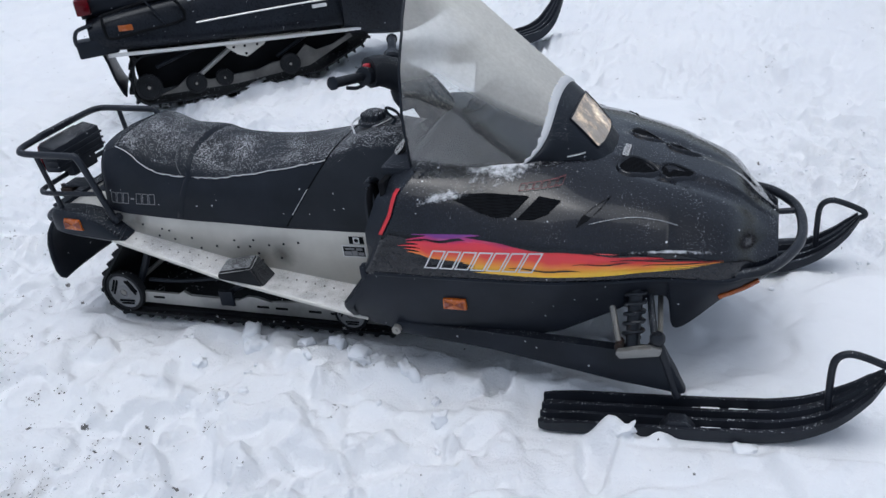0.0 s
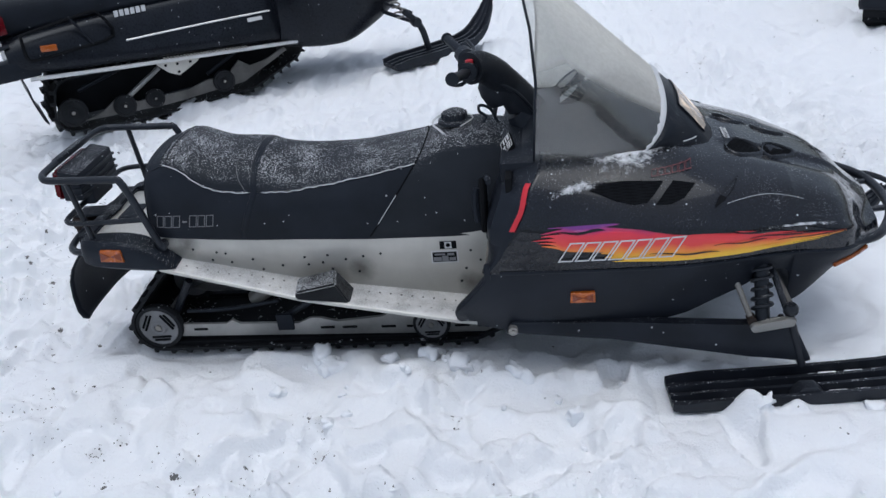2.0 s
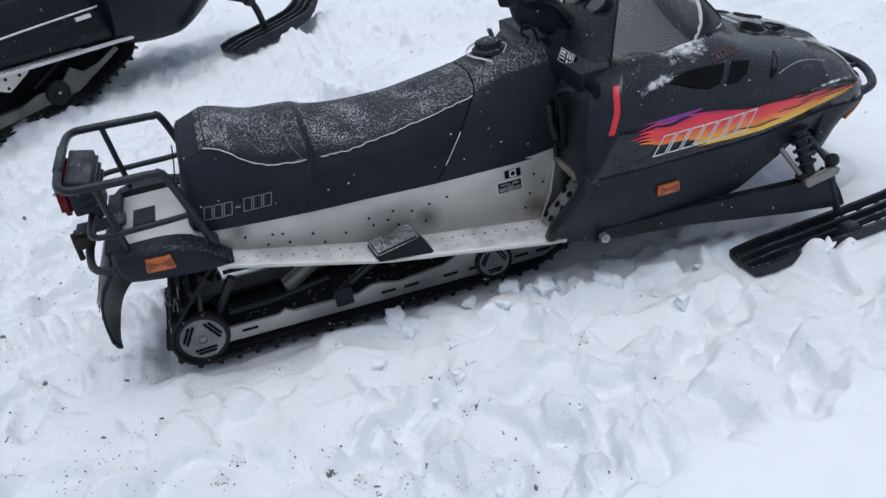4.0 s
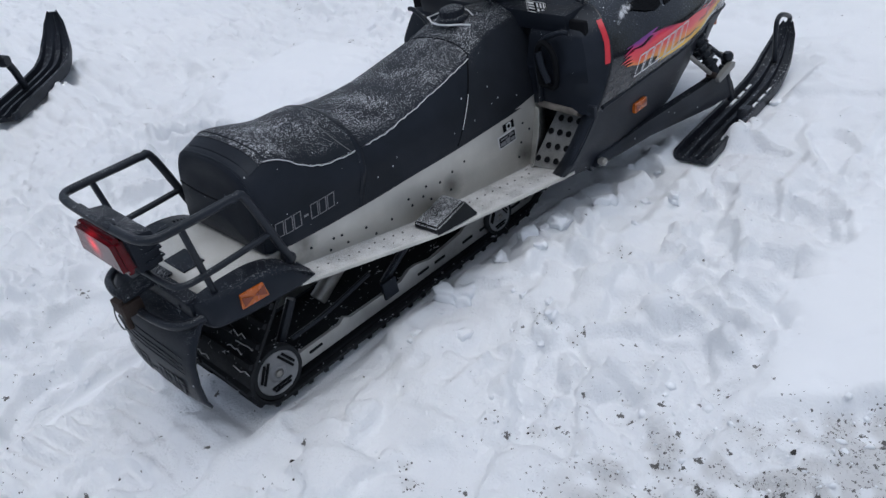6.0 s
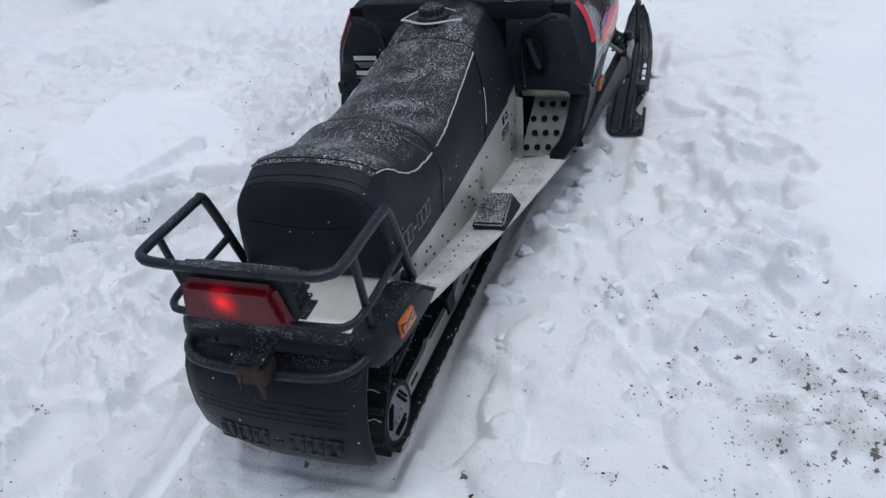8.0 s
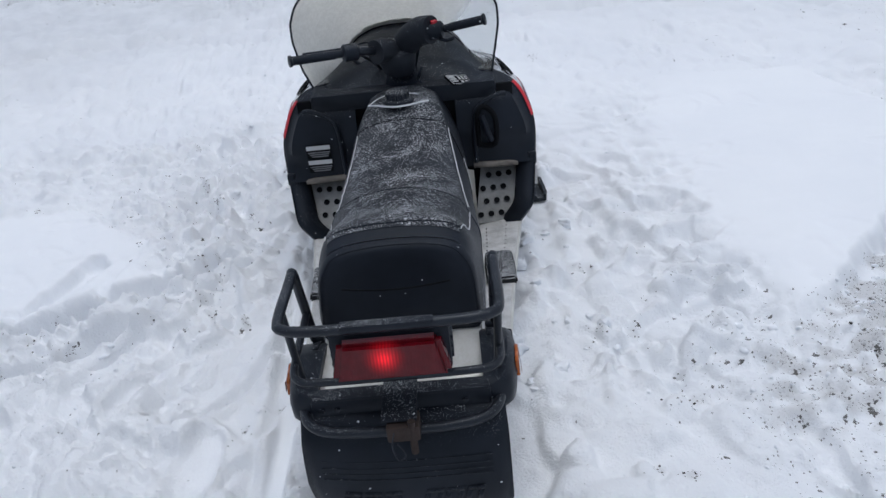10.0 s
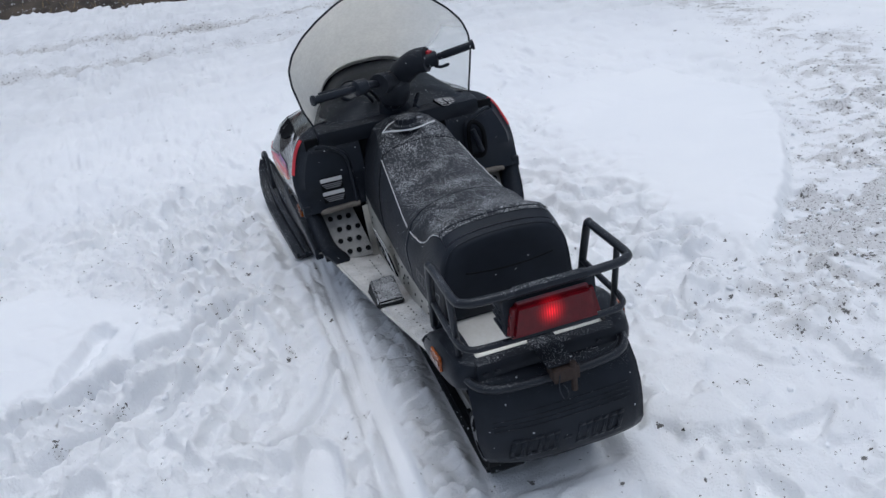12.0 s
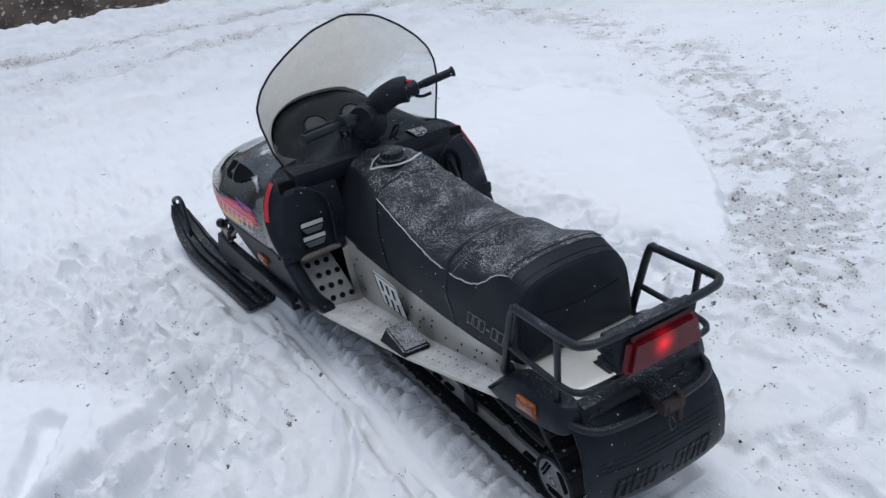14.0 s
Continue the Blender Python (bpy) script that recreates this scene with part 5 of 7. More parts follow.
for s in (-1, 1):
    def flank(x, z, s=s):
        q = catmull(seat_sections(x, x, 1)[0][2:6], 6)
        return (float(np.interp(z, q[:, 2], q[:, 0])), s * (float(np.interp(z, q[:, 2], q[:, 1])) + 0.0035), z)
    if s < 0:
        part("snow_seam", tube([flank(0.967, 0.575 - 0.09 * k) for k in np.linspace(0, 1, 8)], 0.0013, 6, 2), CREST, seat, "thin line of snow in the seam")
    def crown(j, x):
        q = catmull(seat_sections(x, x, 1)[0][5:], 8)
        p = q[int(round(j * (len(q) - 1)))]
        return (p[0], s * p[1], p[2] + 0.001)
    part("crown_seam", tube([crown(j, 0.185) for j in np.linspace(0, 1, 12)], 0.0025, 6, 2), VINYLSIDE, seat)
    part("crown_seam", tube([crown(j, 0.447 - 0.035 * math.sin(math.pi * j)) for j in np.linspace(0, 1, 12)], 0.0012, 6, 2), RIMEDIM, seat)
    def side_point(u, v, s=s):
        x = u if s < 0 else 0.45 - u
        q = catmull(seat_sections(x, x, 1)[0][2:6], 6)
        return (x, s * (float(np.interp(v, q[:, 2], q[:, 1])) + 0.004), v)
    part("seat_lettering", strokes(side_point, 0.12, 0.512, 0.205, 0.042, 7, 0.25, 0.0026, 0.12, True, 3), GREYPRINT, seat, "outlined slanted print", 0)

g = seat_sections(0.967, 1.31, 16)
g = np.array([catmull(r, 3) for r in g])
bm, vs = grid_bm(mirrored(g, True))
bm.faces.new(vs[0]), bm.faces.new(vs[-1])
tank = part("fuel_tank", bm, VINYL, sled, "black tank cover behind the handlebar", 50)
cap = part("fuel_cap", disc((1.125, 0.012, 0.735), (0, 0, 1), [(0, 0.056), (0.008, 0.054), (0.012, 0.042), (0.022, 0.04), (0.032, 0.038), (0.038, 0.028), (0.04, 0.012)], 24), VINYL, tank, "round black ribbed fuel cap dusted with snow")
for k in range(14):
    a = k * 2 * math.pi / 14
    part("grip_rib", block(1.125 + 0.039 * math.cos(a) - 0.004, 1.125 + 0.039 * math.cos(a) + 0.004, 0.012 + 0.039 * math.sin(a) - 0.004, 0.012 + 0.039 * math.sin(a) + 0.004, 0.747, 0.766, 0.0015), PLASTIC, cap)
part("snow_ring", tube([(1.105, 0.115, 0.731), (1.085, 0.085, 0.737), (1.062, 0.05, 0.738), (1.052, 0.012, 0.738), (1.06, -0.03, 0.738), (1.08, -0.065, 0.737), (1.098, -0.095, 0.733)], 0.0035, 6, 4), CREST, tank, "snow left round the fuel cap")
part("snow_ring", tube([(1.105, 0.115, 0.731), (1.15, 0.075, 0.741), (1.185, 0.012, 0.7435), (1.15, -0.06, 0.742)], 0.0022, 6, 4), CREST, tank)

# ---- tunnel, running boards and footwells ----
HW = 0.206
BOARD = ([0.0, 0.14, 0.61, 1.14, 1.3], [0.43, 0.395, 0.282, 0.20, 0.185])
bm = bmesh.new()
rows = []
for x in np.linspace(-0.13, 1.28, 30):
    zb = lerp(x, *BOARD) if x > 0.0 else 0.43
    rows.append([(x, HW, zb), (x, HW, 0.44), (x, HW - 0.006, 0.468), (x, HW - 0.03, 0.476), (x, 0, 0.478)])
g = mirrored(np.array(rows), True)
tunnel = part("tunnel", grid_bm(g)[0], ALLOY, sled, "bare aluminium tunnel with rivets and snow", 40)
sol = tunnel.modifiers.new("thickness", "SOLIDIFY")
sol.thickness, sol.offset = 0.003, -1
for s in (-1, 1):
    rows = []
    for x in np.linspace(0.12, 1.18, 24):
        zi = lerp(x, *BOARD)
        yo = lerp(x, [0.12, 0.62, 1.16], [0.272, 0.322, 0.392])
        zo = zi + lerp(x, [0.12, 0.62, 1.16], [-0.008, 0.0, 0.022])
        rows.append([(x, s * HW, zi), (x, s * (HW + 0.01), zi - 0.004), (x, s * (yo - 0.008), zo), (x, s * yo, zo - 0.003), (x, s * (yo + 0.003), zo - 0.014), (x, s * (yo - 0.004), zo - 0.02), (x, s * (HW + 0.006), zi - 0.016)])
    board = part("running_board", grid_bm(rows)[0], BOARDALLOY, sled, "sloping aluminium running board", 30)
    line = [(r[3][0], r[3][1], r[3][2] - 0.006) for r in rows]
    part("board_edge", tube(line, 0.0075, 8, 1), ALLOY, board, "rolled bright edge")
    stud = mesh_of(disc((0, 0, 0), (0, 0, 1), [(-0.002, 0.003), (0.001, 0.0028), (0.0014, 0.0015)], 8))
    stud.materials.append(DULLALLOY)
    for k in range(26):
        x = 0.20 + 0.036 * k
        if 0.55 < x < 0.78:
            continue
        yo = lerp(x, [0.12, 0.62, 1.16], [0.272, 0.322, 0.392])
        for q in (0.3, 0.72) if x > 0.4 else (0.5,):
            st = part("stud", stud, DULLALLOY, board)
            st.location = (x, s * (HW + (yo - HW) * q), lerp(x, *BOARD) + lerp(x, [0.12, 0.62, 1.16], [-0.008, 0.0, 0.022]) * q - 0.001)
    # footrest wedge
    za, zb = lerp(0.56, *BOARD), lerp(0.77, *BOARD)
    pts = [(0.572, s * 0.235, za - 0.004), (0.584, s * 0.336, za - 0.014), (0.768, s * 0.338, zb + 0.0), (0.762, s * 0.235, zb + 0.0)]
    bm = bmesh.new()
    lo = [bm.verts.new(p) for p in pts]
    top = [(0.574, s * 0.24, za + 0.018), (0.587, s * 0.330, za + 0.012), (0.724, s * 0.326, zb + 0.073), (0.708, s * 0.24, zb + 0.083)]
    hi = [bm.verts.new(p) for p in top]
    bm.faces.new(lo[::-1]), bm.faces.new(hi)
    for i in range(4):
        bm.faces.new((lo[i], lo[(i + 1) % 4], hi[(i + 1) % 4], hi[i]))
    bmesh.ops.bevel(bm, geom=list(bm.edges), offset=0.006, segments=2, affect="EDGES")
    part("footrest", bm, RESTDUST, sled, "black rubber footrest dusted with snow")
    # rivets on the tunnel's side
    dot = mesh_of(disc((0, 0, 0), (0, s, 0), [(0, 0.0046), (0.002, 0.0038), (0.003, 0.0018)], 8))
    dot.materials.append(PLASTIC)
    for x, dz in [(0.22, 0.05), (0.3, 0.055), (0.33, 0.056), (0.345, 0.02), (0.28, 0.015), (0.42, 0.05), (0.45, 0.012), (0.52, 0.045), (0.6, 0.1), (0.61, 0.07), (0.66, 0.085), (0.68, 0.12), (0.69, 0.06), (0.7, 0.03), (0.74, 0.11), (0.78, 0.06), (0.8, 0.13), (0.86, 0.15), (1.12, 0.06), (1.14, 0.12), (1.19, 0.16), (1.16, 0.2)]:
        rv = part("rivet", dot, PLASTIC, tunnel)
        rv.location = (x, s * (HW + 0.0002), lerp(x, *BOARD) + dz * 0.85)
    part("side_flange", slab([(1.166, s * 0.207, 0.19), (1.215, s * 0.207, 0.30), (1.235, s * 0.207, 0.40), (1.222, s * 0.232, 0.40), (1.202, s * 0.232, 0.30), (1.155, s * 0.232, 0.20)], 0.003, 0), ALLOY, tunnel, "bent edge of the tunnel sheet")
    # footwell: toe panel, cross bar, perforated slope
    rim = [p for p in cowl_grid(2, 6)[0] if p[2] > 0.40]
    panel = []
    for ex, ew, ez in rim:
        px = lerp(ez, [0.40, 0.56, 0.66, 0.725], [1.232, 1.236, 1.275, 1.335])
        panel.append([(ex + 0.001, s * (ew - 0.001), ez), (ex - 0.010, s * (ew - 0.005), ez - 0.001), (ex - 0.018, s * (ew - 0.016), ez - 0.003), (min(ex - 0.02, px + 0.012), s * (ew - 0.04), ez - 0.006), (px, s * max(0.28, ew - 0.10), ez - 0.012), (px, s * 0.25, ez - 0.012), (px + 0.004, s * 0.185, ez - 0.012)])
    well = part("footwell_panel", grid_bm(panel)[0], PLASTIC, sled, "black moulded footwell panel", 40)
    strip = [[tuple(np.array(q) + (-0.002, s * 0.003, 0.0)) for q in row[:2]] + [tuple(np.array(row[1]) * 0.45 + np.array(row[2]) * 0.55 + (-0.002, s * 0.003, 0.0))] for row in panel if 0.565 < row[0][2] < 0.69]
    part("red_strip", grid_bm(strip)[0], REDPRINT, well, "red strip on the cowl's edge", 0)
    part("panel_rib", tube([(1.228, s * 0.245, 0.43), (1.225, s * 0.25, 0.6), (1.235, s * 0.275, 0.65), (1.245, s * 0.34, 0.68), (1.25, s * 0.37, 0.68)], 0.009, 8, 5), PLASTIC, well)
    part("toe_bar", tube([(1.232, s * 0.235, 0.417), (1.232, s * 0.40, 0.412)], 0.012, 10), BARWORN, sled, "worn bare toe bar")
    ramp = [(1.16, s * 0.224, lerp(1.16, *BOARD) + 0.006), (1.16, s * 0.365, 0.212), (1.30, s * 0.40, 0.385), (1.30, s * 0.262, 0.38)]
    ramp_ob = part("footwell_ramp", slab(ramp if s > 0 else ramp[::-1], 0.004, 0), RAMPALLOY, sled, "perforated aluminium toe ramp")
    hole = mesh_of(disc((0, 0, 0), (-0.75, 0, 0.66), [(0, 0.0115), (0.0012, 0.0112)], 12))
    hole.materials.append(VENTBLACK)
    for i in range(4):
        for j in range(3):
            u, v = (i + 0.6) / 4.4, (j + 0.42 + 0.45 * (i % 2)) / 3.6
            p = Vector(ramp[0]).lerp(Vector(ramp[1]), v).lerp(Vector(ramp[3]).lerp(Vector(ramp[2]), v), u)
            h = part("hole", hole, VENTBLACK, ramp_ob)
            h.location = p + Vector((-0.004, 0, 0.0035))
    sweep = catmull([(1.285, 0.464, 0.495), (1.230, 0.460, 0.412), (1.180, 0.450, 0.345), (1.128, 0.434, 0.28), (1.124, 0.388, 0.215)], 5)
    rows = [[(x + 0.03, s * (y + 0.004), z), (x + 0.004, s * (y + 0.006), z), (x - 0.007, s * (y - 0.006), z), (x - 0.006, s * (y - 0.024), z), (x + 0.008, s * (y - 0.05), z), (x + 0.05, s * (y - 0.062), z)] for x, y, z in sweep]
    part("edge_band", grid_bm(rows)[0], PLASTIC, sled, "broad black moulded cowl edge", 50)
    part("latch", block(1.222, 1.242, min(s * 0.44, s * 0.470), max(s * 0.44, s * 0.470), 0.405, 0.45, 0.005), PLASTIC, sled)

part("console", block(1.282, 1.42, -0.34, 0.345, 0.655, 0.7235, 0.019), PLASTIC, sled, "black console below the dashboard")
# side panels that close the footwell towards the cowl
part("inner_bulkhead", block(1.30, 1.32, -0.40, 0.40, 0.25, 0.70, 0.004), VENTBLACK, sled)

# labels
sticker = part("sticker", block(1.028, 1.118, -HW - 0.002, -HW - 0.0005, 0.326, 0.372, 0), WHITE, sled, "white-bordered label with dark print")
part("print", block(1.033, 1.113, -HW - 0.003, -HW - 0.002, 0.331, 0.367, 0), VENTBLACK, sticker)
for k, (x0, x1, z0, z1) in enumerate(((1.036, 1.062, 0.335, 0.349), (1.064, 1.085, 0.333, 0.353), (1.088, 1.110, 0.335, 0.347), (1.04, 1.075, 0.356, 0.362), (1.082, 1.105, 0.354, 0.363))):
    part("print", block(x0, x1, -HW - 0.004, -HW - 0.003, z0, z1, 0), GREYPRINT, sticker)
flag = part("sticker", block(1.06, 1.115, -HW - 0.002, -HW - 0.0005, 0.378, 0.406, 0), VENTBLACK, sled, "small black and white label")
part("print", block(1.076, 1.099, -HW - 0.003, -HW - 0.002, 0.380, 0.404, 0), WHITE, flag)
part("print", disc((1.0875, -HW - 0.003, 0.392), (0, -1, 0), [(0, 0.008), (0.001, 0.007)], 10), VENTBLACK, flag)
for z, n in ((0.535, 3), (0.478, 3)):
    lab = part("warning_label", block(1.2185, 1.2225, 0.29, 0.378, z - 0.026, z + 0.026, 0), VENTBLACK, sled, "black and white warning label")
    part("label_bar", block(1.2165, 1.219, 0.29, 0.378, z + 0.006, z + 0.022, 0), WHITE, lab)
    for k in range(n):
        part("label_line", block(1.2165, 1.219, 0.292 + 0.004 * k, 0.374 - 0.006 * k, z - 0.006 - 0.008 * k, z - 0.002 - 0.008 * k, 0), GREYPRINT, lab)
LAB0, LABU, LABV = Vector((1.309, -0.155, 0.748)), Vector((0.014, -0.076, -0.010)), Vector((-0.028, -0.030, -0.028))


def on_label(u, v, lift=0.002):
    n = LABV.cross(LABU).normalized()
    n = n if n.z > 0 else -n
    return tuple(LAB0 + LABU * u + LABV * v + n * lift)


lab = part("instruction_label", slab([on_label(u, v, -0.012) for u, v in ((0, 0), (0, 1), (1, 1), (1, 0))], 0.013, 0.001), VENTBLACK, sled, "black label with white lines")
part("label_border", tube([on_label(u, v) for u, v in ((0.04, 0.05), (0.96, 0.05), (0.96, 0.95), (0.04, 0.95), (0.04, 0.05))], 0.0011, 6, 1, smooth=False), WHITE, lab)
for u0, v0, u1, v1 in ((0.1, 0.15, 0.4, 0.3), (0.1, 0.4, 0.4, 0.5), (0.1, 0.62, 0.4, 0.72), (0.52, 0.15, 0.6, 0.5), (0.68, 0.15, 0.76, 0.5), (0.84, 0.15, 0.9, 0.5), (0.52, 0.62, 0.62, 0.85), (0.72, 0.62, 0.9, 0.72)):
    part("label_line", slab([on_label(u0, v0), on_label(u0, v1), on_label(u1, v1), on_label(u1, v0)], 0.001, 0), WHITE, lab)
plate = part("number_plate", slab([(0.765, 0.215, 0.288), (0.93, 0.222, 0.288), (0.93, 0.248, 0.432), (0.765, 0.244, 0.432)], 0.003, 0.001), PLATEWHITE, sled, "white enamel plate with dark bars")
edge = [(0.767, 0.2135, 0.29), (0.928, 0.2205, 0.29), (0.928, 0.2465, 0.43), (0.767, 0.2425, 0.43), (0.767, 0.2135, 0.29)]
part("plate_rim", tube(edge, 0.003, 6, 1, smooth=False), VENTBLACK, plate)
for row, zc in ((0, 0.39), (1, 0.325)):
    for k in range(3):
        x = 0.793 + 0.044 * k
        yb = lerp(zc, [0.288, 0.432], [0.2215, 0.2485])
        part("plate_bar", slab([(x, yb - 0.002, zc - 0.021), (x + 0.009, yb - 0.001, zc - 0.021), (x + 0.009, yb + 0.006, zc + 0.021), (x, yb + 0.005, zc + 0.021)], 0.0015, 0), VENTBLACK, plate)
# starter handle in its recess
part("starter_recess", tube([(1.222, -0.26, 0.50), (1.22, -0.262, 0.62), (1.225, -0.29, 0.645), (1.225, -0.325, 0.60), (1.222, -0.32, 0.50), (1.222, -0.26, 0.50)], 0.010, 8, 4), VENTBLACK, sled)
part("starter_handle", tube([(1.205, -0.275, 0.62), (1.20, -0.29, 0.57), (1.205, -0.305, 0.52)], 0.012, 8, 4), PLASTIC, sled, "black pull-start handle")


# ---- steering ----
bars = part("handlebar", tube([(1.415, 0.0, 0.70), (1.355, 0.0, 0.79), (1.295, -0.005, 0.86)], 0.052, 14, 5), PLASTIC, sled, "black padded handlebar turned to the left")
part("bar_pad", tube([(1.203, -0.127, 0.948), (1.230, -0.090, 0.941), (1.266, -0.047, 0.907), (1.305, -0.01, 0.852), (1.345, 0.0, 0.78)], 0.049, 14, 5), CAPBLACK, bars, "thick black foam pad")
part("left_bar", tube([(1.275, 0.03, 0.868), (1.235, 0.075, 0.885), (1.195, 0.115, 0.9), (1.165, 0.15, 0.908)], 0.0155, 10, 4), TUBE, bars, "black steel bar")
part("pad_left", tube([(1.215, 0.075, 0.885), (1.245, 0.045, 0.88), (1.28, 0.0, 0.85), (1.31, -0.01, 0.81)], 0.043, 14, 4), CAPBLACK, bars, "thick black foam pad")
pad_a, pad_b = Vector((1.222, 0.066, 0.883)), Vector((1.292, -0.012, 0.838))
pad_d = (pad_b - pad_a).normalized()
pad_up = (Vector((0, 0, 1)) - pad_d * pad_d.z).normalized()
pad_side = pad_d.cross(pad_up)
blown_patch([[tuple(pad_a.lerp(pad_b, i / 7) + 0.056 * (math.cos(a) * pad_up + math.sin(a) * pad_side)) for a in np.linspace(-0.7, 0.7, 8)] for i in range(8)], bars, "snow on the handlebar pad")
part("pad_middle", disc((1.275, 0.005, 0.858), (-0.35, 0, 0.94), [(-0.06, 0.06), (-0.02, 0.068), (0.012, 0.064), (0.026, 0.05), (0.032, 0.028)], 20), CAPBLACK, bars)
for a, b, nm in (((1.205, -0.135, 0.942), (1.168, -0.312, 0.976), "throttle"), ((1.165, 0.15, 0.908), (1.084, 0.355, 0.92), "brake")):
    A, B = Vector(a), Vector(b)
    d = (B - A).normalized()
    part("grip", disc(A, d, [(0.03, 0.011), (0.045, 0.014), (0.06, 0.014), (0.062, 0.0155), ((B - A).length - 0.01, 0.0155), ((B - A).length - 0.008, 0.02), ((B - A).length, 0.02), ((B - A).length + 0.002, 0.014)], 16), PLASTIC, bars, "black rubber grip")
    box = part("switch_housing", disc(A, d, [(-0.022, 0.022), (-0.015, 0.03), (0.03, 0.03), (0.036, 0.02)], 10), PLASTIC, bars)
    n = Vector((-1, 0, 0)) - d * d.dot(Vector((-1, 0, 0)))
    n.normalize()
    if nm == "throttle":
        part("stop_switch", disc(A + Vector((0, 0, 0.026)) + d * 0.004, (0, 0, 1), [(0, 0.013), (0.009, 0.012), (0.011, 0.007)], 12), KNOBRED, box, "red stop switch")
        lev = [A + d * 0.02 - Vector((0, 0, 0.028)) + n * 0.01, A + d * 0.045 - Vector((0, 0, 0.035)) + n * 0.022, A + d * 0.075 - Vector((0, 0, 0.03)) + n * 0.035]
    else:
        lev = [A + d * 0.0 - n * 0.02 + Vector((0, 0, 0.01)), A + d * 0.06 - n * 0.05, A + d * 0.16 - n * 0.055]
    part(nm + "_lever", tube([tuple(p) for p in lev], 0.006, 8, 4), PLASTIC, box)
part("choke_wire", tube([(1.27, -0.06, 0.75), (1.25, -0.075, 0.80), (1.22, -0.08, 0.815), (1.215, -0.065, 0.79), (1.235, -0.06, 0.77), (1.225, -0.075, 0.755)], 0.005, 6, 5), PLASTIC, bars, "coiled black tether cord")
for y0 in (0.05, 0.075):
    part("cable", tube([(1.19, 0.12, 0.90), (1.29, y0 + 0.06, 0.86), (1.37, y0 + 0.02, 0.80), (1.40, y0, 0.76)], 0.006, 8, 5), PLASTIC, bars, "black control cable")
part("cable", tube([(1.24, -0.08, 0.90), (1.33, -0.07, 0.85), (1.39, -0.05, 0.77)], 0.006, 8, 5), PLASTIC, bars)
part("steering_gaiter", disc((1.385, 0, 0.70), (-0.55, 0, 0.83), [(0, 0.085), (0.03, 0.075), (0.05, 0.06), (0.08, 0.05)], 18), PLASTIC, bars)

# ---- tail: rack, lamp, end caps, flap, hitch ----
rack = part("luggage_rack", tube([(0.128, -0.238, 0.452), (0.062, -0.243, 0.68), (0.03, -0.243, 0.703), (-0.02, -0.243, 0.706), (-0.175, -0.243, 0.712), (-0.215, -0.225, 0.716), (-0.232, -0.17, 0.718), (-0.235, 0, 0.718),
                                  (-0.232, 0.17, 0.718), (-0.215, 0.225, 0.716), (-0.175, 0.243, 0.712), (-0.02, 0.243, 0.706), (0.03, 0.243, 0.703), (0.062, 0.243, 0.68), (0.128, 0.238, 0.452)], 0.0125, 10, 4), TUBE, sled, "black tubular luggage rack")
part("lower_rail", tube([(0.095, -0.238, 0.555), (0.0, -0.24, 0.553), (-0.135, -0.24, 0.553), (-0.18, -0.225, 0.553), (-0.195, -0.18, 0.553), (-0.197, 0, 0.553),
                         (-0.195, 0.18, 0.553), (-0.18, 0.225, 0.553), (-0.135, 0.24, 0.553), (0.0, 0.24, 0.553), (0.095, 0.238, 0.555)], 0.0095, 10, 4), TUBE, rack)
for s in (-1, 1):
    part("rack_post", tube([(-0.13, s * 0.243, 0.708), (-0.105, s * 0.232, 0.48)], 0.0095, 10), TUBE, rack)
    part("rack_foot", disc((0.13, s * 0.232, 0.452), (0, s, 0), [(-0.02, 0.016), (0.0, 0.018), (0.01, 0.018), (0.013, 0.01)], 12), TUBE, rack)
part("top_plate", block(-0.247, -0.222, -0.1, 0.1, 0.714, 0.7305, 0.003), CAPBLACK, rack, "flat black plate on the rear tube")
part("lamp_bracket", block(-0.205, -0.155, -0.07, 0.07, 0.545, 0.60, 0.006), PLASTIC, rack, "black lamp bracket")
# rear lamp: wide red lens with slanting ends
bm = bmesh.new()
fr = [(-0.262, y, z) for y, z in ((-0.130, 0.592), (0.130, 0.592), (0.108, 0.692), (-0.108, 0.692))]
bk = [(-0.224, y * 1.04, z) for _, y, z in fr]
fa, fb = [bm.verts.new(p) for p in fr], [bm.verts.new(p) for p in bk]
bm.faces.new(fa), bm.faces.new(fb[::-1])
for i in range(4):
    bm.faces.new((fa[i], fb[i], fb[(i + 1) % 4], fa[(i + 1) % 4]))
bmesh.ops.bevel(bm, geom=list(bm.edges), offset=0.012, segments=4, affect="EDGES")
lamp = part("rear_lamp", bm, REDLENS, sled, "wide red rear lamp, lit in the middle", 35)
bm = block(-0.227, -0.156, -0.131, 0.131, 0.585, 0.699, 0.008)
for v in bm.verts:
    if v.co.z > 0.64:
        v.co.z -= 0.25 * max(0, v.co.x + 0.227)
housing = part("lamp_back", bm, CAPBLACK, lamp, "deep black lamp housing dusted with snow")
for z in (0.605, 0.63, 0.655):
    part("housing_rib", block(-0.205, -0.151, -0.136, 0.136, z - 0.004, z + 0.004, 0.002), PLASTIC, housing)

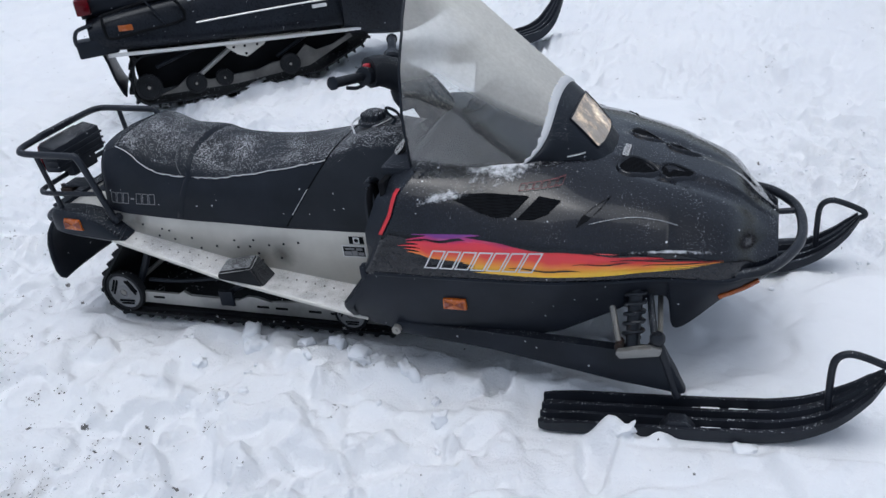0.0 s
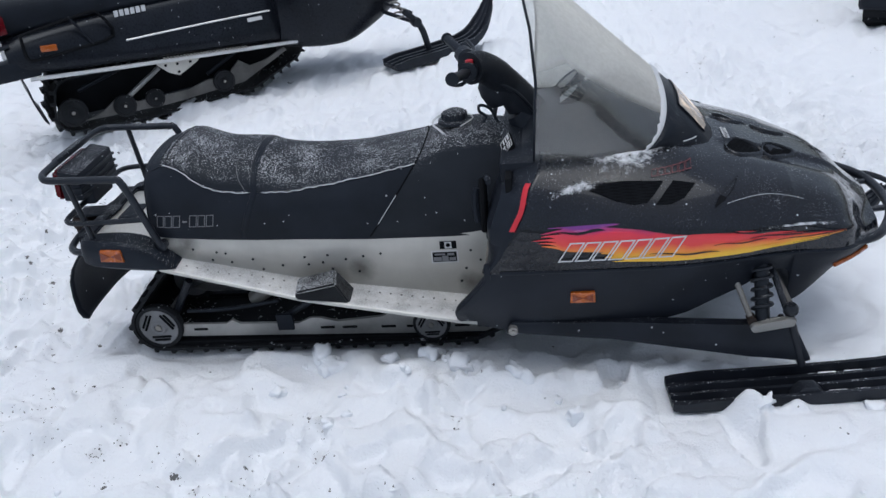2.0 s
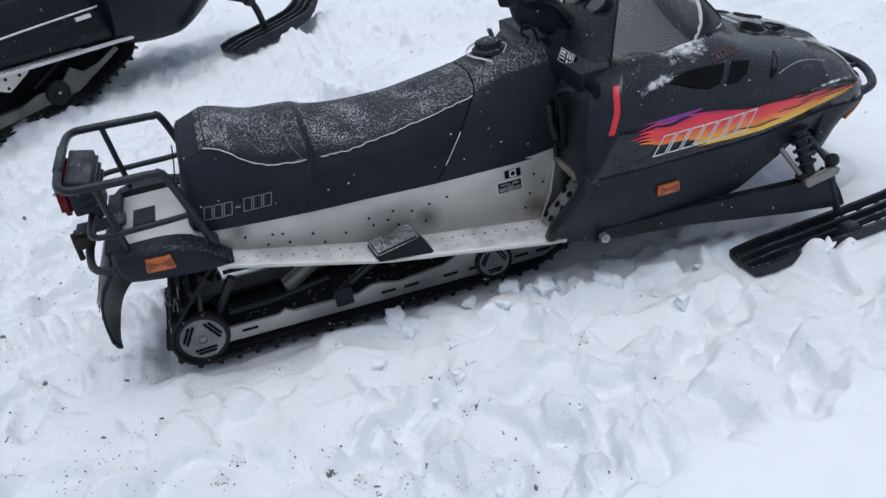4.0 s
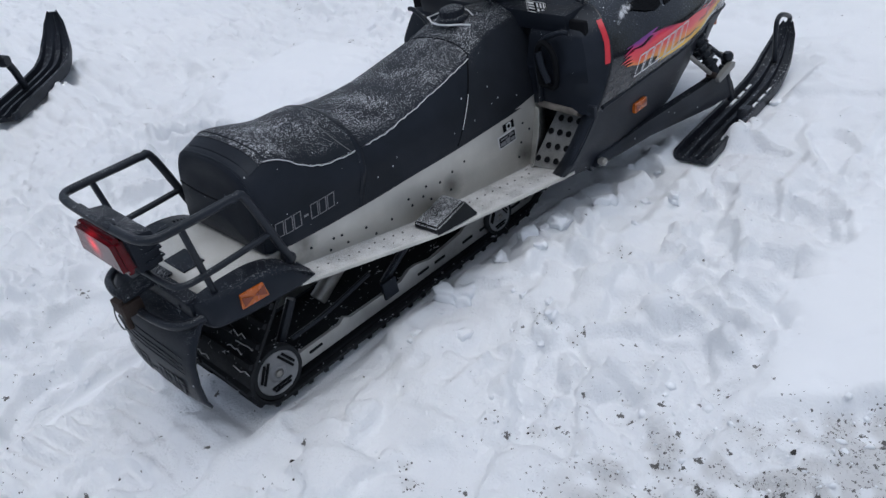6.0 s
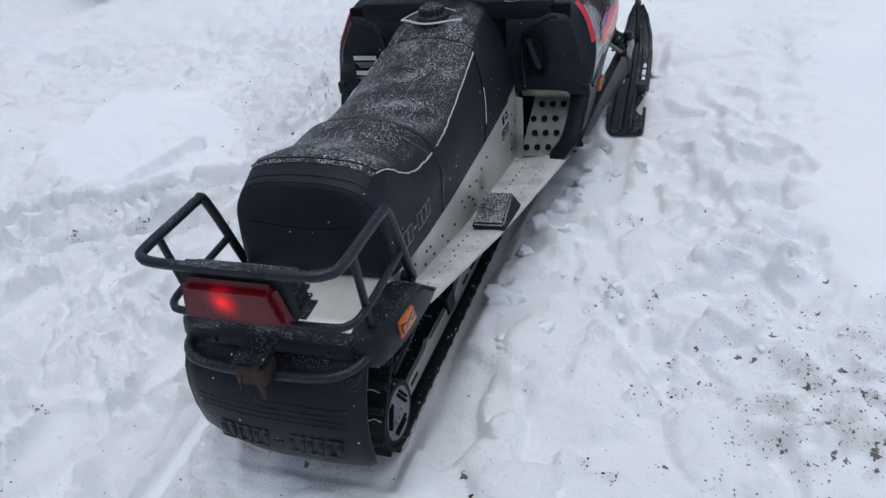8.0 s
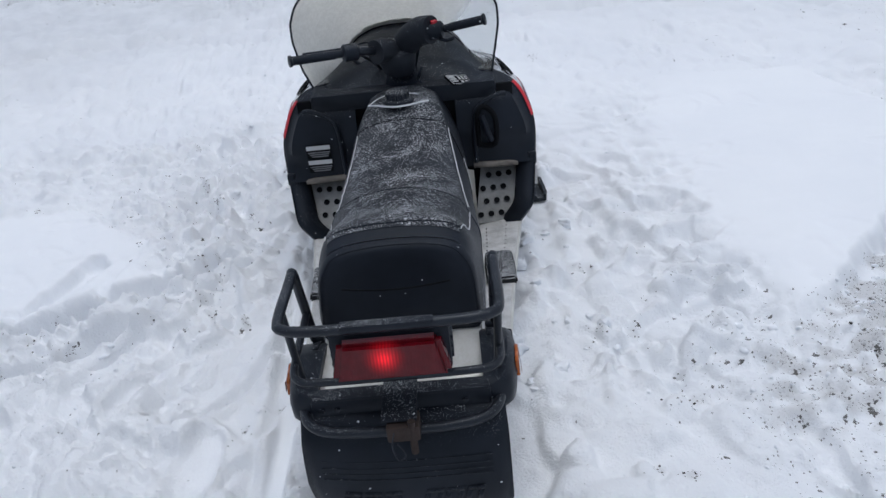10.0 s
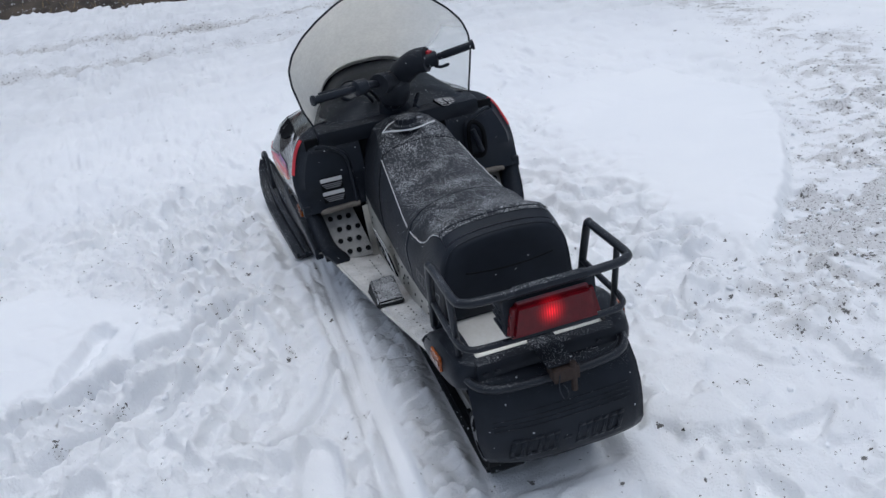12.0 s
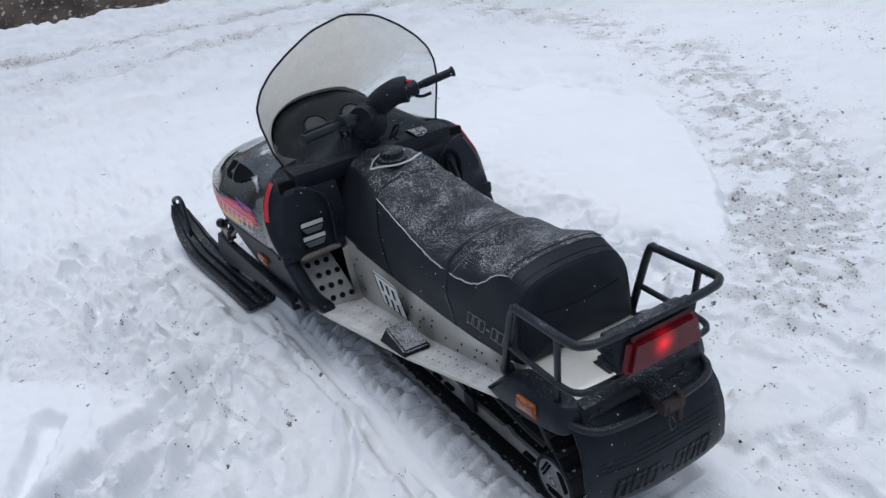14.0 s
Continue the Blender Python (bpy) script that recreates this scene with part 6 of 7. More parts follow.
for s in (-1, 1):
    # moulded end cap carrying an amber reflector
    secs = []
    for x, w, zl, zh in ((-0.165, 0.222, 0.415, 0.478), (-0.14, 0.262, 0.40, 0.488), (-0.06, 0.278, 0.392, 0.492), (0.02, 0.282, 0.385, 0.486), (0.09, 0.282, 0.378, 0.462), (0.14, 0.278, 0.372, 0.42), (0.172, 0.268, 0.37, 0.392)):
        zm = (zl + zh) / 2
        secs.append([(x, s * 0.195, zl), (x, s * (w - 0.012), zl), (x, s * w, zl + 0.012), (x, s * (w + 0.002), zm), (x, s * (w - 0.006), zh - 0.012), (x, s * (w - 0.02), zh), (x, s * 0.195, zh)])
    g = np.stack([catmull(np.array(secs)[:, j], 4) for j in range(7)], 1)
    bm, vs = grid_bm(g, None, True)
    bm.faces.new(vs[0]), bm.faces.new(vs[-1])
    ecap = part("end_cap", bm, PLASTIC, sled, "black moulded rear corner cap", 40)
    cap_ref = part("cap_reflector", slab([(-0.072, s * 0.277, 0.428), (0.012, s * 0.281, 0.424), (0.006, s * 0.279, 0.468), (-0.066, s * 0.275, 0.47)], 0.009 if s < 0 else -0.009, 0.003), AMBER, ecap, "amber reflector")
    for a, b, z0, z1 in ((-0.066, -0.032, 0.434, 0.464), (0.006, -0.030, 0.430, 0.462)):
        tri = [(a, s * 0.2895, z0), (b, s * 0.2895, 0.448), (a, s * 0.2885, z1)]
        part("facet", slab(tri, 0.001, 0), AMBERDARK, cap_ref)
    for k in range(11):
        x = 0.035 + 0.012 * k
        z = lerp(x, [0.02, 0.09, 0.14, 0.172], [0.486, 0.462, 0.42, 0.392])
        part("cap_rib", slab([(x - 0.003, s * 0.212, z - 0.002), (x + 0.003, s * 0.212, z - 0.002), (x + 0.011, s * 0.277, z - 0.022), (x + 0.005, s * 0.277, z - 0.022)], 0.009 * s, 0.002), CAPBLACK, ecap)
beam = part("rear_beam", block(-0.175, -0.13, -0.21, 0.21, 0.425, 0.48, 0.006), PLASTIC, sled, "black rear cross beam")
part("beam_edge", block(-0.178, -0.136, -0.205, 0.205, 0.48, 0.4875, 0.002), CAPBLACK, beam, "black edge dusted with snow")
for y in (-0.15, 0.15, 0.185):
    part("bolt", disc((-0.176, y, 0.455), (-1, 0, 0), [(0, 0.007), (0.004, 0.006)], 8), TUBE, beam)
part("grab_bar", tube([(-0.14, -0.235, 0.44), (-0.19, -0.22, 0.437), (-0.225, -0.18, 0.436), (-0.24, -0.1, 0.436), (-0.242, 0.0, 0.436), (-0.24, 0.1, 0.436), (-0.225, 0.18, 0.436), (-0.19, 0.22, 0.437), (-0.14, 0.235, 0.44)], 0.0125, 10, 4), TUBE, sled, "black tubular rear grab bar")
hitch = part("tow_hitch", block(-0.27, -0.12, -0.04, 0.04, 0.482, 0.490, 0.003), CAPBLACK, sled, "rusty tow hitch with pin")
part("hitch_block", block(-0.285, -0.225, -0.045, 0.03, 0.437, 0.478, 0.006), RUST, hitch, "rusty steel hitch jaw")
part("hitch_pin", tube([(-0.278, -0.028, 0.49), (-0.278, -0.028, 0.40)], 0.009, 10), RUST, hitch, "rusty drop pin")
part("pin_clip", tube([(-0.283, 0.012, 0.47), (-0.29, 0.02, 0.43), (-0.291, 0.012, 0.395), (-0.288, 0.0, 0.388), (-0.286, -0.006, 0.405), (-0.286, 0.008, 0.435)], 0.0018, 6, 5), TUBE, hitch, "bent wire clip")
rows = []
for x, z in ((-0.155, 0.452), (-0.19, 0.425), (-0.225, 0.38), (-0.247, 0.33), (-0.256, 0.27), (-0.256, 0.21), (-0.247, 0.182), (-0.241, 0.166)):
    w = lerp(z, [0.166, 0.178, 0.205, 0.40, 0.452], [0.22, 0.238, 0.243, 0.243, 0.238])
    rows.append([(x + 0.012 * abs(s) ** 4 + 0.03 * max(0, s) ** 2 * lerp(z, [0.30, 0.44], [1, 0]), (w - lerp(z, [0.166, 0.20, 0.27], [0.035, 0.014, 0.0]) * (s > 0)) * s, z) for s in np.linspace(-1, 1, 17)])
flap = part("snow_flap", grid_bm(rows)[0], PLASTIC, sled, "black rubber snow flap with embossed print", 50)
so = flap.modifiers.new("thickness", "SOLIDIFY")
so.thickness, so.offset = 0.007, 0


def flap_at(u, v):
    x = lerp(v, [0.146, 0.165, 0.21, 0.27, 0.33, 0.38], [-0.238, -0.246, -0.256, -0.256, -0.247, -0.225])
    return (x - 0.0046 + 0.03 * (max(0, -u) / 0.243) ** 2, -u, v)


bm = strokes(flap_at, -0.17, 0.20, 0.34, 0.065, 7, 0.25, 0.012, 0.16, True, 3)
emb = part("embossed_print", bm, PLASTIC, flap, "raised slanted print", 0)
so = emb.modifiers.new("thickness", "SOLIDIFY")
so.thickness, so.offset = 0.0008, 0
for z in (0.30, 0.315, 0.33, 0.345):
    part("flap_rib", tube([flap_at(u, z) for u in np.linspace(-0.2, 0.2, 7)], 0.0013, 6, 1), PLASTIC, flap)


# ---- track and suspension ----
def belt_path(circles, n=220):
    """Outline of a belt drawn round circles (x, z, radius), evenly stepped."""
    pts = [(cx + r * math.cos(a), cz + r * math.sin(a)) for cx, cz, r in circles for a in np.linspace(0, 2 * math.pi, 90, endpoint=False)]
    pts = sorted(set(pts))
    def half(ps):
        h = []
        for p in ps:
            while len(h) > 1 and (h[-1][0] - h[-2][0]) * (p[1] - h[-2][1]) - (h[-1][1] - h[-2][1]) * (p[0] - h[-2][0]) <= 0:
                h.pop()
            h.append(p)
        return h
    hull = np.array(half(pts)[:-1] + half(pts[::-1])[:-1])
    hull = np.vstack([hull, hull[:1]])
    d = np.concatenate([[0], np.cumsum(np.hypot(*np.diff(hull, axis=0).T))])
    t = np.linspace(0, d[-1], n, endpoint=False)
    return np.stack([np.interp(t, d, hull[:, 0]), np.interp(t, d, hull[:, 1])], 1), d[-1]


def make_track(parent, circles, width, lug_high, lug_step, y0=0.0):
    path, length = belt_path(circles, 160)
    nxt, prv = np.roll(path, -1, 0), np.roll(path, 1, 0)
    tan = nxt - prv
    tan /= np.linalg.norm(tan, axis=1)[:, None]
    nrm = np.stack([tan[:, 1], -tan[:, 0]], 1)
    ring = []
    for p, n in zip(path, nrm):
        q = p - n * 0.011
        ring.append([(p[0], y0 - width / 2, p[1]), (p[0], y0 + width / 2, p[1]), (q[0], y0 + width / 2, q[1]), (q[0], y0 - width / 2, q[1])])
    ring.append(ring[0])
    track = part("track", grid_bm(ring, None, True)[0], RUBBER, parent, "black rubber drive track packed with snow", 30)
    bm = bmesh.new()
    w = width / 2
    for y, yw, h in ((-w * 0.70, w * 0.28, 1.0), (w * 0.70, w * 0.28, 1.0), (0, w * 0.34, 0.8), (-w * 0.36, w * 0.08, 0.5), (w * 0.36, w * 0.08, 0.5)):
        slab([(-0.012, y - yw, -0.002), (0.012, y - yw, -0.002), (0.012, y + yw, -0.002), (-0.012, y + yw, -0.002)], lug_high * h, 0, bm)
    for v in bm.verts:
        if v.co.z > 0.003:
            v.co.x *= 0.55
    lug = mesh_of(bm, 30)
    lug.materials.append(RUBBER)
    count = int(length / lug_step)
    step = len(path) / count
    for k in range(count):
        i = int(k * step) % len(path)
        ob = part("lug", lug, RUBBER, track)
        t, n = tan[i], nrm[i]
        ob.matrix_basis = Matrix(((t[0], 0, n[0], path[i][0]), (0, 1, 0, y0), (t[1], 0, n[1], path[i][1]), (0, 0, 0, 1)))
    return track


def make_wheel(parent, c, r, s, material, slots=3, hub=0.3, wide=0.02):
    """Bogie wheel with a rubber tyre, dished face and slots."""
    w = part("wheel", disc(c, (0, s, 0), [(-wide, r * 0.82), (wide * 0.55, r * 0.84), (wide * 0.75, r * 0.8), (wide * 0.55, r * 0.74), (wide * 0.52, r * 0.36), (wide * 0.9, r * hub * 0.9), (wide * 0.9, r * hub * 0.62), (wide * 0.6, r * hub * 0.58)], 28), material, parent, "moulded bogie wheel")
    part("tyre", hoop(c, (0, s, 0), [(-wide * 0.9, r * 0.8), (-wide * 0.8, r * 0.98), (-wide * 0.3, r), (wide * 0.3, r), (wide * 0.7, r * 0.97), (wide * 0.72, r * 0.83)], 28), RUBBER, w)
    part("hub_bolt", disc(Vector(c) + Vector((0, s * wide * 0.7, 0)), (0, s, 0), [(0, r * 0.13), (0.005, r * 0.12), (0.0055, r * 0.06)], 12), STEEL, w)
    for k in range(slots):
        a = k * 2 * math.pi / slots + 0.55
        out, along = Vector((math.cos(a), 0, math.sin(a))), Vector((-math.sin(a), 0, math.cos(a)))
        bm = bmesh.new()
        for q, half in ((0.46, 0.40), (0.60, 0.33)):
            mid = Vector(c) + out * (r * q) + Vector((0, s * wide * 0.62, 0))
            tube([tuple(mid - along * (r * half)), tuple(mid + along * (r * half))], r * 0.05, 6, 1, bm)
        part("wheel_slot", bm, VENTBLACK, w)
    return w


main_track = make_track(sled, [(0.0, 0.095, 0.10), (0.13, 0.262, 0.085), (1.30, 0.175, 0.095), (1.12, 0.082, 0.087)], 0.38, 0.016, 0.062)
zig = random.Random(17)
for k in range(9):
    for y0 in (-0.185, 0.03):
        if zig.random() < 0.45:
            continue
        y0 += zig.uniform(-0.01, 0.06)
        zc = 0.235 - 0.021 * k
        xc = lerp(zc, [0.06, 0.10, 0.20, 0.30], [-0.106, -0.114, -0.052, 0.01])
        pts = [(xc - 0.004 + zig.uniform(-0.004, 0.003), y0 + 0.02 * j, zc + (0.006 if j % 2 else -0.004) + zig.uniform(-0.004, 0.004)) for j in range(zig.randint(3, 5))]
        part("snow_line", tube(pts, 0.0016, 5, 1, smooth=False), CREST, main_track, "thin zigzag of snow on the lugs")
for s in (-1, 1):
    make_wheel(sled, (0.0, s * 0.172, 0.095), 0.088, s, GREYWHEEL)
    make_wheel(sled, (0.995, s * 0.178, 0.07), 0.066, s, GREYWHEEL, 3, 0.35, 0.014)
    make_wheel(sled, (0.60, s * 0.12, 0.215), 0.06, s, GREYWHEEL, 3, 0.35, 0.014)
    rail = part("slide_rail", slab([(0.0, s * 0.158, 0.062), (0.04, s * 0.158, 0.045), (1.2, s * 0.158, 0.022), (1.28, s * 0.158, 0.06), (1.27, s * 0.158, 0.075), (1.1, s * 0.158, 0.088), (1.04, s * 0.158, 0.135), (0.90, s * 0.158, 0.140), (0.82, s * 0.158, 0.098), (0.66, s * 0.158, 0.084), (0.60, s * 0.158, 0.104), (0.56, s * 0.158, 0.104), (0.52, s * 0.158, 0.082), (0.30, s * 0.158, 0.088), (0.275, s * 0.158, 0.108), (0.25, s * 0.158, 0.090), (0.09, s * 0.158, 0.096)], 0.012, 0.002), RAIL, sled, "bare aluminium slide rail")
    for x in (0.15, 0.62, 0.70, 0.84, 0.93, 1.10, 1.18):
        z = lerp(x, [0, 1.2], [0.075, 0.052])
        part("rail_slot", block(x - 0.026, x + 0.026, min(s * 0.1566, s * 0.172), max(s * 0.1566, s * 0.172), z - 0.005, z + 0.005, 0.002), VENTBLACK, rail)
    part("slide_shoe", block(0.05, 1.2, s * 0.164 - 0.014, s * 0.164 + 0.014, 0.012, 0.026, 0.003), VENTBLACK, rail)
    part("rail_bracket", block(0.44, 0.5, s * 0.17 - 0.008, s * 0.17 + 0.008, 0.06, 0.125, 0.004), PLASTIC, rail)
    part("spring_arm", tube([(0.44, s * 0.12, 0.15), (0.25, s * 0.13, 0.13), (0.10, s * 0.135, 0.13)], 0.008, 8, 4), TUBE, sled, "black torsion spring arm")
    part("swing_arm", tube([(0.47, s * 0.14, 0.10), (0.75, s * 0.15, 0.27)], 0.013, 8), TUBE, sled, "black suspension arm")
    part("rear_arm", tube([(0.05, s * 0.13, 0.12), (0.14, s * 0.14, 0.26)], 0.015, 8), TUBE, sled, "black suspension arm")
part("cross_shaft", tube([(0.60, -0.13, 0.215), (0.60, 0.13, 0.215)], 0.01, 8), STEEL, sled)
part("rear_axle", tube([(0.0, -0.18, 0.095), (0.0, 0.18, 0.095)], 0.01, 8), STEEL, sled)
part("shock_absorber", tube([(0.3, 0.0, 0.09), (0.55, 0.0, 0.24)], 0.028, 12), STEEL, sled, "grey gas shock absorber")
part("heat_exchanger", block(0.05, 1.2, -0.15, 0.15, 0.372, 0.40, 0.004), VENTBLACK, sled)


# ---- front suspension and skis ----
def ski_shape():
    bm = bmesh.new()
    prof = [(-0.405, 0.0), (-0.36, -0.004), (-0.2, -0.006), (0.0, -0.006), (0.2, -0.002), (0.3, 0.012), (0.38, 0.042), (0.45, 0.09), (0.5, 0.14), (0.535, 0.185)]
    p = catmull(prof, 4)
    rows = []
    for x, z in p:
        w = lerp(x, [-0.405, -0.38, 0.3, 0.42, 0.5, 0.535], [0.066, 0.074, 0.074, 0.066, 0.045, 0.02])
        rim = lerp(x, [-0.405, -0.3, 0.2, 0.45, 0.535], [0.03, 0.042, 0.042, 0.028, 0.02])
        rows.append([(x, -w, z), (x, -w - 0.003, z + rim), (x, -w * 0.86, z + rim), (x, -w * 0.8, z + 0.014), (x, -w * 0.42, z + 0.014), (x, -w * 0.36, z + rim * 0.9), (x, -w * 0.2, z + rim * 0.9), (x, -w * 0.12, z + 0.014),
                     (x, w * 0.12, z + 0.014), (x, w * 0.2, z + rim * 0.9), (x, w * 0.36, z + rim * 0.9), (x, w * 0.42, z + 0.014), (x, w * 0.8, z + 0.014), (x, w * 0.86, z + rim), (x, w + 0.003, z + rim), (x, w, z)])
    bm, vs = grid_bm(rows, bm, True)
    bm.faces.new(vs[0]), bm.faces.new(vs[-1])
    return bm


for s in (-1, 1):
    arm = part("trailing_arm", slab([(1.27, s * 0.425, 0.185), (1.29, s * 0.425, 0.225), (1.6, s * 0.43, 0.218), (1.98, s * 0.44, 0.200), (2.122, s * 0.445, 0.212), (2.158, s * 0.448, 0.13), (2.185, s * 0.45, 0.07), (2.17, s * 0.45, 0.065), (2.0, s * 0.445, 0.088), (1.6, s * 0.43, 0.155)], 0.035 * -s if s < 0 else 0.035, 0.008), PLASTIC, sled, "black boxed trailing arm")
    part("pivot_bolt", disc((1.294, s * 0.441, 0.203), (0, s, 0), [(-0.02, 0.0145), (0.002, 0.0145), (0.003, 0.011), (0.001, 0.0105), (0.001, 0.007), (0.008, 0.0065)], 14), STEEL, arm, "zinc pivot bolt")
    part("pivot_bracket", slab([(1.24, s * 0.40, 0.24), (1.34, s * 0.40, 0.24), (1.32, s * 0.40, 0.17), (1.27, s * 0.40, 0.165)], 0.02, 0.004), PLASTIC, sled)
    part("spindle", tube([(2.105, s * 0.440, 0.25), (2.16, s * 0.440, 0.05)], 0.013, 12), TUBE, arm)
    part("shock_bracket", slab([(2.003, s * 0.462, 0.196), (2.116, s * 0.462, 0.216), (2.123, s * 0.462, 0.237), (2.095, s * 0.462, 0.246), (2.05, s * 0.462, 0.229), (1.998, s * 0.462, 0.226), (1.991, s * 0.462, 0.213)], 0.02, 0.006), RAIL, arm, "rust-spotted light bracket")
    part("bracket_bolt", disc((2.088, s * 0.463, 0.222), (0, s, 0), [(-0.03, 0.010), (0.003, 0.010), (0.004, 0.0)], 12), TUBE, arm)
    part("bracket_bolt", disc((2.0, s * 0.46, 0.226), (0, s, 0), [(-0.03, 0.013), (0.006, 0.013), (0.008, 0.0)], 12), RUST, arm, "rusty bolt")
    lo, hi = Vector((2.035, s * 0.442, 0.215)), Vector((2.04, s * 0.33, 0.41))
    shock = part("front_shock", tube([tuple(lo), tuple(hi)], 0.021, 12), TUBE, sled, "front coil-over shock absorber")
    d = (hi - lo).normalized()
    e1 = d.orthogonal().normalized()
    e2 = d.cross(e1)
    coil = [tuple(lo + (hi - lo) * (0.12 + 0.86 * k / 70) + 0.028 * (math.cos(k * 0.63) * e1 + math.sin(k * 0.63) * e2)) for k in range(71)]
    part("coil_spring", tube(coil, 0.006, 6, 1), TUBE, shock, "black coil spring")
    part("radius_rod", tube([(2.10, s * 0.45, 0.25), (2.065, s * 0.30, 0.37)], 0.010, 8), TUBE, sled, "black radius rod")
    part("radius_rod", tube([(2.0, s * 0.452, 0.225), (1.955, s * 0.33, 0.345)], 0.009, 8), STEEL, sled, "grey radius rod")
    part("tie_rod", tube([(2.115, s * 0.45, 0.26), (2.09, s * 0.2, 0.31)], 0.008, 8), STEEL, sled)
    part("tie_rod_joint", disc((2.108, s * 0.455, 0.26), (0, 0, 1), [(-0.018, 0.014), (-0.008, 0.022), (0.008, 0.022), (0.018, 0.014)], 12), TUBE, sled)
    ski = part("ski", ski_shape(), SKI, sled, "black plastic ski with raised ribs and snow", 35)
    ski.matrix_basis = pose(2.165, s * 0.468 + 0.01, -0.028, 0, 0, 4.6)
    part("ski_loop", tube([(0.40, 0, 0.075), (0.40, 0, 0.16), (0.405, 0, 0.235), (0.43, 0, 0.262), (0.47, 0, 0.258), (0.54, 0, 0.225), (0.555, 0, 0.205), (0.535, 0, 0.19)], 0.0105, 10, 4), TUBE, ski, "black steel ski loop")
    part("ski_saddle", slab([(-0.055, -0.022, 0.015), (0.05, -0.022, 0.015), (0.02, -0.022, 0.05), (-0.025, -0.022, 0.052)], 0.044, 0.006), TUBE, ski)
    part("wear_bar", tube([(-0.28, 0, -0.008), (0.2, 0, -0.006)], 0.006, 6), STEEL, ski)
    for x in (0.09, 0.17, 0.25) if s < 0 else ():
        for y in (-0.045, 0.045):
            part("snow_pocket", block(x - 0.028, x + 0.028, y - 0.008, y + 0.008, 0.008, 0.0185, 0.004), SNOWBIT, ski, "snow caught between the ribs")
part("deck_plate", block(-0.098, -0.03, -0.06, 0.05, 0.4785, 0.4825, 0.001), PLASTIC, sled, "black plate on the rear deck")


# ---- second snowmobile, parked behind at an angle ----
# its own frame: x forward, y to its left, the near side at y = 0
HEAD = math.degrees(math.atan2(0.6, 0.8))
tourer = thing("snowmobile", pose(-0.6 * 2.28, 0.8 * 2.28, 0.0, 0, 0, HEAD), "larger black snowmobile with silver pinstripe and bare running-board edge", "snowmobile")
TBLACK = surface("black_painted_panel", (0.0072, 0.0085, 0.0125), 0.3, 0, 0.3, 120, 0.05, 0.08, 0.5, 300, 0.70, spec=0.2, flecks=0.7)
SILVER = surface("silver_strip", (0.6, 0.6, 0.6), 0.35, 0.5, 0.1, 200, 0.05)


def side_loft(stations, steps=5):
    """Body shell from stations x: rows of (y on the near side, z) from bottom to top, closed towards the far side."""
    g = np.array([[(x, y, z) for y, z in pts] for x, pts in stations])
    g = np.stack([catmull(g[:, j], steps) for j in range(g.shape[1])], 1)
    g = np.array([catmull(r, 3) for r in g])
    far = g[:, ::-1] * (1, -1, 1) + (0, 0.62, 0)
    bm, vs = grid_bm(np.concatenate([g, far], 1), None, True)
    bm.faces.new(vs[0]), bm.faces.new(vs[-1])
    return bm


part("body", side_loft([(-0.20, [(0.05, 0.53), (0.0, 0.56), (-0.005, 0.64), (0.04, 0.70), (0.08, 0.72)]), (0.0, [(0.01, 0.515), (-0.02, 0.545), (-0.015, 0.65), (0.03, 0.72), (0.08, 0.74)]),
                        (0.5, [(0.01, 0.47), (-0.02, 0.50), (0.01, 0.62), (0.06, 0.73), (0.1, 0.76)]), (1.1, [(0.01, 0.42), (-0.015, 0.45), (0.02, 0.60), (0.07, 0.72), (0.1, 0.76)]), (1.46, [(0.02, 0.385), (0.0, 0.42), (0.03, 0.58), (0.08, 0.72), (0.1, 0.76)])]), TBLACK, tourer, "black lower body side", 45)
part("seat", side_loft([(-0.22, [(0.12, 0.72), (0.09, 0.76), (0.09, 0.86), (0.13, 0.93), (0.2, 0.95)]), (0.3, [(0.12, 0.74), (0.08, 0.78), (0.09, 0.86), (0.13, 0.91), (0.2, 0.93)]), (1.1, [(0.12, 0.74), (0.09, 0.78), (0.1, 0.84), (0.14, 0.88), (0.2, 0.9)])]), VINYLSIDE, tourer, "black vinyl seat", 45)
part("cowl", side_loft([(1.36, [(0.03, 0.36), (-0.03, 0.42), (-0.06, 0.6), (-0.03, 0.82), (0.1, 0.92)]), (1.55, [(0.04, 0.30), (-0.05, 0.36), (-0.08, 0.58), (-0.05, 0.82), (0.1, 0.95)]), (1.80, [(0.06, 0.27), (-0.03, 0.31), (-0.07, 0.52), (-0.04, 0.78), (0.1, 0.92)]),
                        (2.05, [(0.10, 0.33), (0.03, 0.37), (-0.02, 0.54), (0.02, 0.74), (0.12, 0.84)]), (2.3, [(0.16, 0.44), (0.10, 0.47), (0.07, 0.56), (0.1, 0.70), (0.18, 0.76)]), (2.5, [(0.24, 0.52), (0.2, 0.54), (0.19, 0.6), (0.21, 0.66), (0.26, 0.68)])]), TBLACK, tourer, "black front cowl", 45)
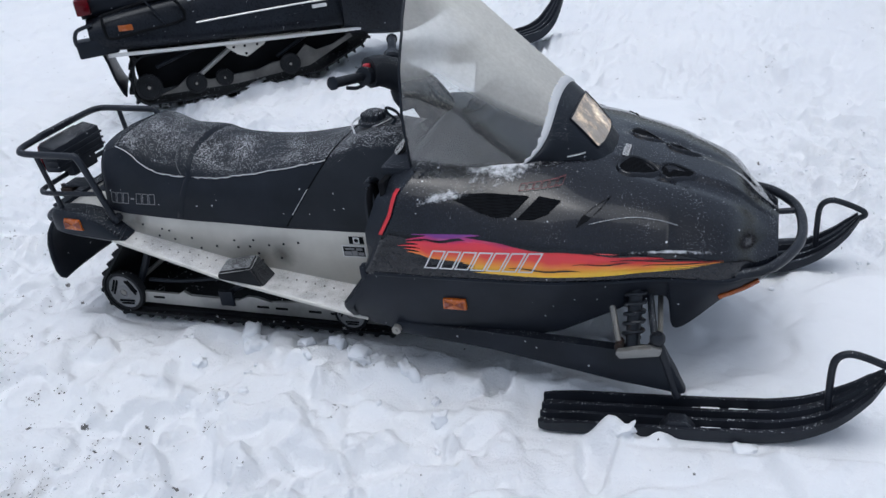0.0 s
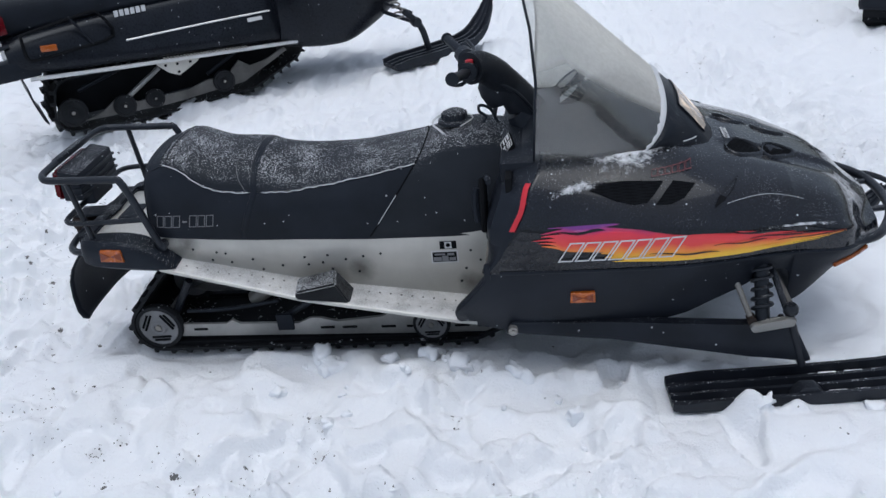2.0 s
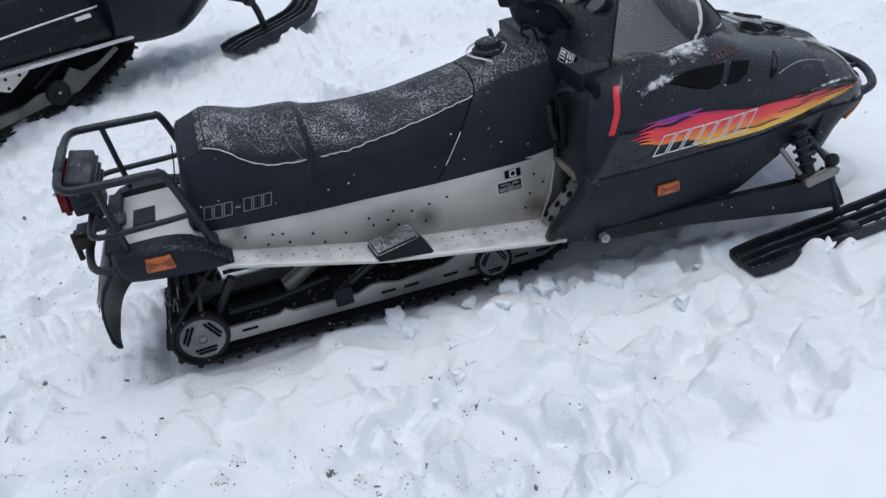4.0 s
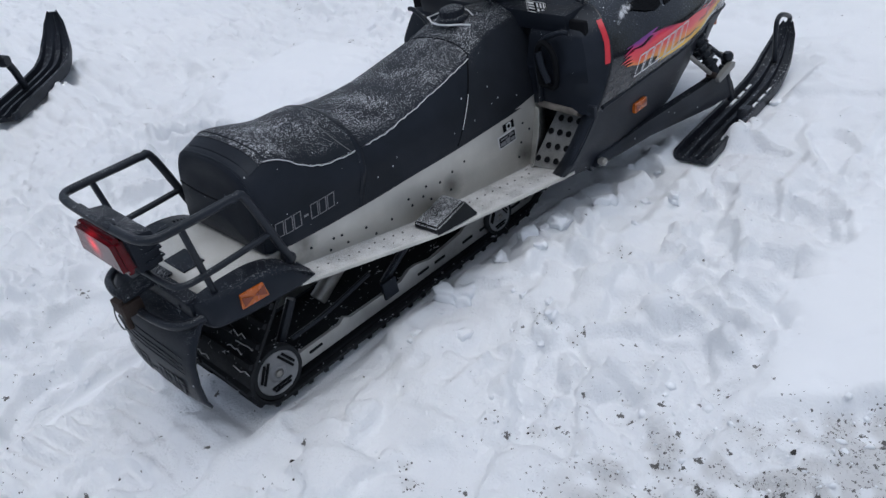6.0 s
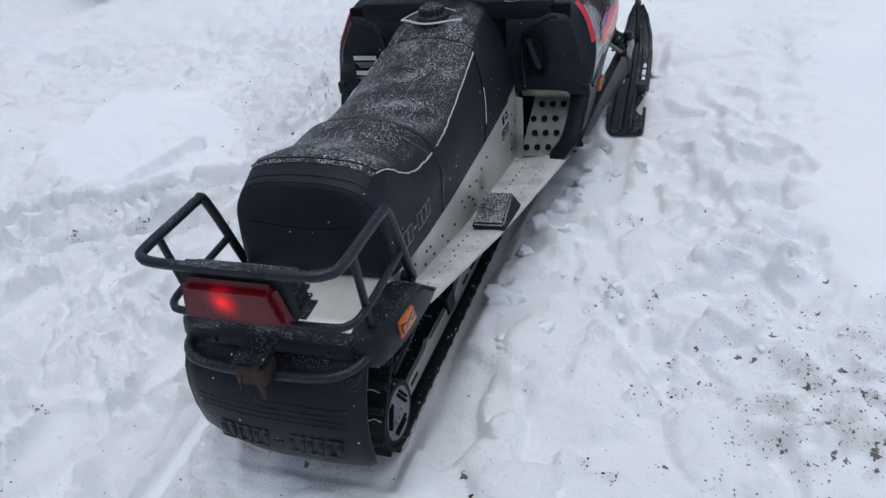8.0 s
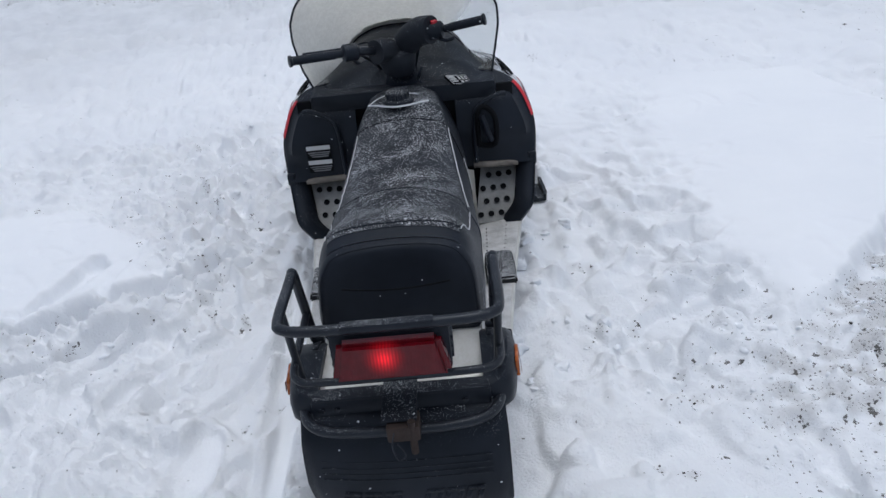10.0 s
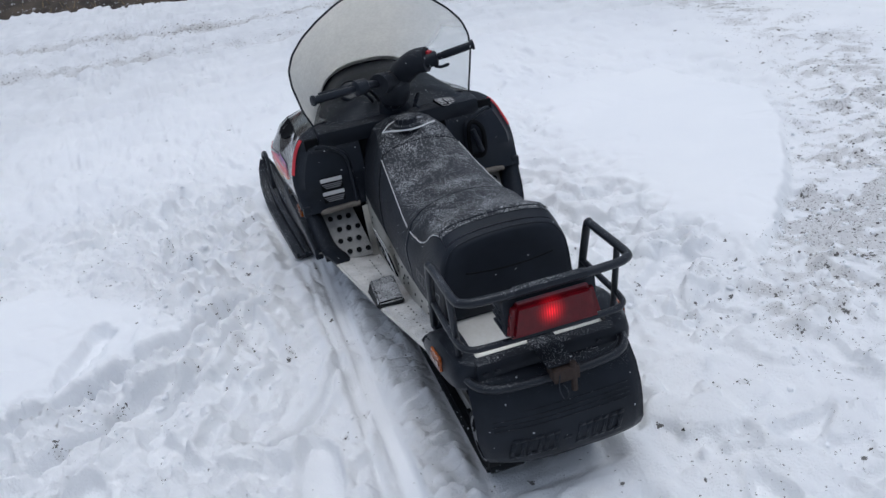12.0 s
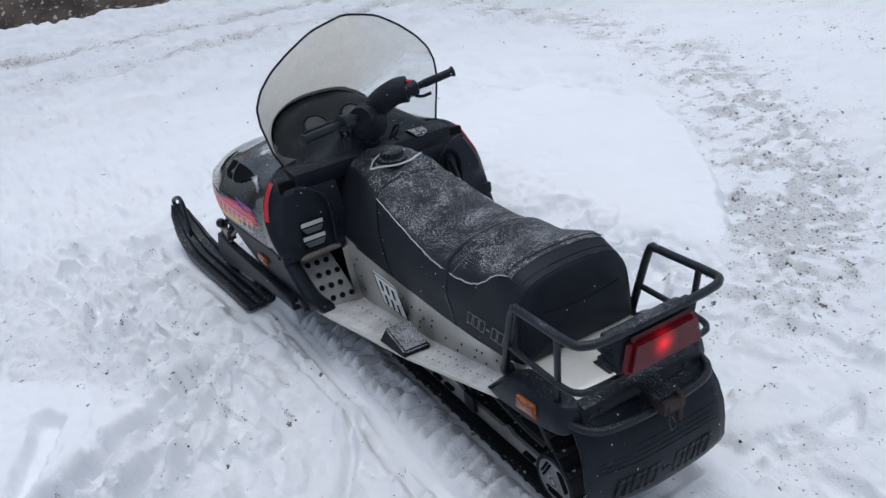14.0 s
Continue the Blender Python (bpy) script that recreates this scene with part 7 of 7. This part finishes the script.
# silver running-board edge with a serrated step
edge = part("board_edge", tube([(-0.12, -0.03, 0.508), (0.3, -0.034, 0.468), (0.9, -0.034, 0.416), (1.46, -0.026, 0.368)], 0.012, 8, 6), SILVER, tourer, "bare aluminium running-board edge")
tooth = mesh_of(block(-0.005, 0.005, -0.012, 0.012, 0.0, 0.01, 0))
tooth.materials.append(STEEL)
for k in range(26):
    x = 0.62 + 0.02 * k
    t = part("tooth", tooth, STEEL, edge)
    t.location = (x, -0.034, lerp(x, [-0.12, 0.3, 0.9, 1.46], [0.508, 0.468, 0.416, 0.368]) + 0.01)
part("pinstripe", tube([(0.44, -0.006, 0.60), (0.9, 0.012, 0.594), (1.33, 0.012, 0.586)], 0.006, 6, 5), SILVER, tourer, "silver pinstripe")
part("side_lettering", strokes(lambda u, v: (u, 0.052 + (v - 0.73) * 0.3, v), 0.42, 0.728, 0.19, 0.034, 6, 0.1, 0.004, 0.25, False), SILVER, tourer, "row of silver block shapes", 0)
part("small_label", slab([(1.175, 0.005, 0.545), (1.27, 0.008, 0.542), (1.27, 0.016, 0.562), (1.175, 0.012, 0.566)], 0.012, 0), WHITE, tourer, "small white label")
part("side_reflector", slab([(-0.02, -0.018, 0.638), (0.065, -0.02, 0.632), (0.065, -0.02, 0.668), (-0.02, -0.018, 0.673)], 0.012, 0.003), AMBER, tourer, "amber side reflector")
part("rear_lamp", block(-0.235, -0.15, 0.03, 0.17, 0.755, 0.85, 0.012), REDLENS, tourer, "red rear lamp")
part("side_recess", tube([(-0.10, -0.012, 0.745), (0.25, 0.0, 0.79), (0.33, 0.0, 0.775), (0.38, -0.004, 0.64), (0.15, -0.022, 0.615), (-0.06, -0.022, 0.60), (-0.10, -0.016, 0.63), (-0.10, -0.012, 0.745)], 0.009, 8, 3), VENTBLACK, tourer, "grab recess in the side")
part("recess_bar", tube([(0.17, -0.004, 0.79), (0.26, -0.016, 0.625)], 0.008, 8), TBLACK, tourer)
part("rear_bumper", tube([(-0.17, 0.02, 0.70), (-0.26, 0.0, 0.68), (-0.285, 0.0, 0.62), (-0.27, 0.01, 0.58), (-0.2, 0.02, 0.57)], 0.012, 8, 4), TUBE, tourer, "black tubular rear bumper")
part("bumper_end", block(-0.29, -0.05, -0.012, 0.10, 0.51, 0.615, 0.015), PLASTIC, tourer)
rows = [[(x, 0.05 + 0.5 * s, z) for s in np.linspace(0, 1, 7)] for x, z in ((-0.17, 0.53), (-0.15, 0.44), (-0.14, 0.34), (-0.115, 0.24), (-0.10, 0.215))]
fl = part("snow_flap", grid_bm(rows)[0], PLASTIC, tourer, "black rubber snow flap", 50)
so = fl.modifiers.new("thickness", "SOLIDIFY")
so.thickness = 0.008
make_track(tourer, [(0.05, 0.225, 0.105), (0.08, 0.34, 0.105), (1.42, 0.33, 0.11), (1.15, 0.205, 0.095), (0.5, 0.188, 0.1)], 0.46, 0.026, 0.07, 0.31)
for x, z, r in ((0.05, 0.24, 0.085), (0.345, 0.205, 0.068), (0.53, 0.205, 0.058), (0.97, 0.205, 0.07)):
    make_wheel(tourer, (x, 0.085, z), r, -1, RUBBER, 0, 0.4, 0.02)
rail = part("slide_rail", slab([(0.10, 0.105, 0.17), (0.6, 0.105, 0.145), (1.1, 0.105, 0.165), (1.42, 0.105, 0.30), (1.40, 0.105, 0.325), (1.27, 0.105, 0.27), (1.16, 0.105, 0.255), (1.09, 0.105, 0.31), (1.0, 0.105, 0.23), (0.86, 0.105, 0.235), (0.74, 0.105, 0.20), (0.43, 0.105, 0.205), (0.35, 0.105, 0.26), (0.30, 0.105, 0.255), (0.22, 0.105, 0.20)], 0.012, 0.002), DULLALLOY, tourer, "bare aluminium slide rail")
part("plate_bracket", slab([(0.58, 0.04, 0.42), (0.84, 0.04, 0.395), (0.83, 0.04, 0.38), (0.76, 0.04, 0.345), (0.70, 0.04, 0.318), (0.645, 0.04, 0.345), (0.585, 0.04, 0.40)], 0.008, 0.002), ALLOY, tourer, "light suspension bracket plate")
for x, z in ((0.63, 0.395), (0.70, 0.39), (0.78, 0.385), (0.70, 0.34)):
    part("rivet", disc((x, 0.038, z), (0, -1, 0), [(0, 0.009), (0.006, 0.007)], 8), VENTBLACK, tourer)
part("swing_arm", tube([(0.36, 0.11, 0.235), (0.60, 0.11, 0.375)], 0.016, 8), RAIL, tourer, "bare suspension arm")
for a, b in (((0.12, 0.2, 0.33), (0.45, 0.2, 0.42)), ((0.2, 0.25, 0.22), (0.5, 0.25, 0.40)), ((0.9, 0.2, 0.24), (1.2, 0.2, 0.38))):
    part("inner_arm", tube([a, b], 0.014, 8), TUBE, tourer)
# added block: stands for the dark inside the track, hides snow beyond
part("track_filler", block(-0.01, 1.40, 0.20, 0.36, 0.17, 0.46, 0.05), VENTBLACK, tourer, "black block added to darken the inside of the track")
part("inner_skirt", slab([(-0.02, 0.13, 0.44), (1.40, 0.13, 0.33), (1.40, 0.13, 0.40), (-0.02, 0.13, 0.52)], 0.01, 0.002), VENTBLACK, tourer)
# ski on its long strut
for y in (-0.13,):
    ski = part("ski", ski_shape(), SKI, tourer, "black ski", 35)
    ski.matrix_basis = pose(2.40, y, 0.085, 0, -2, 0) @ Matrix.Diagonal((0.90, 1.45, 1.5, 1))
    leg = part("ski_leg", tube([(2.20, y + 0.02, 0.42), (2.30, y, 0.30), (2.345, y, 0.14)], 0.022, 10, 5), TUBE, tourer, "black ski strut")
    part("strut_spring", tube([(2.2 + 0.03 * math.cos(k * 0.7) - 0.0016 * k, y + 0.05 + 0.03 * math.sin(k * 0.7), 0.36 + 0.004 * k) for k in range(60)], 0.006, 6, 1), STEEL, leg, "grey coil spring")
    part("lower_arm", tube([(2.27, y, 0.33), (2.10, y + 0.22, 0.42)], 0.014, 8), TUBE, tourer)
    part("upper_arm", tube([(2.25, y, 0.40), (2.08, y + 0.22, 0.50)], 0.011, 8), TUBE, tourer)
    part("knuckle", disc((2.27, y, 0.335), (0, 1, 0), [(-0.03, 0.03), (0, 0.036), (0.03, 0.03)], 12), TUBE, tourer, "black knuckle")

# ---- third snowmobile: its tail stands at the far side ----
far_sled = thing("snowmobile", pose(3.655, 3.29, -0.005, 0, 0, 61.5), "dark snowmobile tail with a broad snow flap", "snowmobile")
rows = [[(x, w * s, z) for s in np.linspace(-1, 1, 9)] for x, z, w in ((0.0, 0.46, 0.225), (-0.05, 0.38, 0.228), (-0.07, 0.28, 0.23), (-0.065, 0.16, 0.23), (-0.055, 0.13, 0.22))]
fl = part("snow_flap", grid_bm(rows)[0], PLASTIC, far_sled, "broad black rubber snow flap", 50)
so = fl.modifiers.new("thickness", "SOLIDIFY")
so.thickness = 0.008
make_track(far_sled, [(0.12, 0.11, 0.11), (0.2, 0.28, 0.1), (1.35, 0.22, 0.11), (1.15, 0.1, 0.1)], 0.42, 0.026, 0.07)
part("tunnel", block(-0.02, 1.4, -0.23, 0.23, 0.42, 0.48, 0.008), PLASTIC, far_sled, "black tunnel end")
part("seat", block(0.12, 1.2, -0.2, 0.2, 0.48, 0.72, 0.05), VINYLSIDE, far_sled, "black vinyl seat")
part("bumper_bar", tube([(0.05, -0.23, 0.45), (-0.06, -0.2, 0.47), (-0.09, 0, 0.47), (-0.06, 0.2, 0.47), (0.05, 0.23, 0.45)], 0.012, 8, 4), TUBE, far_sled)
# ---- dark earth bank at the far edge of the yard ----
bx, by = np.meshgrid(np.linspace(0, 6, 40), np.linspace(-14, 22, 160), indexing="ij")
edge = 9.95 + 0.36 * (by - 1.0) + 0.35 * vnoise(bx, by, 2.2, 31)
hz = 0.9 * np.clip(bx / 3, 0, 1) ** 0.8 + 0.18 * vnoise(bx, by, 0.5, 32) * np.clip(bx / 0.5, 0.1, 1) - 0.06
bm, vs = grid_bm(np.stack([edge + bx, by, hz], -1))
bank = tagged(part("earth_bank", bm, EARTH, None, "", 0), "dark frozen earth bank with patches of snow", "bank", kind="structure")
straw = bmesh.new()
r = random.Random(9)
for k in range(500):
    y = r.uniform(-6, 9)
    d = r.uniform(0.0, 0.9)
    x = 9.95 + 0.36 * (y - 1.0) + d
    z = 0.9 * (d / 3) ** 0.8 - 0.05
    a = r.uniform(0, 6.3)
    h = r.uniform(0.08, 0.22)
    q = [(x, y, z), (x + 0.012, y + 0.01, z), (x + 0.5 * h * math.cos(a), y + 0.5 * h * math.sin(a), z + h)]
    straw.faces.new([straw.verts.new(p) for p in q])
STRAW = surface("dry_straw", (0.22, 0.16, 0.08), 0.9, 0, 0.3, 60, 0.2)
tagged(part("dead_grass", straw, STRAW, None, "", 0), "dead straw-coloured grass on the bank", "grass", kind="stuff")

# ---- loose snow and dirt ----
r = np.random.RandomState(21)
spots = []
while len(spots) < 16:
    x = r.uniform(0.3, 1.85)
    y = -0.33 + r.normal(-0.12, 0.1)
    if y < -0.25 and not (1.68 < x and -0.6 < y < -0.35):
        spots.append((x, y, r.choice((0.5, 0.7, 1.0, 1.5), p=(0.55, 0.3, 0.12, 0.03))))
spots += [(0.62, -0.27, 2.4), (0.66, -0.31, 1.8), (1.0, -0.30, 1.7), (0.86, -0.29, 1.6), (1.12, -0.36, 2.0), (1.3, -0.40, 2.0)] + [(2.04, -0.55, 1.5), (2.36, -0.51, 1.3)]
crumbs("snow_clods", spots, 0.017, SNOWBIT, "loose clods of snow beside the track", "snow", 4, 0.75, True, 3, True)
lane = np.array(LANE[3:8])


def along_lane(wide):
    q = r.uniform(0, len(lane) - 1)
    i = int(min(len(lane) - 2, q))
    return lane[i] + (lane[i + 1] - lane[i]) * (q - i) + r.normal(0, wide, 2)


def clear_of_drift(spots):
    """Leave out what would lie on the untouched snow or below the machine."""
    x, y = np.array([p[0] for p in spots]), np.array([p[1] for p in spots])
    keep = 1 - np.maximum(inside(x, y, DRIFT_A, 0.02), inside(x, y, DRIFT_B, 0.02))
    return [p for p, k in zip(spots, keep) if k > 0.9 and not (-0.25 < p[0] < 2.8 and abs(p[1]) < 0.34)]


spots = [(r.uniform(-1.8, 3.6), r.uniform(-2.6, 2.6), r.choice((0.5, 0.8, 1.3), p=(0.6, 0.3, 0.1))) for _ in range(500)]
spots += [(*along_lane(0.33), r.choice((0.5, 0.8, 1.4, 2.0), p=(0.55, 0.3, 0.12, 0.03))) for _ in range(900)]
spots += [(r.normal(1.9, 0.9), r.normal(1.1, 0.35), r.choice((0.5, 0.8, 1.4, 2.0), p=(0.5, 0.33, 0.14, 0.03))) for _ in range(700)]
crumbs("snow_crumbs", clear_of_drift(spots), 0.0075, SNOWBIT, "scattered crumbs of snow", "snow", 5, 0.7)
spots = [(*along_lane(0.17), r.choice((0.5, 0.9, 1.6), p=(0.6, 0.32, 0.08))) for _ in range(360)]
spots += [(r.normal(-0.7, 0.5), r.uniform(-1.2, 1.2), r.choice((0.4, 0.7, 1.1), p=(0.6, 0.3, 0.1))) for _ in range(40)]
for bx, by, br in BLOTS:
    for _ in range(r.randint(2, 6)):
        spots.append((bx + r.normal(0, br * 0.6), by + r.normal(0, br * 0.6), r.uniform(0.4, 1.3)))
crumbs("dirt_crumbs", clear_of_drift(spots), 0.0038, DIRT, "dark gravel and soil crumbs on the snow", "gravel", 6, 0.55, False)
